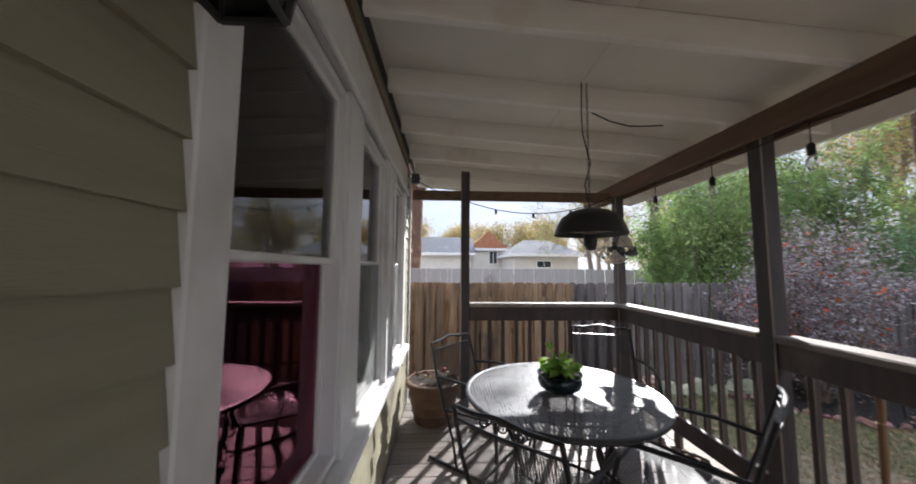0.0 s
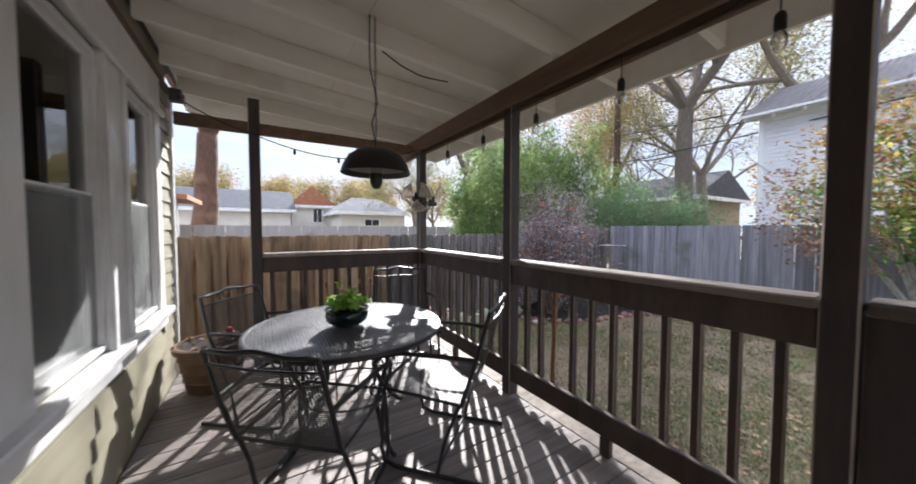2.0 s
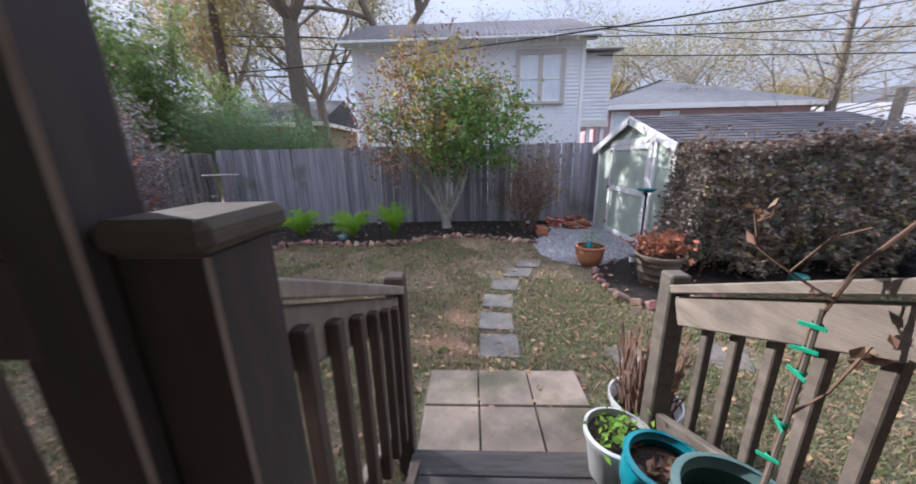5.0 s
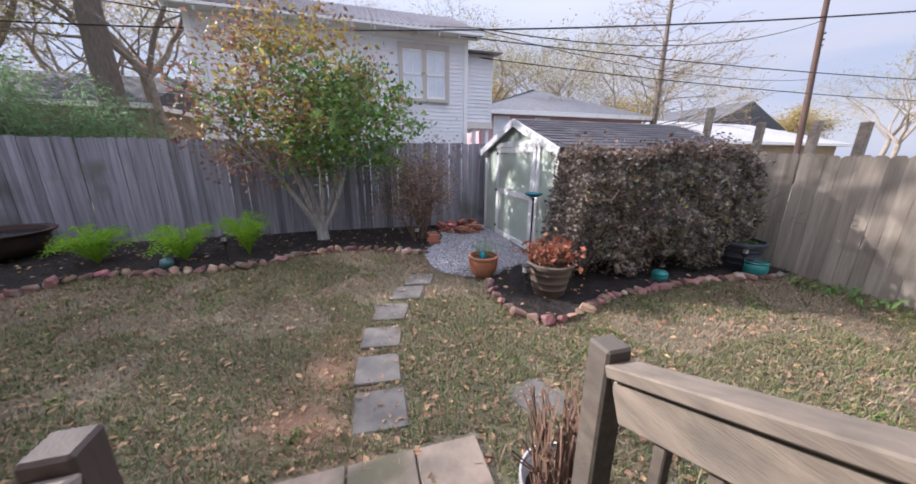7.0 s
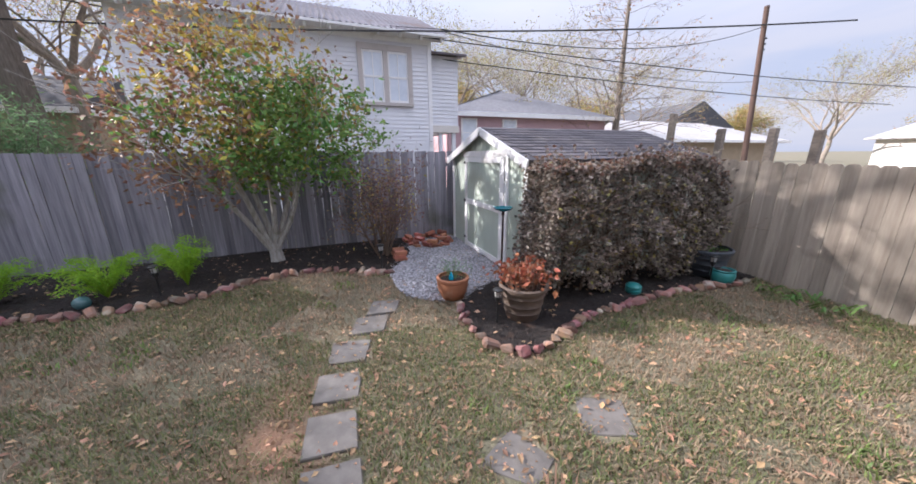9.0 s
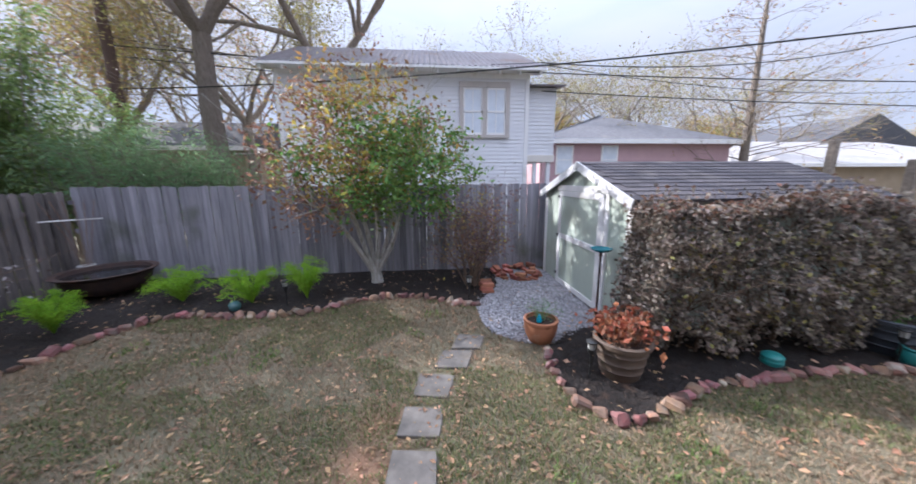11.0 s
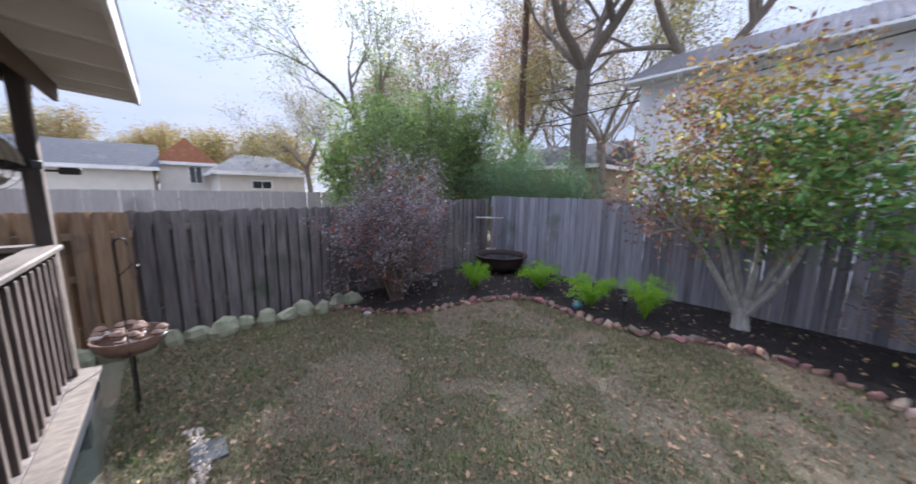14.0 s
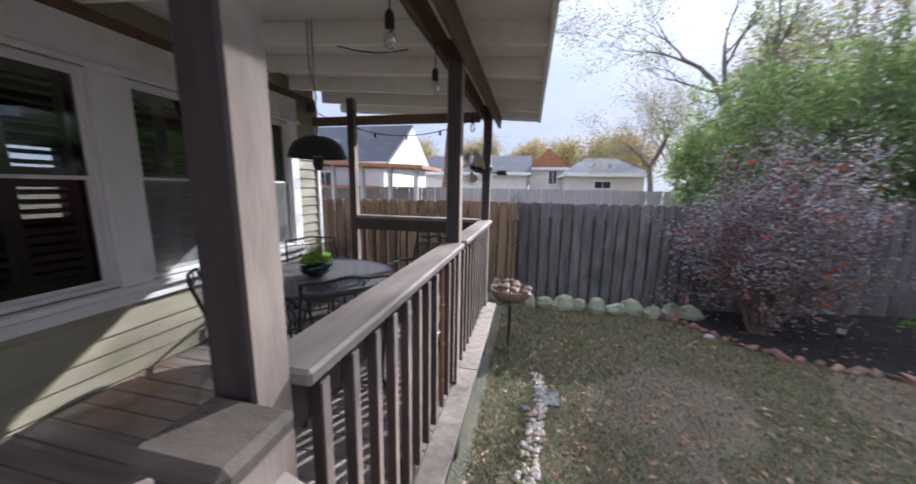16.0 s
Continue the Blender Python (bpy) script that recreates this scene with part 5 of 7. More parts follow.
tree("oak_tree", "bare-limbed tree with yellowing leaves behind bamboo", (8.6, 18.0, 0), 33, 7, 0.15, 3.2, 4, M["bark"], [(M["oakgreen"], 4, 0.09, 0.3, 0.45)], (-0.2, 0.2), 4, 1.7, kids=(3, 4))
tree("red_barked_tree", "thick brown-barked tree with a few orange leaves", (-1.45, 15.6, 0), 41, 13, 0.42, 5.5, 5, M["barkred"], [(M["leaforange"], 3, 0.1, 0.35, 0.2), (M["oakleaf"], 5, 0.1, 0.35, 0.5)], (0.1, 0.0), 4, 4.0, kids=(3, 4))


tree("oak_tree", "brown-leaved oak behind the utility pole", (19.5, 12.5, 0), 77, 13, 0.28, 4.5, 4, M["bark"], [(M["oakleaf"], 11, 0.12, 0.4, 0.8), (M["oakgreen"], 4, 0.11, 0.4, 0.5)], (0.2, 0.1), 4, 3.6, kids=(3, 4))
# added to shade the lawn: place and crown set along the sun's path
tree("oak_tree", "spreading oak with olive and rusty leaves behind the bamboo", (14.5, 15.3, 0), 83, 10, 0.24, 4.2, 4, M["bark"], [(M["oakgreen"], 6, 0.11, 0.4, 0.6), (M["oakleaf"], 4, 0.1, 0.4, 0.5)], (0.1, -0.1), 5, 2.9, kids=(3, 4), minr=0.01)
tree("oak_tree", "olive-leaved tree beside the white house", (19.0, 7.0, 0), 78, 13, 0.26, 4.5, 4, M["barkpale"], [(M["oakgreen"], 8, 0.11, 0.35, 0.6)], (-0.2, 0.1), 4, 3.4, kids=(3, 4))


def conifer(name, label, at, height, seed, mat):
    """A bare bald cypress: straight trunk with level whorls of fine limbs."""
    rnd = random.Random(seed)
    t = thing(name, label, "tree", at=at)
    b, tips = Build(), []
    b.tube([(0, 0, -0.2), (0, 0, height * 0.3), (0.05, 0, height * 0.7), (0, 0.05, height)], [height * 0.02, height * 0.014, height * 0.008, 0.015], 8, cap=False)
    z = height * 0.2
    while z < height * 0.98:
        a = rnd.uniform(0, 6.28)
        L = (height - z) * 0.3 + 0.5
        limb(b, (0, 0, z), (math.cos(a), math.sin(a), 0.25), L, 0.035 * (1.2 - z / height), 2, rnd, tips, 4, 0.12, 0.02, (3, 5), 0.5, 45, 0.008)
        z += height * 0.014
    part("trunk", b, mat, t, smooth=True)
    r = np.random.default_rng(seed)
    sel = [q for q, _ in tips if rnd.random() < 0.35]
    c = np.array(sel) + r.normal(size=(len(sel), 3)) * 0.12
    part("crown", Build().leaves(c, 0.16, 0.3, 0.3, seed), M["oakleaf"], t)


conifer("cypress_tree", "bare bald cypress with fine level branches", (17.6, -16.4, 0), 12.5, 3, M["bark"])

bare = tree("bare_tree", "distant bare winter tree with fine tan branches", (24, -13, 0), 51, 11, 0.2, 3.0, 4, M["barkpale"], [(M["oakgreen"], 5, 0.1, 0.3, 0.4)], (0.2, 0.1), 4, 3.6, kids=(3, 4), minr=0.009)
tagged(bare, group="distant bare trees")
rr = random.Random(8)
for x, y, s in ((27, -9.5, 1.15), (30, -18, 1.2), (23, -20, 0.95), (34, -12, 1.3), (38, -26, 1.3), (29, -30, 1.0), (24, 9, 1.1), (27, 14, 1.2), (30, 3, 1.25), (13, 26, 1.0), (17, -38, 0.9), (24, -54, 1.2)):
    copy_thing(bare, pose(x, y, 0, 0, 0, rr.uniform(0, 360)) @ Matrix.Diagonal((s, s, s, 1)))
fluffy = tree("autumn_tree", "distant rounded tree with brown autumn foliage", (2, 44, 0), 61, 8, 0.22, 2.2, 3, M["bark"], [(M["oakleaf"], 4, 0.21, 0.5, 0.6), (M["oakgreen"], 5, 0.21, 0.5, 0.8)], (0, 0), 5, 2.6, kids=(4, 5))
tagged(fluffy, group="distant autumn trees")
for x, y, s in ((9, 40, 1.0), (14, 46, 1.15), (-5, 50, 1.2), (-14, 46, 1.1), (22, 42, 1.2), (6, 60, 1.3), (30, 40, 1.3), (38, 6, 1.2), (40, -6, 1.1), (44, -18, 1.3), (46, -40, 1.3), (40, -70, 1.2), (20, -80, 1.2), (9, -50, 0.7), (3, -56, 0.9)):
    copy_thing(fluffy, pose(x, y, 0, 0, 0, rr.uniform(0, 360)) @ Matrix.Diagonal((s, s, s, 1)))


def bamboo_clump(at, height, radius, seed, mat=None, culms=26):
    """Many thin arching culms with drooping narrow leaves."""
    rnd = random.Random(seed)
    t = thing("bamboo_clump", "dense green bamboo clump rising behind the fence", "bamboo", "bamboo behind the fence", at)
    b, tips = Build(), []
    for _ in range(culms):
        a, r0 = rnd.uniform(0, 6.28), radius * 0.6 * math.sqrt(rnd.random())
        x, y = math.cos(a) * r0, math.sin(a) * r0
        h = height * rnd.uniform(0.6, 1.05)
        lx, ly = math.cos(a) * radius * rnd.uniform(0.1, 0.75), math.sin(a) * radius * rnd.uniform(0.1, 0.75)
        pts = [(x + lx * s ** 2.2, y + ly * s ** 2.2, h * s * (1 - 0.12 * s * s)) for s in np.linspace(0, 1, 7)]
        b.tube(pts, [0.018 * (1 - 0.8 * s) + 0.003 for s in np.linspace(0, 1, 7)], 5, cap=False)
        for s in np.linspace(0.25, 1, 15):
            i = min(int(s * 6), 5)
            p = Vector(pts[i]).lerp(Vector(pts[i + 1]), s * 6 - i)
            for _ in range(2):
                tips.append((p.x + rnd.gauss(0, 0.22), p.y + rnd.gauss(0, 0.22), p.z + rnd.gauss(0, 0.15)))
    tagged(part("cane_growth", b, M["barkpale"], t, "thin pale canes", True), kind="stuff")
    r = np.random.default_rng(seed)
    c = np.repeat(np.array(tips), 13, 0)
    c = c + r.normal(size=c.shape) * (0.11, 0.11, 0.1)
    part("foliage", Build().leaves(c, 0.19, 0.19, 0.8, seed), mat or M["bamboo"], t)


for i, (x, y, h, r) in enumerate(((7.6, 8.9, 5.2, 1.2), (8.9, 9.2, 6.0, 1.3), (10.3, 9.2, 6.7, 1.4), (11.6, 9.0, 6.9, 1.4), (7.7, 10.4, 4.8, 1.1), (9.6, 10.6, 6.2, 1.4), (12.9, 8.6, 5.0, 1.2))):
    bamboo_clump((x, y, 0), h, r, 70 + i)
for i, (x, y, h, r) in enumerate(((11.6, 6.6, 3.7, 1.2), (12.2, 5.3, 3.2, 0.9))):
    t = thing("cedar_shrub", "feathery blue-green evergreen shrub behind the fence", "shrub", at=(x, y, 0))
    rnd = random.Random(90 + i)
    b, tips = Build(), []
    for _ in range(16):
        a = rnd.uniform(0, 6.28)
        limb(b, (0, 0, 0.2), (math.cos(a) * 0.35, math.sin(a) * 0.35, 1), h * 0.5, 0.03, 2, rnd, tips, 5, 0.2, 0.1, (4, 5), 0.6, 55, 0.004)
    part("framework", b, M["bark"], t, smooth=True)
    r = np.random.default_rng(i)
    c = np.repeat(np.array([q for q, _ in tips if q[2] > 0.8]), 5, 0)
    c = c + r.normal(size=c.shape) * 0.12
    part("foliage", Build().leaves(c, 0.12, 0.2, 0.6, i), M["cedar"], t)


def clump_points(r, centre, radii, count, clumps, shell=0.55):
    """Leaf places in uneven clumps that fill a rounded crown, denser towards its outside."""
    d = r.normal(size=(clumps, 3))
    d /= np.linalg.norm(d, axis=1, keepdims=True)
    c = d * (shell + (1 - shell) * r.random((clumps, 1)) ** 0.7) * np.array(radii) + np.array(centre)
    k = r.integers(0, clumps, count)
    return c[k] + r.normal(size=(count, 3)) * (np.array(radii) * 0.115)


def yard_tree():
    t = thing("ornamental_tree", "multi-stemmed small tree with green, yellow and rusty leaves", "tree", at=(0, 0, 0))
    rnd = random.Random(4)
    bx, by = 8.73, 0.18
    b, tips = Build(), []
    b.tube([(bx, by, 0.0), (bx, by, 0.2), (bx - 0.02, by + 0.03, 0.5)], [0.15, 0.11, 0.09], 10, cap=False)
    for dx, dy, L in ((-0.1, 0.42, 1.8), (0.1, 0.1, 2.0), (-0.15, -0.06, 1.8), (0.12, -0.3, 1.7), (-0.25, 0.62, 1.6), (-0.15, -0.5, 1.5)):
        limb(b, (bx - 0.02, by + 0.02, 0.3), (dx, dy, 1), L, 0.055, 3, rnd, tips, 7, 0.12, 0.25, (3, 4), 0.62, 45, 0.005, 0.5)
    part("trunk", b, M["barklichen"], t, "pale lichen-spotted stems", True)
    r = np.random.default_rng(3)
    groups = [(M["leafgreen"], (8.4, -0.45, 2.2), (0.95, 1.2, 0.95), 3700, 80, 0.097), (M["leafgreen"], (8.45, 0.3, 2.4), (0.95, 1.4, 1.1), 2000, 60, 0.095), (M["leafyellow"], (8.4, 0.2, 2.6), (0.95, 1.45, 1.1), 2300, 80, 0.088),
              (M["leafrusty"], (8.45, 1.0, 2.3), (0.9, 1.2, 1.2), 2300, 80, 0.085), (M["leafrusty"], (8.4, 0.2, 2.75), (1.0, 1.45, 1.25), 1300, 60, 0.085), (M["leafyellow"], (8.45, 0.35, 3.6), (0.6, 0.9, 0.5), 420, 22, 0.085)]
    tp = np.array([q for q, _ in tips])
    for i, (mat, c, rad, k, cl, size) in enumerate(groups):
        p = clump_points(r, c, rad, k, cl, 0.45)
        # part of the leaves sit along the twigs of that side of the crown
        near = tp[(np.abs((tp - np.array(c)) / np.array(rad)) ** 2).sum(1) < 1.3]
        if len(near):
            p = np.concatenate([p[: k * 3 // 4], near[r.integers(0, len(near), k // 4)] + r.normal(size=(k // 4, 3)) * 0.08])
        p = p[p[:, 2] > 1.0]
        part("foliage", Build().leaves(p, size, 0.5, 0.4, 200 + i), mat, t)


yard_tree()


def shrub(name, label, at, radii, seed, mats, twig, count, size, stems=14, lift=0.15, clumps=90, aspect=0.5, droop=0.2):
    t = thing(name, label, "shrub", at=at)
    rnd = random.Random(seed)
    b, tips = Build(), []
    for _ in range(stems):
        a = rnd.uniform(0, 6.28)
        w = rnd.uniform(0.15, 0.8)
        limb(b, (rnd.uniform(-0.1, 0.1), rnd.uniform(-0.1, 0.1), 0), (math.cos(a) * w * radii[0] / radii[2], math.sin(a) * w * radii[1] / radii[2], 1), radii[2] * 0.95, 0.022, 2, rnd, tips, 5, 0.15, 0.1, (3, 5), 0.55, 45, 0.003, 0.3)
    part("framework", b, twig, t, "bare twiggy stems", True)
    r = np.random.default_rng(seed)
    tp = np.array([q for q, _ in tips])
    for i, (m, share, sz) in enumerate(mats):
        k = int(count * share)
        p = clump_points(r, (0, 0, lift + radii[2]), radii, k // 2, clumps, 0.5)
        q = tp[r.integers(0, len(tp), k - k // 2)] + r.normal(size=(k - k // 2, 3)) * 0.07
        p = np.concatenate([p, q])
        c = np.array((0, 0, lift + radii[2] * 0.6))
        d = p - c
        u = d / (np.linalg.norm(d, axis=1, keepdims=True) + 1e-6)
        p = c + d * np.array([1 + 0.42 * noise.noise(Vector(v) * 1.7 + Vector((seed, 0, 0))) + 0.3 * noise.noise(Vector(v) * 4.5) for v in u.tolist()])[:, None]
        p = p[p[:, 2] > 0.12]
        part("foliage", Build().leaves(p, size * sz, aspect, droop, seed + i), m, t)
    return t


shrub("purple_shrub", "large purple-grey shrub with a few orange leaves", (5.7, 4.68, 0.03), (1.1, 0.66, 1.25), 12, [(M["leafpurple"], 0.5, 1.0), (M["leafmauve"], 0.42, 1.0), (M["leafrusty"], 0.06, 1.1), (M["leaforange"], 0.012, 1.9)], M["twig"], 26000, 0.043, 26, 0.2, 170, 0.5)
shrub("twiggy_shrub", "thin reddish shrub with sparse small leaves", (8.35, -1.55, 0.12), (0.8, 0.85, 1.0), 15, [(M["leafmauve"], 0.55, 0.9), (M["leafyellow"], 0.15, 0.9), (M["leafrusty"], 0.3, 1.0)], M["twig"], 4600, 0.05, 14, 0.25, 80)


def build_hedge():
    t = thing("hedge", "clipped hedge of small bronze-brown leaves beside the shed", "hedge")
    r = np.random.default_rng(17)
    x0, x1, y0, y1, z1 = 5.62, 6.36, -6.27, -3.14, 1.82
    # outer skin with bulges and hollows, more on the face, the top and the end
    n_f, n_t, n_e, n_i = 21000, 6500, 3600, 3000

    def crest(y):
        """Uneven clipped top that rounds off at both ends."""
        far, near = np.clip((y0 + 0.6 - y) / 0.6, 0, 1), np.clip((y - y1 + 0.3) / 0.3, 0, 1)
        return z1 + 0.05 * np.sin(y * 2.1 + 0.6) + 0.035 * np.sin(y * 5.3) - 0.3 * far ** 2 - 0.12 * near ** 2
    y = r.uniform(y0, y1, n_f)
    z = 0.1 + (crest(y) - 0.1) * r.random(n_f)
    fine = np.array([noise.noise((a * 6, b * 6, 4)) for a, b in zip(y, z)])
    bulge = np.array([noise.noise((a * 1.6, b * 1.6, 2)) * 0.2 for a, b in zip(y, z)]) + fine * 0.14
    keep = (fine + r.normal(0, 0.16, n_f) > -0.14) & (z > 0.25 + 0.2 * np.sin(y * 5))
    roundoff = 0.16 * np.clip((z / crest(y) - 0.82) / 0.18, 0, 1) ** 2
    f = np.stack([x0 + 0.1 - bulge - 0.13 * np.sin(z / z1 * math.pi) + roundoff + np.abs(r.normal(size=n_f)) * 0.08, y, z], 1)[keep]
    xx, yy = r.uniform(x0 - 0.02, x1, n_t), r.uniform(y0, y1 + 0.05, n_t)
    tb = np.array([noise.noise((a * 1.5, b * 1.5, 9)) * 0.1 + noise.noise((a * 6, b * 6, 9)) * 0.08 for a, b in zip(xx, yy)])
    tp = np.stack([xx, yy, crest(yy) + tb - np.abs(r.normal(size=n_t)) * 0.07 + (r.random(n_t) < 0.07) * r.random(n_t) * 0.2], 1)
    xx, zz = r.uniform(x0, x1, n_e), r.uniform(0.3, z1 - 0.08, n_e)
    e = np.stack([xx, y1 - np.abs(r.normal(size=n_e)) * 0.1 + 0.1 * np.sin(zz * 2.3) + (r.random(n_e) < 0.06) * r.random(n_e) * 0.16, zz], 1)
    inn = np.stack([r.uniform(x0 + 0.1, x1, n_i), r.uniform(y0, y1, n_i), r.uniform(0.15, z1 - 0.1, n_i)], 1)
    part("foliage", Build().leaves(np.concatenate([f, tp, e, inn]), 0.053, 0.65, 0.2, 18), M["leafbronze"], t)
    g = f[r.random(len(f)) < 0.06]
    part("foliage", Build().leaves(g - (0.03, 0, 0), 0.05, 0.7, 0.2, 19), M["oakgreen"], t, "few olive-green leaves")
    rs = tp[r.random(n_t) < 0.3]
    part("foliage", Build().leaves(rs + (0, 0, 0.02), 0.055, 0.6, 0.2, 20), M["leafrusty"], t, "rust-coloured top leaves")
    rnd = random.Random(2)
    b, tips = Build(), []
    for i in range(26):
        yb = y0 + 0.15 + (y1 - y0 - 0.3) * i / 25
        limb(b, (6.05 + rnd.uniform(-0.15, 0.15), yb, 0.0), (rnd.uniform(-0.25, 0.1), rnd.uniform(-0.2, 0.2), 1), 1.0, 0.02, 2, rnd, tips, 5, 0.15, 0.15, (3, 4), 0.55, 50, 0.004)
    part("framework", b, M["twig"], t, smooth=True)


build_hedge()


def fern(at, r0, seed, h=0.35):
    t = thing("asparagus_fern", "bright lime-green feathery fern in the mulch bed", "fern", "ferns in the mulch bed", at)
    rnd = random.Random(seed)
    b, pts = Build(), []
    for i in range(46):
        a = rnd.uniform(0, 6.28)
        L = r0 * rnd.uniform(0.5, 1.15)
        hh = h * rnd.uniform(0.6, 1.25)
        path = [(math.cos(a) * L * s, math.sin(a) * L * s, hh * math.sin(min(s * 2.1, 2.7)) * 0.95 + 0.02) for s in np.linspace(0, 1, 7)]
        b.tube(path, [0.004] * 6 + [0.001], 3, cap=False)
        for j in range(2, 7):
            for _ in range(16):
                q = Vector(path[j - 1]).lerp(Vector(path[j]), rnd.random())
                pts.append((q.x + rnd.gauss(0, 0.028), q.y + rnd.gauss(0, 0.028), q.z + rnd.gauss(0, 0.022)))
    part("stem", b, M["fern"], t)
    part("fronds", Build().leaves(pts, 0.042, 0.22, -0.1, seed), M["fern"], t)


for i, (x, y, r0, h) in enumerate(((7.1, 4.05, 0.34, 0.48), (8.05, 3.15, 0.44, 0.46), (7.85, 2.0, 0.45, 0.44), (7.95, 1.2, 0.32, 0.54))):
    fern((x, y, ground_z(x) + 0.03), r0, 300 + i, h)


# ---- porch furniture ----
def lattice(corner, u, v, nu, nv, w, t=0.0015, curve=None):
    """A wire mesh over a panel: flat wires in both directions. curve(s, r): the place on the panel for 0..1."""
    b = Build()
    f = curve or (lambda s, r: Vector(corner) + Vector(u) * s + Vector(v) * r)
    seg = 5

    def ribbon(pts, side):
        vs = []
        for p in pts:
            vs += [tuple(p - side * w / 2), tuple(p + side * w / 2)]
        b.add(vs, [(2 * i, 2 * i + 1, 2 * i + 3, 2 * i + 2) for i in range(len(pts) - 1)])
    for i in range(1, nu):
        s = i / nu
        pts = [f(s, r / seg) for r in range(seg + 1)]
        ribbon(pts, (f(min(s + 0.01, 1), 0.5) - f(max(s - 0.01, 0), 0.5)).normalized())
    for j in range(1, nv):
        r = j / nv
        pts = [f(s / seg, r) for s in range(seg + 1)]
        ribbon(pts, (f(0.5, min(r + 0.01, 1)) - f(0.5, max(r - 0.01, 0))).normalized())
    return b


def scroll(cx, cz, r, turns, start, k=18, sign=1):
    return [(cx + r * (1 - 0.75 * i / k) * math.cos(start + sign * turns * 6.28 * i / k), cz + r * (1 - 0.75 * i / k) * math.sin(start + sign * turns * 6.28 * i / k)) for i in range(k + 1)]


def build_chair():
    c = thing("patio_chair", "black wrought-iron patio chair with mesh seat and back", "chair", "chairs round the patio table")
    W = 0.25

    def back(s, r):
        return Vector(((s - 0.5) * 2 * (W - 0.006), -0.2 - 0.13 * r - 0.03 * math.sin(s * math.pi) * (1 - 0.3 * r), 0.38 + 0.42 * r))
    tagged(part("backrest", lattice(None, None, None, 40, 36, 0.0038, curve=back), M["mesh"], c, "woven black wire mesh back"), kind="stuff")

    def seat(s, r):
        return Vector(((s - 0.5) * 2 * (W + 0.005), -0.2 + 0.46 * r, 0.385 + 0.035 * r - 0.03 * math.sin(s * math.pi) * math.sin(r * math.pi)))
    tagged(part("seat", lattice(None, None, None, 42, 38, 0.0038, curve=seat), M["mesh"], c, "woven black wire mesh seat"), kind="stuff")
    b = Build()
    top = []
    for i in range(13):
        s = i / 12
        p = back(s, 1.0)
        top.append((p.x, p.y - 0.012, p.z + 0.055 + 0.02 * math.sin(s * math.pi) + 0.006 * math.cos(s * math.pi * 4)))
    loop = [(-W, -0.2, 0.38), (-W - 0.005, -0.27, 0.6)] + top + [(W + 0.005, -0.27, 0.6), (W, -0.2, 0.38)]
    b.tube(loop, 0.011, 7)
    part("back_frame", b, M["iron"], c, smooth=True)
    part("back_rail", Build().tube([tuple(back(s / 8, 1.0)) for s in range(9)], 0.006, 5), M["iron"], c, smooth=True)
    for sx in (-1, 1):
        b = Build()
        p0 = back(0.5, 1.0)
        pts = scroll(sx * 0.085, p0.z + 0.034, 0.035, 1.2, 0 if sx > 0 else math.pi, 14, sx)
        b.tube([(x, p0.y + 0.004, z) for x, z in pts], 0.0045, 4)
        part("scroll", b, M["iron"], c, smooth=True)
        b = Build()
        b.tube([(sx * (W + 0.005), -0.28, 0.62), (sx * (W + 0.035), -0.1, 0.635), (sx * (W + 0.04), 0.1, 0.63), (sx * (W + 0.03), 0.22, 0.6), (sx * (W + 0.02), 0.275, 0.55), (sx * (W + 0.01), 0.26, 0.49), (sx * W, 0.24, 0.43)], 0.012, 7)
        part("armrest", b, M["iron"], c, smooth=True)
        b = Build()
        y = [(0.24 + x, z) for x, z in scroll(0.03, 0.4, 0.04, 1.4, 1.5, 16, -1)]
        b.tube([(sx * (W + 0.012), a, z) for a, z in y], 0.006, 5)
        part("scroll", b, M["iron"], c, smooth=True)
        b = Build()
        b.tube([(sx * W, 0.22, 0.42), (sx * (W + 0.01), 0.23, 0.3), (sx * (W + 0.015), 0.235, 0.1), (sx * (W + 0.015), 0.215, 0.03), (sx * (W + 0.015), 0.15, 0.012), (sx * (W + 0.015), -0.1, 0.012), (sx * (W + 0.015), -0.33, 0.012)], 0.012, 7)
        part("runner", b, M["iron"], c, smooth=True)
        part("leg", Build().tube([(sx * W, -0.19, 0.38), (sx * (W + 0.01), -0.12, 0.2), (sx * (W + 0.015), -0.08, 0.02)], 0.01, 6), M["iron"], c, smooth=True)
    part("seat_frame", Build().tube([(-W, -0.2, 0.385), (-W - 0.005, 0.2, 0.415), (-W + 0.03, 0.26, 0.42), (W - 0.03, 0.26, 0.42), (W + 0.005, 0.2, 0.415), (W, -0.2, 0.385), (-W, -0.2, 0.385)], 0.009, 6), M["iron"], c, smooth=True)
    part("stretcher", Build().tube([(-W - 0.01, -0.08, 0.03), (W + 0.01, -0.08, 0.03)], 0.008, 6), M["iron"], c, smooth=True)
    return c


chair = build_chair()
chair.matrix_basis = pose(1.25, 1.51, deck_z, 0, 0, 42)
for x, y, a, h in ((0.58, 1.52, -42, 0.92), (0.45, 2.45, -129, 0.95), (1.45, 2.55, 165, 1.0)):
    copy_thing(chair, pose(x, y, deck_z, 0, 0, a) @ Matrix.Diagonal((1, 1, h, 1)))


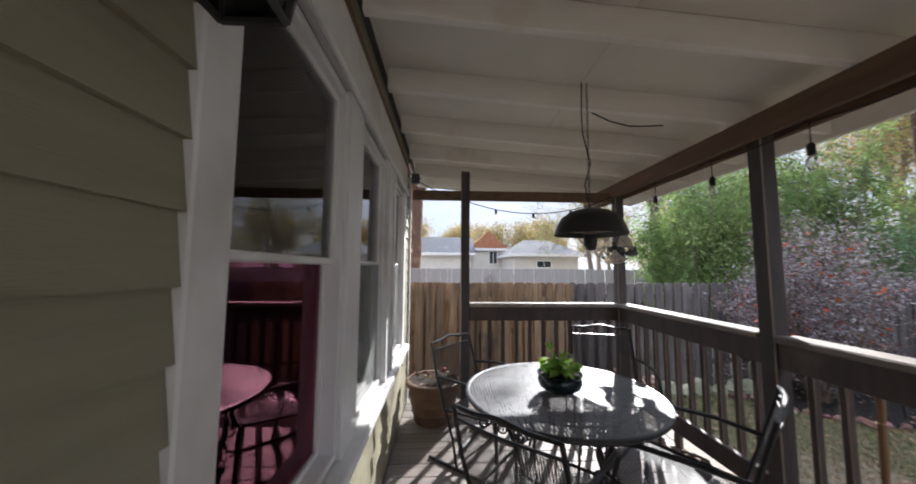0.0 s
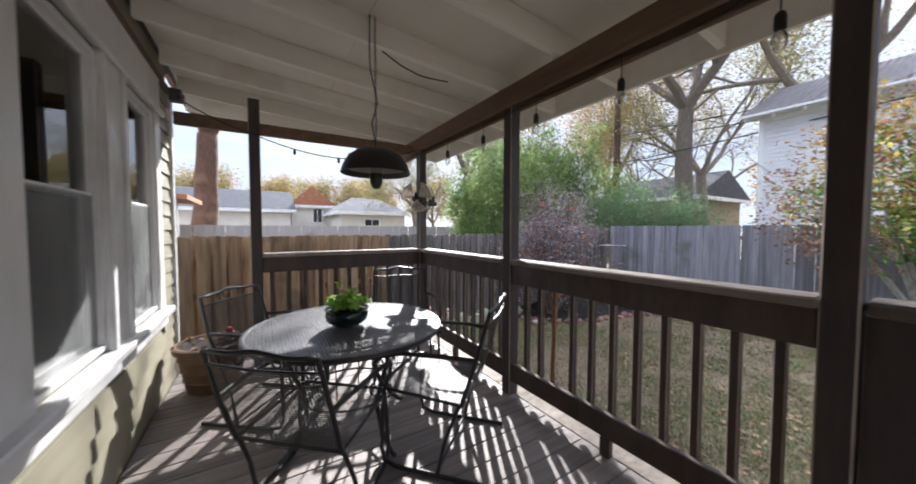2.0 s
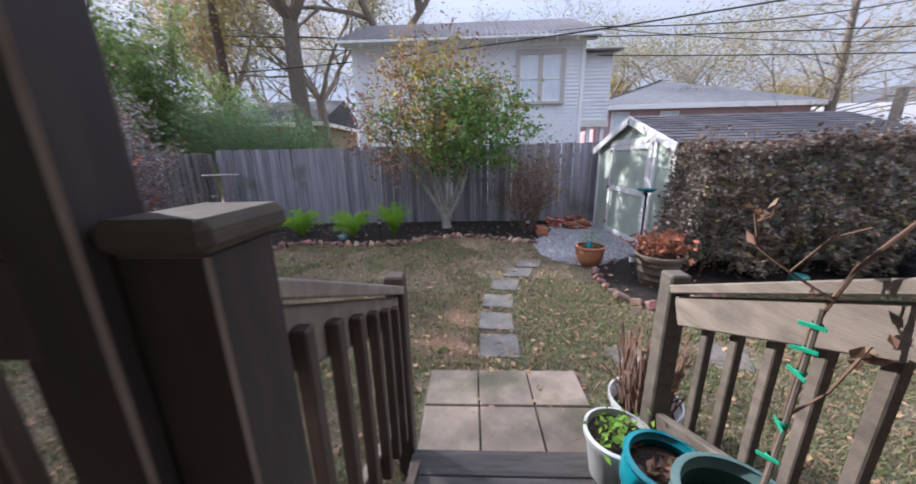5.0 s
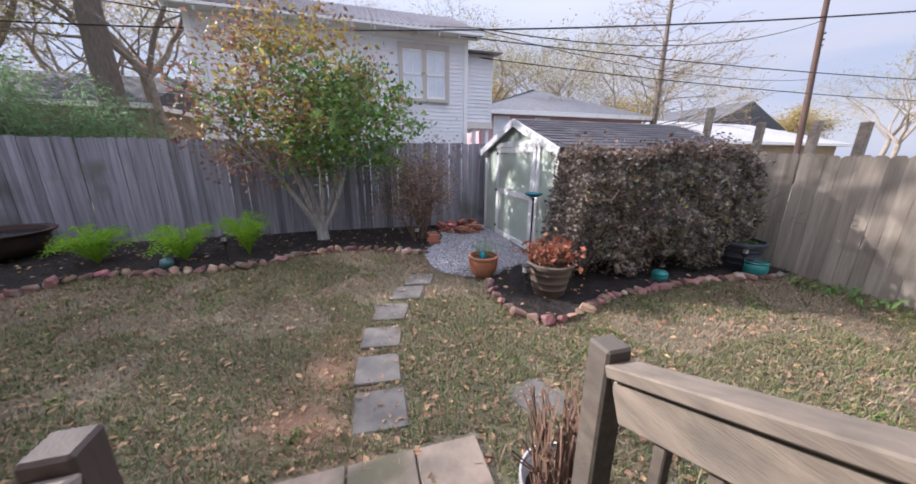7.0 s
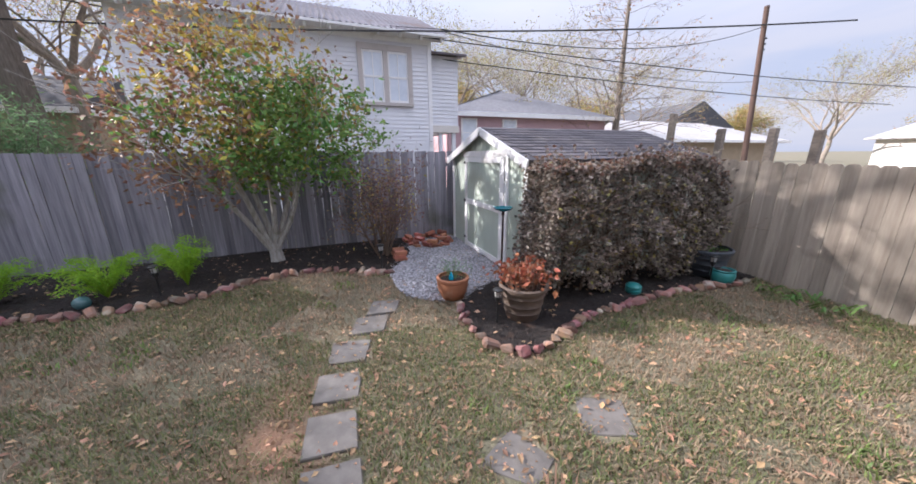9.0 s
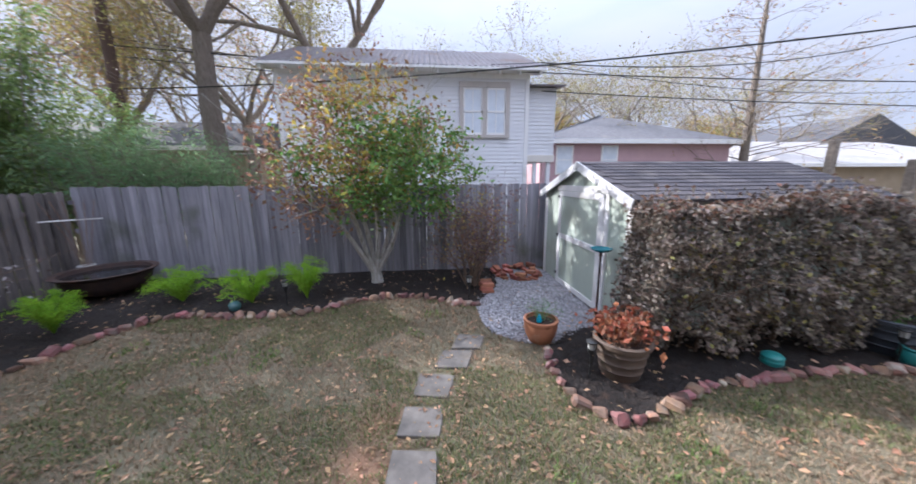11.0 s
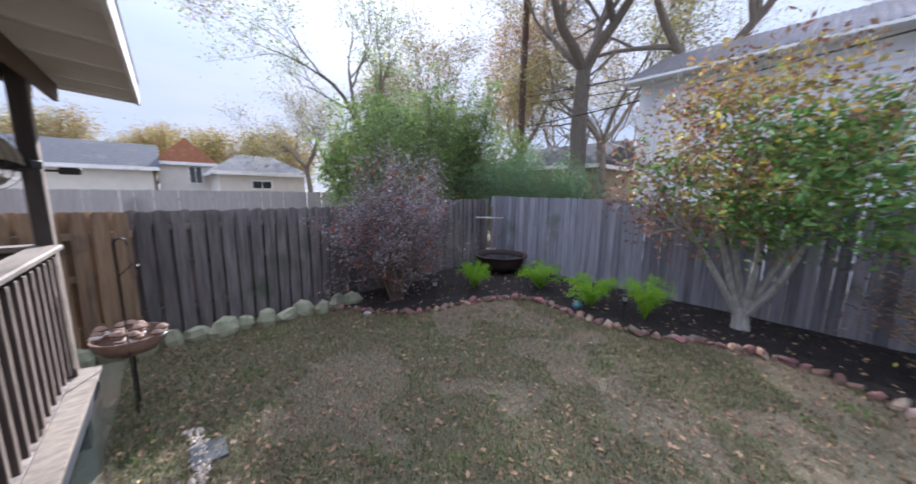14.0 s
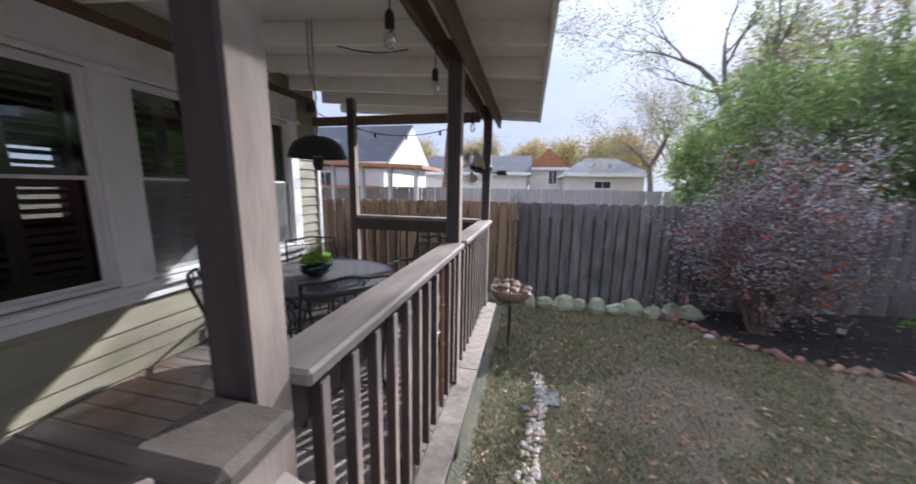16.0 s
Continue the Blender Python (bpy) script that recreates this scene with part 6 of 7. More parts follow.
def build_table():
    t = thing("patio_table", "round black wrought-iron patio table with a mesh top", "table", at=(0.83, 1.93, deck_z))
    R, Z = 0.565, 0.664
    b = Build()
    k, w = 64, 0.0115
    for i in range(1, k):
        p = -R + 2 * R * i / k
        h = math.sqrt(max(R * R - p * p, 0)) - 0.005
        b.add([(p - w / 2, -h, Z), (p + w / 2, -h, Z), (p + w / 2, h, Z), (p - w / 2, h, Z)], [(0, 1, 2, 3)])
        b.add([(-h, p - w / 2, Z + 0.001), (h, p - w / 2, Z + 0.001), (h, p + w / 2, Z + 0.001), (-h, p + w / 2, Z + 0.001)], [(0, 1, 2, 3)])
    tagged(part("tabletop", b, M["tabletop"], t, "silvery worn wire-mesh top"), kind="stuff")
    b = Build()
    b.lathe([(R - 0.012, Z - 0.02), (R, Z - 0.024), (R + 0.009, Z - 0.012), (R + 0.007, Z + 0.002), (R - 0.004, Z + 0.006), (R - 0.014, Z + 0.002), (R - 0.012, Z - 0.02)], 64)
    part("rim", b, M["iron"], t, smooth=True)
    for i in range(4):
        a = radians(20 + 90 * i)
        ca, sa = math.cos(a), math.sin(a)
        prof = [(0.4, Z - 0.02), (0.36, 0.5), (0.3, 0.36), (0.27, 0.25), (0.32, 0.1), (0.4, 0.02), (0.43, 0.01)]
        part("leg", Build().tube([(r * ca, r * sa, z) for r, z in prof], 0.013, 7), M["iron"], t, smooth=True)
        pts = scroll(0.3, 0.5, 0.07, 1.3, 0.3, 18, 1)
        part("scroll", Build().tube([(r * ca, r * sa, z) for r, z in pts], 0.006, 5), M["iron"], t, smooth=True)
        b = Build()
        for j in range(3):
            aa = a + radians(22 * (j + 1))
            b.tube([(0.33 * math.cos(aa), 0.33 * math.sin(aa), Z - 0.02), (0.3 * math.cos(aa), 0.3 * math.sin(aa), 0.45), (0.28 * math.cos(aa), 0.28 * math.sin(aa), 0.26)], 0.004, 4)
        part("spindle", b, M["iron"], t, smooth=True)
    for r, z in ((0.28, 0.26), (0.4, Z - 0.022)):
        part("ring", Build().tube([(r * math.cos(i * math.pi / 20), r * math.sin(i * math.pi / 20), z) for i in range(41)], 0.007, 5, False), M["iron"], t, smooth=True)


M["tabletop"] = material("worn_mesh_metal", (0.14, 0.14, 0.145), (0.085, 0.085, 0.09), 30, 0.5, 0.1, spec=0.5)
build_table()


def pot(name, label, at, profile, mat, soil_z, soil_r, group="", turn=0, n=32, category="plant pot"):
    t = thing(name, label, category, group, at, turn)
    part("body", Build().lathe(profile, n), mat, t, smooth=True)
    b = Build()
    rings = [(0.001, soil_z + 0.012), (soil_r * 0.5, soil_z + 0.008), (soil_r, soil_z)]
    b.lathe(rings[::-1], n)
    part("soil", b, M["soil"], t)
    return t


def wall_profile(outer, t=0.014):
    """A closed pot wall: the outside up, over the lip and down the inside."""
    inner = [(max(r - t, 0.005), z) for r, z in outer[::-1]]
    return [(0.001, outer[0][1])] + outer + inner[:-1] + [(max(outer[0][0] - t, 0.005), outer[0][1] + t)]


def leaf_tuft(t, name, pts, size, aspect, mat, seed, droop=-0.2, label=""):
    tagged(part(name, Build().leaves(pts, size, aspect, droop, seed), mat, t, label), kind="stuff")


r0 = np.random.default_rng(31)
p = pot("table_planter", "dark green glazed bowl with a bright leafy plant on the table", (0.81, 1.89, deck_z + 0.672), wall_profile([(0.07, 0.0), (0.085, 0.012), (0.118, 0.035), (0.128, 0.07), (0.12, 0.09), (0.128, 0.098), (0.132, 0.108)], 0.01), M["darkteal"], 0.095, 0.118)
c = np.stack([r0.normal(0, 0.05, 150), r0.normal(0, 0.05, 150), 0.12 + np.abs(r0.normal(0, 0.035, 150))], 1)
leaf_tuft(p, "leaves", c, 0.062, 0.6, M["succulent"], 5)

barrel = [(0.18, 0.0), (0.195, 0.02), (0.212, 0.1), (0.222, 0.11), (0.216, 0.12), (0.23, 0.19), (0.24, 0.2), (0.234, 0.21), (0.246, 0.29), (0.256, 0.3), (0.25, 0.31), (0.258, 0.36), (0.285, 0.37), (0.29, 0.41), (0.275, 0.42)]
p = pot("ribbed_planter", "large brown ribbed planter with dry soil on the deck", (0.03, 3.05, deck_z), wall_profile([(r * 0.88, z * 0.88) for r, z in barrel], 0.02), M["ribbed"], 0.36, 0.225)
leaf_tuft(p, "debris", np.stack([r0.normal(0, 0.1, 40), r0.normal(0, 0.1, 40), np.full(40, 0.375)], 1), 0.06, 0.5, M["litter"], 6)
part("ornament", Build().lathe([(0.001, 0.0), (0.022, 0.01), (0.028, 0.03), (0.022, 0.05), (0.001, 0.06)], 12, (0.1, 0.1, 0.385)), plain("red_glass", (0.4, 0.02, 0.02), 0.2), p, "small red glass ornament", True)

# bundle of dry brown leaves in a low basket beside the rail
t = thing("brown_basket", "low brown woven basket with bark pieces beside the railing", "basket", at=(1.83, 2.2, deck_z))
b = Build().lathe(wall_profile([(0.08, 0.0), (0.1, 0.02), (0.115, 0.07), (0.1, 0.1)], 0.01), 18)
part("body", b, M["rust"], t, smooth=True)
for i in range(9):
    a = i * 0.7
    part("bark_piece", Build().box((-0.05, -0.02, 0), (0.05, 0.02, 0.018), 0.005, pose(0.05 * math.cos(a), 0.05 * math.sin(a), 0.08 + 0.012 * (i % 3), 12 * (i % 4), 10, i * 47)), M["twig"], t)


def build_heater():
    t = thing("pendant_heater", "black dome pendant heater hanging on a chain", "lamp", at=(0.962, 1.775, 2.193))
    b = Build().lathe([(0.2, 0.0), (0.203, 0.004), (0.2, 0.012), (0.188, 0.05), (0.16, 0.1), (0.11, 0.135), (0.05, 0.152), (0.02, 0.155), (0.02, 0.148), (0.05, 0.145), (0.107, 0.128), (0.155, 0.095), (0.183, 0.047), (0.194, 0.01), (0.2, 0.0)], 40)
    part("shade", b, M["black"], t, smooth=True)
    part("reflector", Build().lathe([(0.172, 0.03), (0.14, 0.06), (0.07, 0.075), (0.04, 0.07), (0.035, 0.02), (0.034, 0.0)], 32), M["fangrey"], t, "dull metal reflector", True)
    part("housing", Build().lathe([(0.001, -0.09), (0.022, -0.085), (0.036, -0.055), (0.038, -0.005), (0.036, 0.002), (0.001, 0.002)], 20), M["black"], t, smooth=True)
    b = Build()
    z, i = 0.155, 0
    while z < 0.9:
        pts = [(0.007 * math.cos(a) * (i % 2), 0.007 * math.cos(a) * ((i + 1) % 2), z + 0.012 + 0.014 * math.sin(a)) for a in np.linspace(0, 6.28, 9)]
        b.tube(pts, 0.0016, 4, False)
        z += 0.021
        i += 1
    part("chain", b, M["black"], t)
    part("cord", Build().tube([(0, 0, 0.15), (-0.02, 0.01, 0.3), (0.012, 0, 0.42), (-0.03, 0.0, 0.6), (-0.035, 0.0, 0.74), (-0.03, 0, 0.915)], 0.004, 5), M["cable"], t, "black power cord", True)


build_heater()


def build_fan():
    t = thing("wall_fan", "dusty outdoor fan clamped to the corner post", "fan", at=(1.85, 3.16, 2.22), turn=-27)
    part("hub", Build().lathe([(0.001, 0), (0.03, 0.004), (0.035, 0.03), (0.03, 0.06), (0.06, 0.09), (0.055, 0.16), (0.001, 0.17)], 18), M["black"], t, smooth=True).matrix_basis = pose(0, 0, 0, -90, 0, 0)
    for i in range(3):
        b = Build()
        n_r, n_a = 6, 6
        for ir in range(n_r):
            r = 0.03 + 0.14 * ir / (n_r - 1)
            for ia in range(n_a):
                a = radians(-42 + 88 * ia / (n_a - 1)) * (0.5 + 0.5 * ir / (n_r - 1))
                b.v.append((r * math.cos(a), -0.005 - 0.05 * (ia / (n_a - 1) - 0.5), r * math.sin(a)))
        for ir in range(n_r - 1):
            for ia in range(n_a - 1):
                b.f.append((ir * n_a + ia, ir * n_a + ia + 1, (ir + 1) * n_a + ia + 1, (ir + 1) * n_a + ia))
        m = part("blade", b, M["fanblade"], t, "pale dusty plastic blade", True)
        m.matrix_basis = pose(0, 0, 0, 0, 90 + 120 * i, 0)
        m.modifiers.new("thick", "SOLIDIFY").thickness = 0.003
    for r, y in ((0.18, -0.05), (0.19, 0.0), (0.15, -0.07), (0.1, -0.08)):
        part("guard_ring", Build().tube([(r * math.cos(a), y, r * math.sin(a)) for a in np.linspace(0, 6.2832, 33)], 0.002, 4, False), M["iron"], t)
    for i in range(8):
        a = i * math.pi / 4
        part("guard_wire", Build().tube([(0.04 * math.cos(a), -0.085, 0.04 * math.sin(a)), (0.15 * math.cos(a), -0.07, 0.15 * math.sin(a)), (0.19 * math.cos(a), 0, 0.19 * math.sin(a)), (0.05 * math.cos(a), 0.08, 0.05 * math.sin(a))], 0.0015, 3), M["iron"], t)
    part("bracket", Build().tube([(0, 0.12, 0), (0.02, 0.13, -0.06), (0.08, 0.12, -0.06), (0.16, 0.08, -0.02)], 0.009, 6), M["black"], t, smooth=True)
    part("clamp", Build().box((0.13, 0.02, -0.05), (0.2, 0.1, 0.01), 0.008), M["black"], t)


build_fan()
t = thing("speaker_box", "small black device on a bracket at the corner post", "speaker", at=(2.1, 3.38, 2.17))
part("body", Build().box((-0.0, -0.03, -0.025), (0.11, 0.03, 0.025), 0.008), M["black"], t)
part("arm", Build().tube([(-0.07, 0, 0.0), (0.0, 0, 0)], 0.008, 6), M["black"], t)
t = thing("junction_box", "grey junction box with a hook under the porch roof", "junction box", at=(-0.19, 3.3, 2.93))
part("box", Build().box((-0.04, -0.04, -0.05), (0.04, 0.03, 0.05), 0.006), M["slatepot"], t)
part("hook", Build().tube([(0.02, -0.04, -0.02), (0.05, -0.06, -0.02), (0.06, -0.05, 0.0)], 0.006, 5), M["black"], t)


def sag(p, q, drop, k=14):
    p, q = Vector(p), Vector(q)
    return [tuple(p.lerp(q, i / k) - Vector((0, 0, drop * 4 * (i / k) * (1 - i / k)))) for i in range(k + 1)]


def string_lights():
    t = thing("string_lights", "black cable of string lights with clear bulbs under the beam", "string lights")
    ys = [-0.9, -0.31, 0.27, 0.857, 1.447, 2.04, 2.63, 3.22]
    for a, c in zip(ys, ys[1:]):
        part("cable", Build().tube(sag((1.935, a, 2.745), (1.95, c, 2.745), 0.03, 8), 0.0045, 5), M["cable"], t, smooth=True)
    for y in ys[1:-1]:
        part("drop_wire", Build().tube([(1.942, y, 2.745), (1.942, y, 2.63)], 0.003, 5), M["cable"], t)
        for nm, prof, mat in (("socket", [(0.001, 0.0), (0.012, -0.004), (0.018, -0.02), (0.018, -0.062), (0.014, -0.066), (0.001, -0.066)], M["cable"]), ("bulb", [(0.012, -0.066), (0.021, -0.083), (0.026, -0.105), (0.021, -0.127), (0.008, -0.14), (0.001, -0.142)], M["bulbglass"])):
            o = part(nm, Build().lathe(prof, 12, (1.942, y, 2.635)), mat, t, smooth=True)
            o.visible_shadow = nm == "socket"
    t2 = thing("string_lights", "thin black light cable sagging across the porch end", "string lights")
    for p, q, drop in (((-0.16, 3.28, 2.9), (0.33, 3.28, 2.7), 0.02), ((0.34, 3.28, 2.7), (1.93, 3.3, 2.78), 0.16)):
        part("cable", Build().tube(sag(p, q, drop), 0.005, 5), M["cable"], t2, smooth=True)
    for s in (0.2, 0.45, 0.7):
        x = 0.34 + 1.59 * s
        z = 2.7 + 0.08 * s - 0.16 * 4 * s * (1 - s)
        part("socket", Build().lathe([(0.001, 0), (0.012, -0.005), (0.014, -0.045), (0.001, -0.05)], 10, (x, 3.29, z)), M["cable"], t2, smooth=True)


string_lights()
t = thing("loose_cable", "loose black cable end hanging from the porch ceiling", "cable")
part("cable", Build().tube([(1.04, 1.88, 3.06), (1.05, 1.9, 2.99), (1.2, 1.96, 2.965), (1.35, 2.0, 2.955), (1.45, 2.02, 2.965), (1.58, 1.99, 2.96)], 0.005, 5), M["cable"], t, smooth=True)


def wall_lantern():
    t = thing("wall_lantern", "black framed glass wall lantern beside the window", "lamp", at=(-0.15, 0.36, 2.345))
    s = [(-0.06, -0.06), (0.06, -0.06), (0.06, 0.06), (-0.06, 0.06)]
    for x, y in s:
        part("bar", Build().tube([(x * 0.75, y * 0.75, 0.0), (x * 1.2, y * 1.2, 0.2)], 0.006, 5), M["black"], t)
    for i in range(4):
        (x0, y0), (x1, y1) = s[i], s[(i + 1) % 4]
        part("bottom_bar", Build().tube([(x0 * 0.75, y0 * 0.75, 0), (x1 * 0.75, y1 * 0.75, 0)], 0.006, 5), M["black"], t)
        g = part("pane", Build().add([(x0 * 0.73, y0 * 0.73, 0.005), (x1 * 0.73, y1 * 0.73, 0.005), (x1 * 1.17, y1 * 1.17, 0.195), (x0 * 1.17, y0 * 1.17, 0.195)], [(0, 1, 2, 3)]), M["bulbglass"], t)
        g.visible_shadow = False
    part("cap", Build().lathe([(0.105, 0.2), (0.1, 0.22), (0.05, 0.27), (0.015, 0.3), (0.001, 0.31)], 8), M["black"], t)
    part("arm", Build().tube([(0, 0, 0.3), (-0.04, 0, 0.36), (-0.1, 0, 0.33), (-0.11, 0, 0.25)], 0.008, 6), M["black"], t, smooth=True)
    part("back_plate", Build().box((-0.125, -0.05, 0.1), (-0.108, 0.05, 0.36), 0.005), M["black"], t)


wall_lantern()

# ---- pots on and beside the steps ----
taper = [(0.1, 0.0), (0.108, 0.01), (0.14, 0.2), (0.15, 0.21), (0.152, 0.24), (0.145, 0.245)]
p = pot("white_pot", "white plastic pot with a small green herb on the steps", (2.91, -1.06, 0.152), wall_profile([(r * 1.05, z * 1.1) for r, z in taper], 0.008), M["whitepot"], 0.235, 0.138)
c = np.stack([r0.normal(-0.02, 0.06, 130), r0.normal(0.0, 0.06, 130), 0.25 + np.abs(r0.normal(0, 0.045, 130))], 1)
leaf_tuft(p, "leaves", c, 0.035, 0.75, M["succulent"], 7)
round_pot = [(0.085, 0.0), (0.1, 0.01), (0.14, 0.08), (0.155, 0.16), (0.148, 0.22), (0.138, 0.235), (0.146, 0.245), (0.15, 0.262), (0.142, 0.268)]
p = pot("teal_pot", "glossy teal glazed pot with dead leaves on the steps", (2.63, -1.1, 0.303), wall_profile(round_pot, 0.014), M["teal"], 0.2, 0.125)
leaf_tuft(p, "dead_leaves", np.stack([r0.normal(0, 0.05, 40), r0.normal(0, 0.05, 40), 0.215 + np.abs(r0.normal(0, 0.015, 40))], 1), 0.06, 0.5, M["leafrusty"], 8)
p = pot("grey_green_pot", "grey-green pot with a staked rose cane on the steps", (2.32, -1.09, 0.455), wall_profile([(r * 1.08, z * 1.22) for r, z in round_pot], 0.014), M["greyglaze"], 0.22, 0.135)
part("shard", Build().lathe(wall_profile([(0.02, 0.0), (0.03, 0.05), (0.034, 0.055)], 0.005), 14, (0.03, 0.04, 0.235)), M["terra"], p, "small terracotta shard", True)
part("stake", Build().tube([(-0.03, 0.0, 0.2), (-0.02, -0.03, 0.55), (0.0, -0.06, 0.9)], 0.006, 6), M["stairwood"], p, "thin wooden stake")
part("cane", Build().tube([(-0.02, -0.01, 0.2), (-0.01, -0.035, 0.5), (0.01, -0.06, 0.85), (0.0, -0.11, 1.0), (-0.04, -0.16, 1.12), (-0.05, -0.17, 1.3)], [0.006, 0.006, 0.0055, 0.005, 0.0045, 0.003], 6).tube([(0.0, -0.08, 0.92), (0.05, -0.02, 0.97), (0.09, 0.03, 1.02), (0.1, 0.045, 1.1)], 0.003, 5).tube([(0.05, -0.02, 0.97), (0.02, -0.06, 1.06), (-0.02, -0.09, 1.09)], 0.0028, 5).tube([(-0.04, -0.16, 1.12), (-0.1, -0.2, 1.13), (-0.13, -0.22, 1.1)], 0.003, 4).tube([(0.0, -0.04, 0.6), (-0.05, -0.07, 0.72), (-0.07, -0.1, 0.85)], 0.003, 4), M["drystalk"], p, "thorny rose cane", True)
leaf_tuft(p, "dry_leaves", np.array([(0.1, 0.045, 1.11), (0.1, 0.045, 1.1), (0.09, 0.03, 1.02), (0.0, -0.08, 0.93), (-0.07, -0.1, 0.85), (-0.08, -0.12, 0.83), (-0.07, -0.1, 0.8), (-0.13, -0.22, 1.1)])[r0.integers(0, 8, 24)] + r0.normal(0, 0.014, (24, 3)), 0.036, 0.55, M["leafrusty"], 9)
for z in (0.35, 0.5, 0.6, 0.74, 0.8, 0.86):
    x, y = -0.034 + 0.036 * z, 0.018 - 0.085 * z
    part("tie", Build().lathe([(0.01, -0.007), (0.013, 0), (0.01, 0.007)], 8, (x, y, z)).box((-0.026, -0.0015, -0.005), (0.022, 0.0015, 0.005), 0.0006, pose(x, y + 0.012, z, 0, 12 * math.sin(z * 40), 30 * math.sin(z * 17))), M["greentape"], p, "green garden tape", True)
t = thing("dead_stalks_pot", "white tub of dead brown stalks at the foot of the steps", "plant pot", at=(3.32, -1.41, 0.0))
part("body", Build().lathe(wall_profile([(0.14, 0.0), (0.15, 0.01), (0.19, 0.22), (0.203, 0.23), (0.203, 0.262)], 0.01), 30), M["whitepot"], t, smooth=True)
part("soil", Build().lathe([(0.17, 0.17), (0.08, 0.18), (0.001, 0.185)], 24), M["soil"], t)
b = Build()
for i in range(170):
    a, q = r0.uniform(0, 6.28), 0.13 * math.sqrt(r0.random())
    x, y = q * math.cos(a), q * math.sin(a)
    h = r0.uniform(0.2, 0.58)
    b.tube([(x, y, 0.17), (x * 1.2 + r0.normal(0, 0.012), y * 1.2 + r0.normal(0, 0.012), 0.17 + h * 0.6), (x * 1.5 + r0.normal(0, 0.03), y * 1.5 + r0.normal(0, 0.03), 0.17 + h)], 0.0045, 3)
tagged(part("dead_growth", b, M["drystalk"], t, "bundle of dead stalks"), kind="stuff")
leaf_tuft(t, "dry_leaves", np.stack([r0.normal(0, 0.07, 20), r0.normal(0, 0.07, 20), r0.uniform(0.4, 0.68, 20)], 1), 0.07, 0.45, M["leafrusty"], 10)


# ---- garden things ----
def path_light(at):
    t = thing("path_light", "black solar path light on a thin stake", "garden light", "solar path lights", at)
    part("stake", Build().tube([(0, 0, -0.05), (0, 0, 0.3)], 0.01, 8), M["black"], t, smooth=True)
    part("cup", Build().lathe([(0.001, 0.28), (0.014, 0.28), (0.036, 0.32), (0.042, 0.35), (0.038, 0.352), (0.032, 0.325), (0.001, 0.3)], 16), M["black"], t, smooth=True)
    part("lens", Build().lathe([(0.032, 0.33), (0.04, 0.42), (0.036, 0.42), (0.001, 0.42)], 16), M["frosted"], t, "pale frosted lens", True)
    for i in range(6):
        a = i * math.pi / 3
        part("rib", Build().tube([(0.037 * math.cos(a), 0.037 * math.sin(a), 0.325), (0.047 * math.cos(a), 0.047 * math.sin(a), 0.43)], 0.004, 4), M["black"], t)
    part("cap", Build().lathe([(0.001, 0.42), (0.056, 0.422), (0.058, 0.434), (0.046, 0.444), (0.001, 0.446)], 20), M["black"], t, smooth=True)


M["frosted"] = plain("frosted_lens", (0.5, 0.5, 0.48), 0.3)
for x, y in ((6.1, 4.05), (7.72, 1.42), (7.6, -1.42), (5.58, -2.4), (5.45, -5.85)):
    path_light((x, y, ground_z(x)))

t = thing("gazing_globe", "mottled teal glass globe lying in the mulch bed", "globe", at=(7.62, 2.13, ground_z(7.62) + 0.1))
part("ball", Build().lathe([(max(0.085 * math.sin(a), 0.001), -0.085 * math.cos(a)) for a in np.linspace(0, math.pi, 18)], 28), M["blueglass"], t, smooth=True)


def kettle():
    t = thing("iron_kettle", "wide rusty iron kettle filled with dark water", "kettle", at=(8.62, 4.68, ground_z(8.6) + 0.06))
    prof = [(r * 1.3, z * 1.15) for r, z in [(0.001, 0.0), (0.2, 0.01), (0.34, 0.07), (0.42, 0.18), (0.45, 0.3), (0.5, 0.33), (0.51, 0.35), (0.44, 0.345), (0.41, 0.2), (0.33, 0.1), (0.001, 0.04)]]
    part("bowl", Build().lathe(prof, 40), M["rust"], t, smooth=True)
    part("water", Build().lathe([(0.555, 0.335), (0.001, 0.336)], 40), M["water"], t)
    for i in range(3):
        a = i * 2.1
        part("foot", Build().lathe([(0.03, -0.1), (0.04, 0.0), (0.03, 0.05)], 10, (0.26 * math.cos(a), 0.26 * math.sin(a), 0)), M["rust"], t, smooth=True)
    t = thing("wire_trellis", "thin pale rod and bent canes leaning in the fence corner", "trellis", at=(0, 0, 0))
    part("bar", Build().tube([(8.62, 5.55, 1.42), (9.3, 5.2, 1.4)], 0.01, 6), M["trim"], t, "pale horizontal rod")
    for i in range(6):
        f = i / 5
        part("cane", Build().tube([(8.98 + 0.06 * f, 5.36 - 0.05 * f, 0.5), (8.9 + 0.2 * f, 5.45 - 0.2 * f, 1.1), (8.68 + 0.55 * f, 5.55 - 0.35 * f, 1.75)], 0.005, 4), M["drystalk"], t)
    part("pot", Build().lathe(wall_profile([(0.08, 0), (0.11, 0.13), (0.12, 0.14), (0.12, 0.17)], 0.01), 20, (9.0, 5.35, 0.42)), M["whitepot"], t, "small white pot", True)
    part("block", Build().box((8.85, 5.2, 0.1), (9.15, 5.5, 0.42), 0.01), M["moss"], t)


kettle()

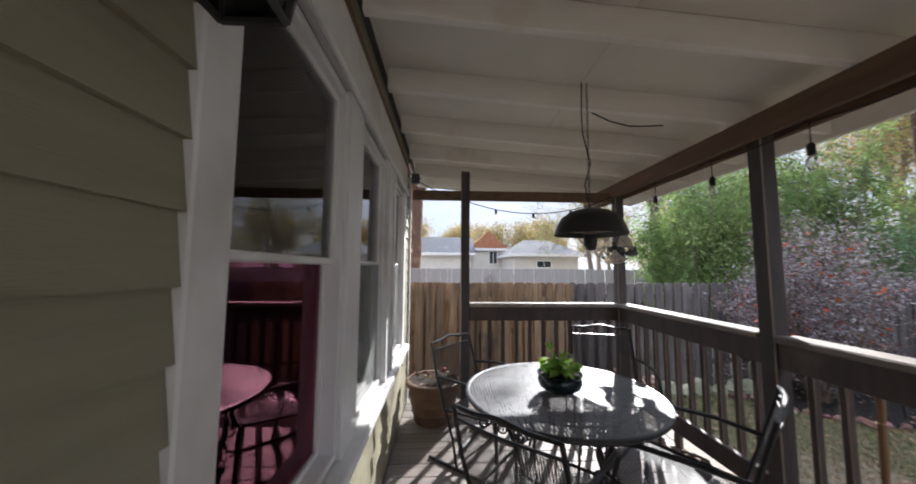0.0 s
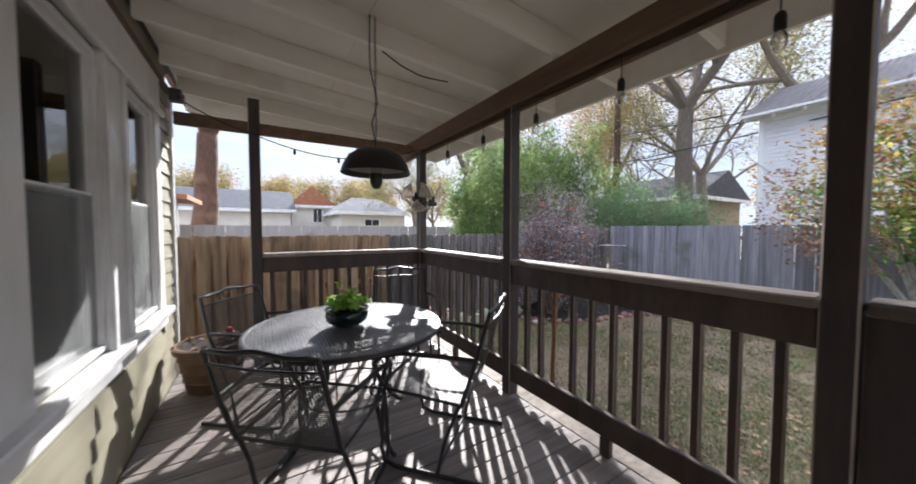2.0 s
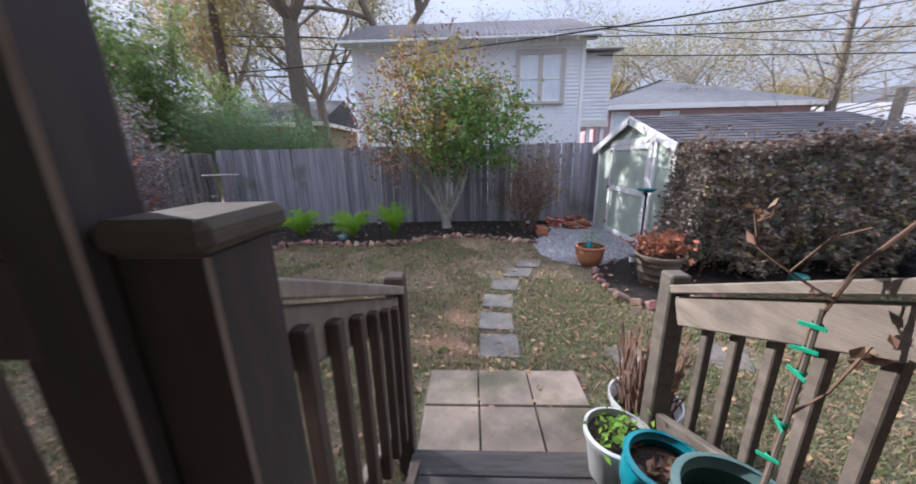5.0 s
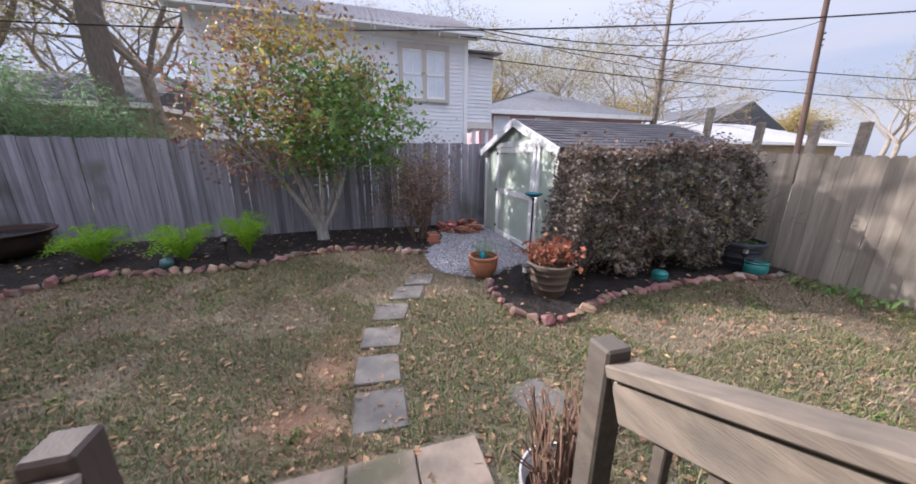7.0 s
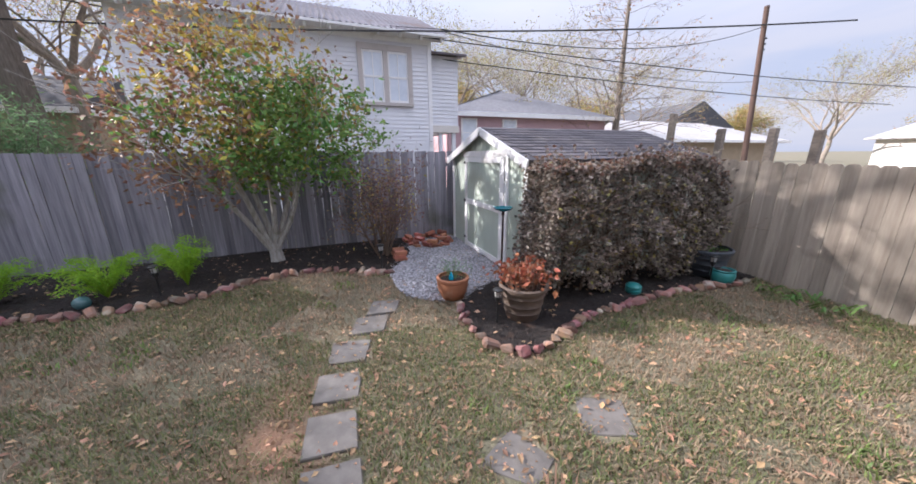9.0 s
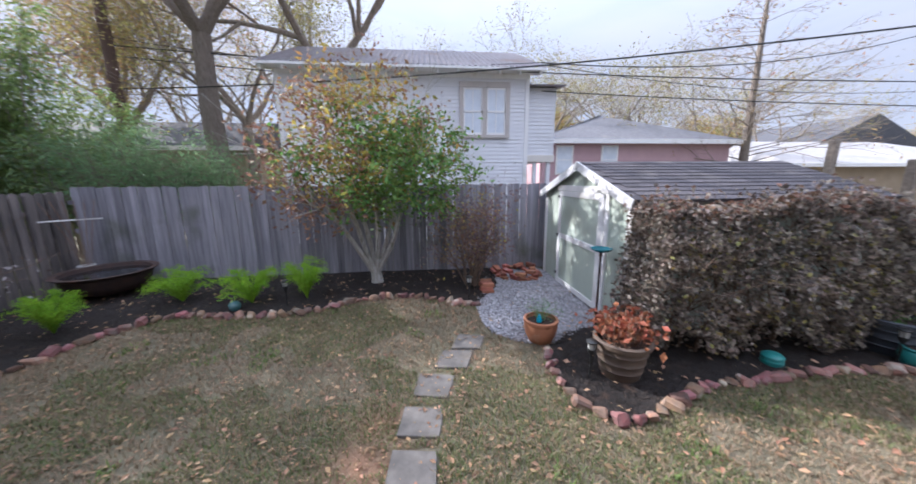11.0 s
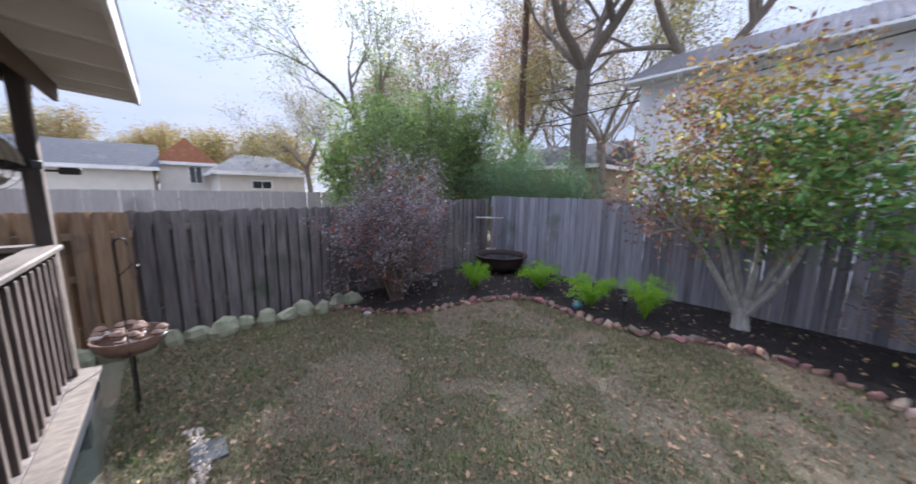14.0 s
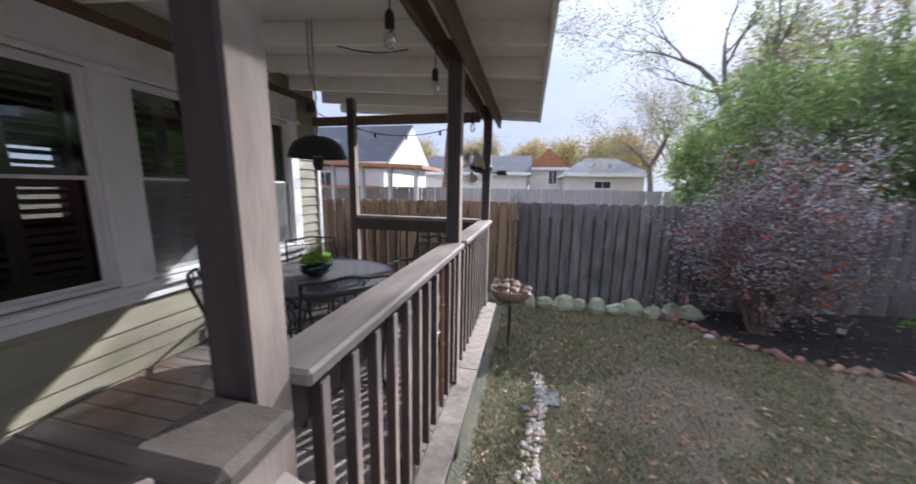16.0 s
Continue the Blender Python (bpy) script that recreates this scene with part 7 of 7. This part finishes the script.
p = pot("terracotta_pot", "round terracotta pot with a wispy plant and a small blue bird", (6.35, -2.15, ground_z(6.35) + 0.012), wall_profile([(0.12, 0.0), (0.138, 0.01), (0.185, 0.11), (0.203, 0.2), (0.2, 0.25), (0.212, 0.263), (0.212, 0.295), (0.2, 0.3)], 0.018), M["terra"], 0.25, 0.18)
b = Build()
for i in range(26):
    a, l = r0.uniform(0, 6.28), r0.uniform(0.1, 0.24)
    b.tube([(0.03 * math.cos(a), 0.03 * math.sin(a), 0.27), (0.09 * math.cos(a), 0.09 * math.sin(a), 0.27 + l * 0.7), (l * math.cos(a) * 0.95, l * math.sin(a) * 0.95, 0.27 + l)], 0.0025, 3)
part("stems", b, M["cedar"], p)
leaf_tuft(p, "foliage", np.stack([r0.normal(0.03, 0.1, 260), r0.normal(-0.05, 0.1, 260), r0.uniform(0.3, 0.5, 260)], 1), 0.035, 0.25, M["cedar"], 41)
part("bird", Build().lathe([(0.001, 0), (0.03, 0.01), (0.036, 0.035), (0.022, 0.07), (0.012, 0.1), (0.001, 0.12)], 14, (-0.08, 0.05, 0.28)), plain("blue_ceramic", (0.02, 0.35, 0.5), 0.25), p, "blue ceramic bird ornament", True)

p = pot("barrel_planter", "brown ribbed planter of dead rust-coloured hydrangeas", (5.62, -2.75, ground_z(5.6) + 0.02), wall_profile([(r * 0.98, z * 1.0) for r, z in barrel], 0.02), M["barrel"], 0.37, 0.25)
b = Build()
for i in range(110):
    a, q = r0.uniform(0, 6.28), 0.2 * math.sqrt(r0.random())
    h = r0.uniform(0.12, 0.34)
    b.tube([(q * math.cos(a), q * math.sin(a), 0.36), (q * 1.25 * math.cos(a), q * 1.25 * math.sin(a), 0.36 + h)], 0.0035, 3)
tagged(part("dead_growth", b, M["drystalk"], p, "dry brown dead growth"), kind="stuff")
k = 420
leaf_tuft(p, "dead_leaves", np.stack([r0.normal(0, 0.14, k), r0.normal(0, 0.14, k), 0.46 + np.abs(r0.normal(0.08, 0.07, k))], 1), 0.075, 0.6, M["deadleaf"], 42)

p = pot("slate_planter", "large slate-blue ribbed planter beside the fence", (5.72, -6.15, ground_z(5.7) + 0.01), wall_profile([(r * 1.12, z * 1.05) for r, z in barrel], 0.02), M["slatepot"], 0.39, 0.28)
leaf_tuft(p, "foliage", np.stack([r0.normal(0, 0.12, 60), r0.normal(0, 0.12, 60), 0.4 + np.abs(r0.normal(0, 0.03, 60))], 1), 0.06, 0.5, M["leafgreen"], 43)
p = pot("teal_garden_pot", "small teal ceramic pot on the bed edge", (5.38, -6.0, ground_z(5.4) + 0.012), wall_profile([(r * 1.0, z * 0.85) for r, z in round_pot], 0.014), M["tealpale"], 0.2, 0.13)
t = thing("teal_lantern", "small teal ceramic lantern under the hedge", "lantern", at=(5.6, -4.5, ground_z(5.6) + 0.03))
part("body", Build().lathe([(0.001, 0), (0.09, 0.0), (0.1, 0.02), (0.1, 0.05), (0.085, 0.06), (0.1, 0.07), (0.1, 0.1), (0.07, 0.125), (0.03, 0.135), (0.001, 0.136)], 20), M["tealpale"], t, smooth=True)

t = thing("bird_bath", "tall thin bird bath with a small teal dish", "bird bath", at=(6.62, -3.02, ground_z(6.6)))
part("pole", Build().tube([(0, 0, -0.05), (0, 0, 1.05)], 0.014, 10), M["rust"], t, smooth=True)
part("collar", Build().lathe([(0.03, 0.0), (0.02, 0.02), (0.014, 0.05)], 12, (0, 0, 1.0)), M["rust"], t, smooth=True)
part("dish", Build().lathe([(0.001, 1.04), (0.05, 1.045), (0.12, 1.075), (0.14, 1.1), (0.135, 1.102), (0.1, 1.08), (0.001, 1.06)], 26), M["teal"], t, smooth=True)

t = thing("shell_bird_feeder", "brown basket of pale shells on a stand beside the deck", "bird feeder", at=(2.3, 3.8, 0))
part("pole", Build().tube([(0, 0, -0.05), (0, 0, 0.54)], 0.012, 8), M["black"], t, smooth=True)
part("basket", Build().lathe(wall_profile([(0.06, 0.52), (0.19, 0.55), (0.25, 0.62), (0.265, 0.7)], 0.012), 22), M["basket"], t, smooth=True)
for i in range(30):
    a = i * 0.8
    q = 0.06 + 0.19 * (i % 4) / 3
    part("shell", Build().lathe([(0.001, 0), (0.04, 0.012), (0.05, 0.03), (0.03, 0.05), (0.001, 0.06)], 9, (q * math.cos(a), q * math.sin(a), 0.66 + 0.03 * (i % 3))), M["basket"] if i % 3 else M["shellpale"], t, smooth=True)


t = thing("shepherd_hook", "thin black iron plant hook beside the shell feeder", "plant hook", at=(2.3, 3.56, 0))
part("rod", Build().tube([(0, 0, -0.05), (0, 0, 1.56)] + [(0.04 - 0.04 * math.cos(a), 0, 1.58 + 0.05 * math.sin(a)) for a in np.linspace(0.2, 3.4, 9)], 0.007, 6), M["black"], t, smooth=True)
part("side_hook", Build().tube([(0, 0, 1.3), (0.06, 0.02, 1.36), (0.1, 0.03, 1.4), (0.13, 0.035, 1.37), (0.125, 0.035, 1.32)], 0.006, 6), M["black"], t, smooth=True)


t = thing("wire_netting", "thin green wire netting along the foot of the deck", "netting", at=(0, 0, 0))
tagged(part("wires", lattice((2.128, 0.12, 0.02), (0, 3.25, 0), (0, 0, 0.4), 80, 11, 0.0035), M["greyglaze"], t), kind="stuff")


# ---- mossy rocks along the left fence, stone edging, bricks ----
def rock(rad, seed, n=7, m=9, flat=0.8):
    b = Build()
    for i in range(n + 1):
        for j in range(m):
            th, ph = math.pi * i / n, 2 * math.pi * j / m
            d = Vector((math.sin(th) * math.cos(ph), math.sin(th) * math.sin(ph), math.cos(th)))
            k = 1 + 0.35 * noise.noise(d * 1.3 + Vector((seed, 0, 0))) + 0.16 * noise.noise(d * 3 + Vector((0, seed, 0)))
            b.v.append((d.x * rad[0] * k, d.y * rad[1] * k, d.z * rad[2] * k * flat))
    for i in range(n):
        for j in range(m):
            b.f.append((i * m + j, (i + 1) * m + j, (i + 1) * m + (j + 1) % m, i * m + (j + 1) % m))
    return b


for i in range(13):
    x = 1.75 + i * 0.27
    y = 4.98 + 0.05 * x / 4 + 0.05 * math.sin(i * 2.3)
    b = rock((0.16 + 0.04 * math.sin(i * 1.7), 0.08, 0.2 + 0.05 * math.sin(i * 2.9)), i * 3.1, 4, 6)
    ob = part("border_rock", b, M["moss"], smooth=False)
    ob.matrix_basis = pose(x, y, 0.1, 0, 12 * math.sin(i * 1.3), 15 * math.sin(i * 4.1))
    tagged(ob, "mossy greenish rock leaning along the fence", "rock", "mossy border rocks")



def rubble(seed):
    """A broken lump of brick: a chamfered block with knocked corners."""
    b = Build().box((-0.082, -0.052, -0.048), (0.082, 0.052, 0.048), 0.022)
    rb2 = random.Random(seed)
    cut = [(Vector((rb2.gauss(0, 1), rb2.gauss(0, 1), rb2.gauss(0, 1))).normalized(), rb2.uniform(0.045, 0.065)) for _ in range(4)]
    out = []
    for v in b.v:
        v = Vector(v)
        for n, d in cut:
            k = v.dot(n) - d
            if k > 0:
                v = v - n * k
        out.append(tuple(v))
    b.v = out
    return b


stone_meshes = [rubble(40 + i).mesh("edging_stone", M["edge"]) for i in range(8)]
rs = random.Random(5)


def edging(line, label, group, gap=0.115):
    border = thing("stone_edging", label, "edging", kind="structure")
    last = None
    for i, (x, y) in enumerate(line):
        if last is not None and math.hypot(x - last[0], y - last[1]) < gap:
            continue
        last = (x, y)
        ob = new("edging_stone", stone_meshes[rs.randrange(8)])
        ob.parent = border
        s = rs.uniform(0.65, 1.35)
        ob.matrix_basis = pose(x, y, ground_z(x) + 0.035, rs.uniform(-25, 25), rs.uniform(-25, 25), rs.uniform(0, 360)) @ Matrix.Diagonal((s * rs.uniform(0.8, 1.3), s, s * rs.uniform(0.8, 1.2), 1))


edging(bed_front, "irregular reddish brick rubble edging round the mulch bed", "edging stones", 0.08)
edging(bed2_front, "irregular reddish stone edging below the hedge", "edging stones", 0.08)

brick_mesh = Build().box((-0.1, -0.05, -0.03), (0.1, 0.05, 0.03), 0.005).mesh("brick", M["brick"])
pile = thing("brick_pile", "loose ring of old red bricks beside the shed", "brick pile", at=(8.95, -2.62, ground_z(9)))
rb = random.Random(6)
for layer in range(3):
    for i in range(14 - 3 * layer):
        a = 2 * math.pi * i / (14 - 3 * layer) + layer * 0.3
        ob = new("brick", brick_mesh)
        ob.parent = pile
        ob.matrix_basis = pose((0.4 + rb.uniform(-0.16, 0.1)) * math.cos(a), (0.42 + rb.uniform(-0.16, 0.1)) * math.sin(a), 0.035 + layer * 0.055, rb.uniform(-12, 12), rb.uniform(-12, 12), math.degrees(a) + 90 + rb.uniform(-40, 40))
stack = thing("brick_stack", "small stack of red bricks at the end of the bed", "brick stack", at=(8.05, -1.8, ground_z(8)))
for i in range(9):
    ob = new("brick", brick_mesh)
    ob.parent = stack
    ob.matrix_basis = pose(0.11 * (i % 3) - 0.1, 0.02 * (i % 2), 0.035 + 0.062 * (i // 3), 0, 0, 90 + rb.uniform(-9, 9))


# ---- poles and wires ----
def pole(name, label, x, y, h, r, lean=(0, 0), base=-0.3):
    t = thing(name, label, "utility pole", at=(x, y, 0))
    part("shaft", Build().tube([(0, 0, base), (lean[0] * 0.5, lean[1] * 0.5, h / 2), (lean[0], lean[1], h)], [r, r * 0.9, r * 0.75], 12), M["polewood"], t, smooth=True)
    return t


pole("utility_pole", "tall brown wooden utility pole behind the bamboo", 15.0, 9.13, 13.0, 0.17)
u = pole("utility_pole", "leaning brown wooden utility pole with insulators", 16.0, -26.2, 9.9, 0.17, (0.0, 1.15))
for z in (7.6, 7.9, 8.2):
    part("insulator", Build().lathe([(0.03, 0), (0.06, 0.03), (0.03, 0.06), (0.05, 0.09), (0.001, 0.1)], 8, (-0.17, 0.9, z)), M["slatepot"], u, smooth=True)
for x, h in ((7.36, 2.66), (6.45, 2.32), (5.72, 2.28), (5.2, 2.22)):
    ob = part("wooden_stake", Build().box((x - 0.05, -7.18, -0.1), (x + 0.05, -7.08, h), 0.008, pose(0, 0, 0, 0.3, 0, 0)), M["greywood"])
    tagged(ob, "weathered wooden post standing behind the fence", "post", "posts behind the fence")


def wire(p, q, drop, r=0.014):
    t = thing("power_line", "black overhead power line crossing the yards", "power line", "overhead power lines")
    part("cable", Build().tube(sag(p, q, drop, 24), r, 5, False), M["cable"], t, smooth=True)


wire((15.0, 9.13, 6.3), (9.2, -24.0, 4.4), 0.45, 0.016)
wire((15.0, 9.13, 6.0), (10.5, -26.0, 4.0), 0.5, 0.016)
wire((15.0, 9.13, 6.55), (12.6, -4.2, 5.35), 0.35, 0.01)
wire((15.0, 9.13, 5.0), (8.0, -14.5, 5.3), 0.35, 0.02)
wire((12.6, -4.2, 5.35), (16.0, -25.2, 8.9), 0.8, 0.018)
wire((12.6, -4.2, 5.3), (16.0, -25.6, 6.0), 0.5, 0.012)


# ---- ground cover ----
def in_yard(x, y):
    return not (inside(x, y, BED_LEFT) or inside(x, y, BED_RIGHT) or inside(x, y, GRAVEL) or (x < 3.92 and -1.22 < y < 0.0) or (x < 2.14) or (abs(x - 4.28) < 0.2 and -0.8 < y < -0.44) or (abs(x - 4.73) < 0.2 and -0.8 < y < -0.44))


def green(x, y):
    return noise.noise((x * 0.55, y * 0.55, 7.0)) + 0.5 * noise.noise((x * 1.7, y * 1.7, 2.0))


STONES = [(4.28, -0.62), (4.73, -0.62), (5.2, -0.68), (5.66, -0.82), (6.08, -1.05), (6.43, -1.26), (4.13, -2.52), (4.07, -1.74)]


def scatter(count, x0, x1, y0, y1, rnd, keep):
    out = []
    while len(out) < count:
        x, y = rnd.uniform(x0, x1), rnd.uniform(y0, y1)
        if keep(x, y):
            out.append((x, y))
    return out


def off_stones(x, y):
    return in_yard(x, y) and all(abs(x - a) > 0.19 or abs(y - c) > 0.19 for a, c in STONES)


def blades(name, count, mat, label, hmin, hmax, keep, seed, width=0.007, x0=2.14, x1=9.4, y0=-6.7, y1=5.4):
    rnd = random.Random(seed)
    b = Build()
    v, f = b.v, b.f
    for x, y in scatter(count, x0, x1, y0, y1, rnd, keep):
        z = surface_z(x, y) - 0.004
        a, h = rnd.uniform(0, 6.283), rnd.uniform(hmin, hmax)
        dx, dy = math.cos(a), math.sin(a)
        l = rnd.uniform(0.3, 1.6) * h
        c, s = -dy * width / 2, dx * width / 2
        o = len(v)
        v.extend([(x - c, y - s, z), (x + c, y + s, z), (x + dx * l * 0.45 + c * 0.7, y + dy * l * 0.45 + s * 0.7, z + h * 0.75), (x + dx * l * 0.45 - c * 0.7, y + dy * l * 0.45 - s * 0.7, z + h * 0.75), (x + dx * l, y + dy * l, z + h)])
        f.extend([(o, o + 1, o + 2, o + 3), (o + 3, o + 2, o + 4)])
    tagged(part(name, b, mat), label, "grass", "", "stuff")


M["grassdry"] = leaf("dry_blade", (0.32, 0.238, 0.158), (0.22, 0.17, 0.108), 0.45, 0.015, 1.0, 0.25)
M["grassgreen"] = leaf("green_blade", (0.125, 0.17, 0.055), (0.175, 0.185, 0.08), 0.4, 0.02, 1.0, 0.3)
dirt = lambda x, y: min(math.hypot(x - 4.35, y + 0.12) / 0.3, math.hypot(x - 4.8, y + 0.25) / 0.24) < 0.75 + 1.0 * noise.noise((x * 3, y * 3, 0)) + 1.3 * noise.noise((x * 40, y * 40, 3))
blades("dry_grass", 125000, M["grassdry"], "short tan dormant lawn grass", 0.018, 0.06, lambda x, y: off_stones(x, y) and not dirt(x, y), 1)
blades("green_grass", 115000, M["grassgreen"], "patches of short green lawn grass", 0.018, 0.055, lambda x, y: off_stones(x, y) and green(x, y) > -0.16 and not dirt(x, y), 2)
M["weed"] = leaf("weed_leaf", (0.14, 0.21, 0.055), (0.19, 0.26, 0.075), 0.35, 0.015)
blades("weed_tufts", 3000, M["weed"], "bright green weed tufts in the lawn", 0.02, 0.06, lambda x, y: off_stones(x, y) and noise.noise((x * 2.3, y * 2.3, 11)) > 0.42, 3, 0.014)


def litter(name, count, size, mat, label, keep, seed, lift=0.012, x0=2.15, x1=9.4, y0=-6.7, y1=5.4, aspect=0.55):
    rnd = random.Random(seed)
    pts = [(x, y, surface_z(x, y) + lift + rnd.uniform(0, 0.014)) for x, y in scatter(count, x0, x1, y0, y1, rnd, keep)]
    b = Build()
    r = np.random.default_rng(seed)
    c = np.array(pts)
    k = len(c)
    a = r.uniform(0, 6.283, k)
    d = np.stack([np.cos(a), np.sin(a), r.normal(0, 0.22, k)], 1)
    u = np.stack([-np.sin(a), np.cos(a), r.normal(0, 0.22, k)], 1)
    s = (size * r.uniform(0.5, 1.5, k))[:, None]
    up = np.array([0, 0, 1.0]) * s * 0.12
    q = np.stack([c - d * s / 2, c + u * s * aspect / 2 + up, c + d * s / 2 + up * 0.5, c - u * s * aspect / 2 + up], 1).reshape(-1, 3)
    b.v = list(map(tuple, q.tolist()))
    b.f = [(4 * i, 4 * i + 1, 4 * i + 2) for i in range(k)] + [(4 * i, 4 * i + 2, 4 * i + 3) for i in range(k)]
    tagged(part(name, b, mat), label, "fallen leaves", "", "stuff")


litter("fallen_leaves", 7500, 0.05, M["litter"], "scattered dry brown fallen leaves on the lawn", lambda x, y: x > 2.14 and not (x < 3.1 and -1.3 < y < 0.05), 4)
litter("leaf_crumbs", 20000, 0.022, M["litter"], "fine crumbled leaves and thatch in the lawn", lambda x, y: in_yard(x, y), 5, 0.004)
litter("bark_chips", 15000, 0.035, M["chip"], "dark shredded bark mulch pieces", lambda x, y: inside(x, y, BED_LEFT) or inside(x, y, BED_RIGHT), 6, 0.04, aspect=0.35)
litter("bed_leaves", 450, 0.055, M["litter"], "dry leaves lying on the mulch", lambda x, y: inside(x, y, BED_LEFT) or inside(x, y, BED_RIGHT), 7, 0.055)


def pebbles(name, count, size, mat, label, keep, seed, box):
    rnd = random.Random(seed)
    b = Build()
    for x, y in scatter(count, *box, rnd, keep):
        s = size * rnd.uniform(0.55, 1.4)
        a = rnd.uniform(0, 6.28)
        z = surface_z(x, y) + 0.022
        ca, sa = math.cos(a), math.sin(a)
        pts = [(1, 0, 0), (0.2, 0.75, 0.1), (-0.9, 0.2, 0), (-0.2, -0.7, 0.05), (0.1, 0.05, 0.6), (0, 0, -0.5)]
        o = len(b.v)
        b.v.extend([(x + s * (p * ca - q * sa), y + s * (p * sa + q * ca), z + s * h) for p, q, h in pts])
        b.f.extend([(o + i, o + (i + 1) % 4, o + 4) for i in range(4)] + [(o + (i + 1) % 4, o + i, o + 5) for i in range(4)])
    tagged(part(name, b, mat), label, "gravel", "", "stuff")


pebbles("gravel_stones", 12000, 0.02, M["pebble"], "loose pale grey gravel stones", lambda x, y: inside(x, y, GRAVEL), 8, (6.1, 9.4, -3.3, -1.4))
pebbles("drip_line_stones", 420, 0.028, M["shellpale"], "line of white pebbles below the porch eave", lambda x, y: abs(x - 2.62 - 0.06 * math.sin(y * 3)) < 0.11 - 0.02 * y, 9, (2.4, 2.9, 0.3, 3.0))
t = part("grate", Build().box((2.62, 2.45, 0.01), (2.85, 2.7, 0.035), 0.006), M["slatepot"])
tagged(t, "small square blue-grey paver lying in the lawn", "paver")
for x, y, s in ((2.52, 2.35, 0.05), (2.58, 2.2, 0.04), (5.0, 4.45, 0.07)):
    ob = part("stone", rock((s, s * 0.8, s * 0.7), x * 9, 6, 8), M["slatepot"] if x < 4 else M["fencepale"])
    ob.matrix_basis = pose(x, y, ground_z(x) + 0.02)
    tagged(ob, "small loose stone lying in the lawn", "stone")
# low leafy plants by the right fence
t = thing("iris_leaves", "low clump of green strap leaves beside the fence", "plant", at=(4.6, -6.35, 0.01))
b = Build()
for i in range(34):
    a, l = r0.uniform(0, 6.28), r0.uniform(0.12, 0.3)
    x, y = r0.normal(0, 0.28), r0.normal(0, 0.12)
    b.add([(x - 0.012, y, 0), (x + 0.012, y, 0), (x + l * 0.5 * math.cos(a) + 0.012, y + l * 0.5 * math.sin(a), l * 0.45), (x + l * 0.5 * math.cos(a) - 0.012, y + l * 0.5 * math.sin(a), l * 0.45), (x + l * math.cos(a), y + l * math.sin(a), l * 0.3)], [(0, 1, 2, 3), (3, 2, 4)])
part("leaves", b, M["leafgreen"], t)
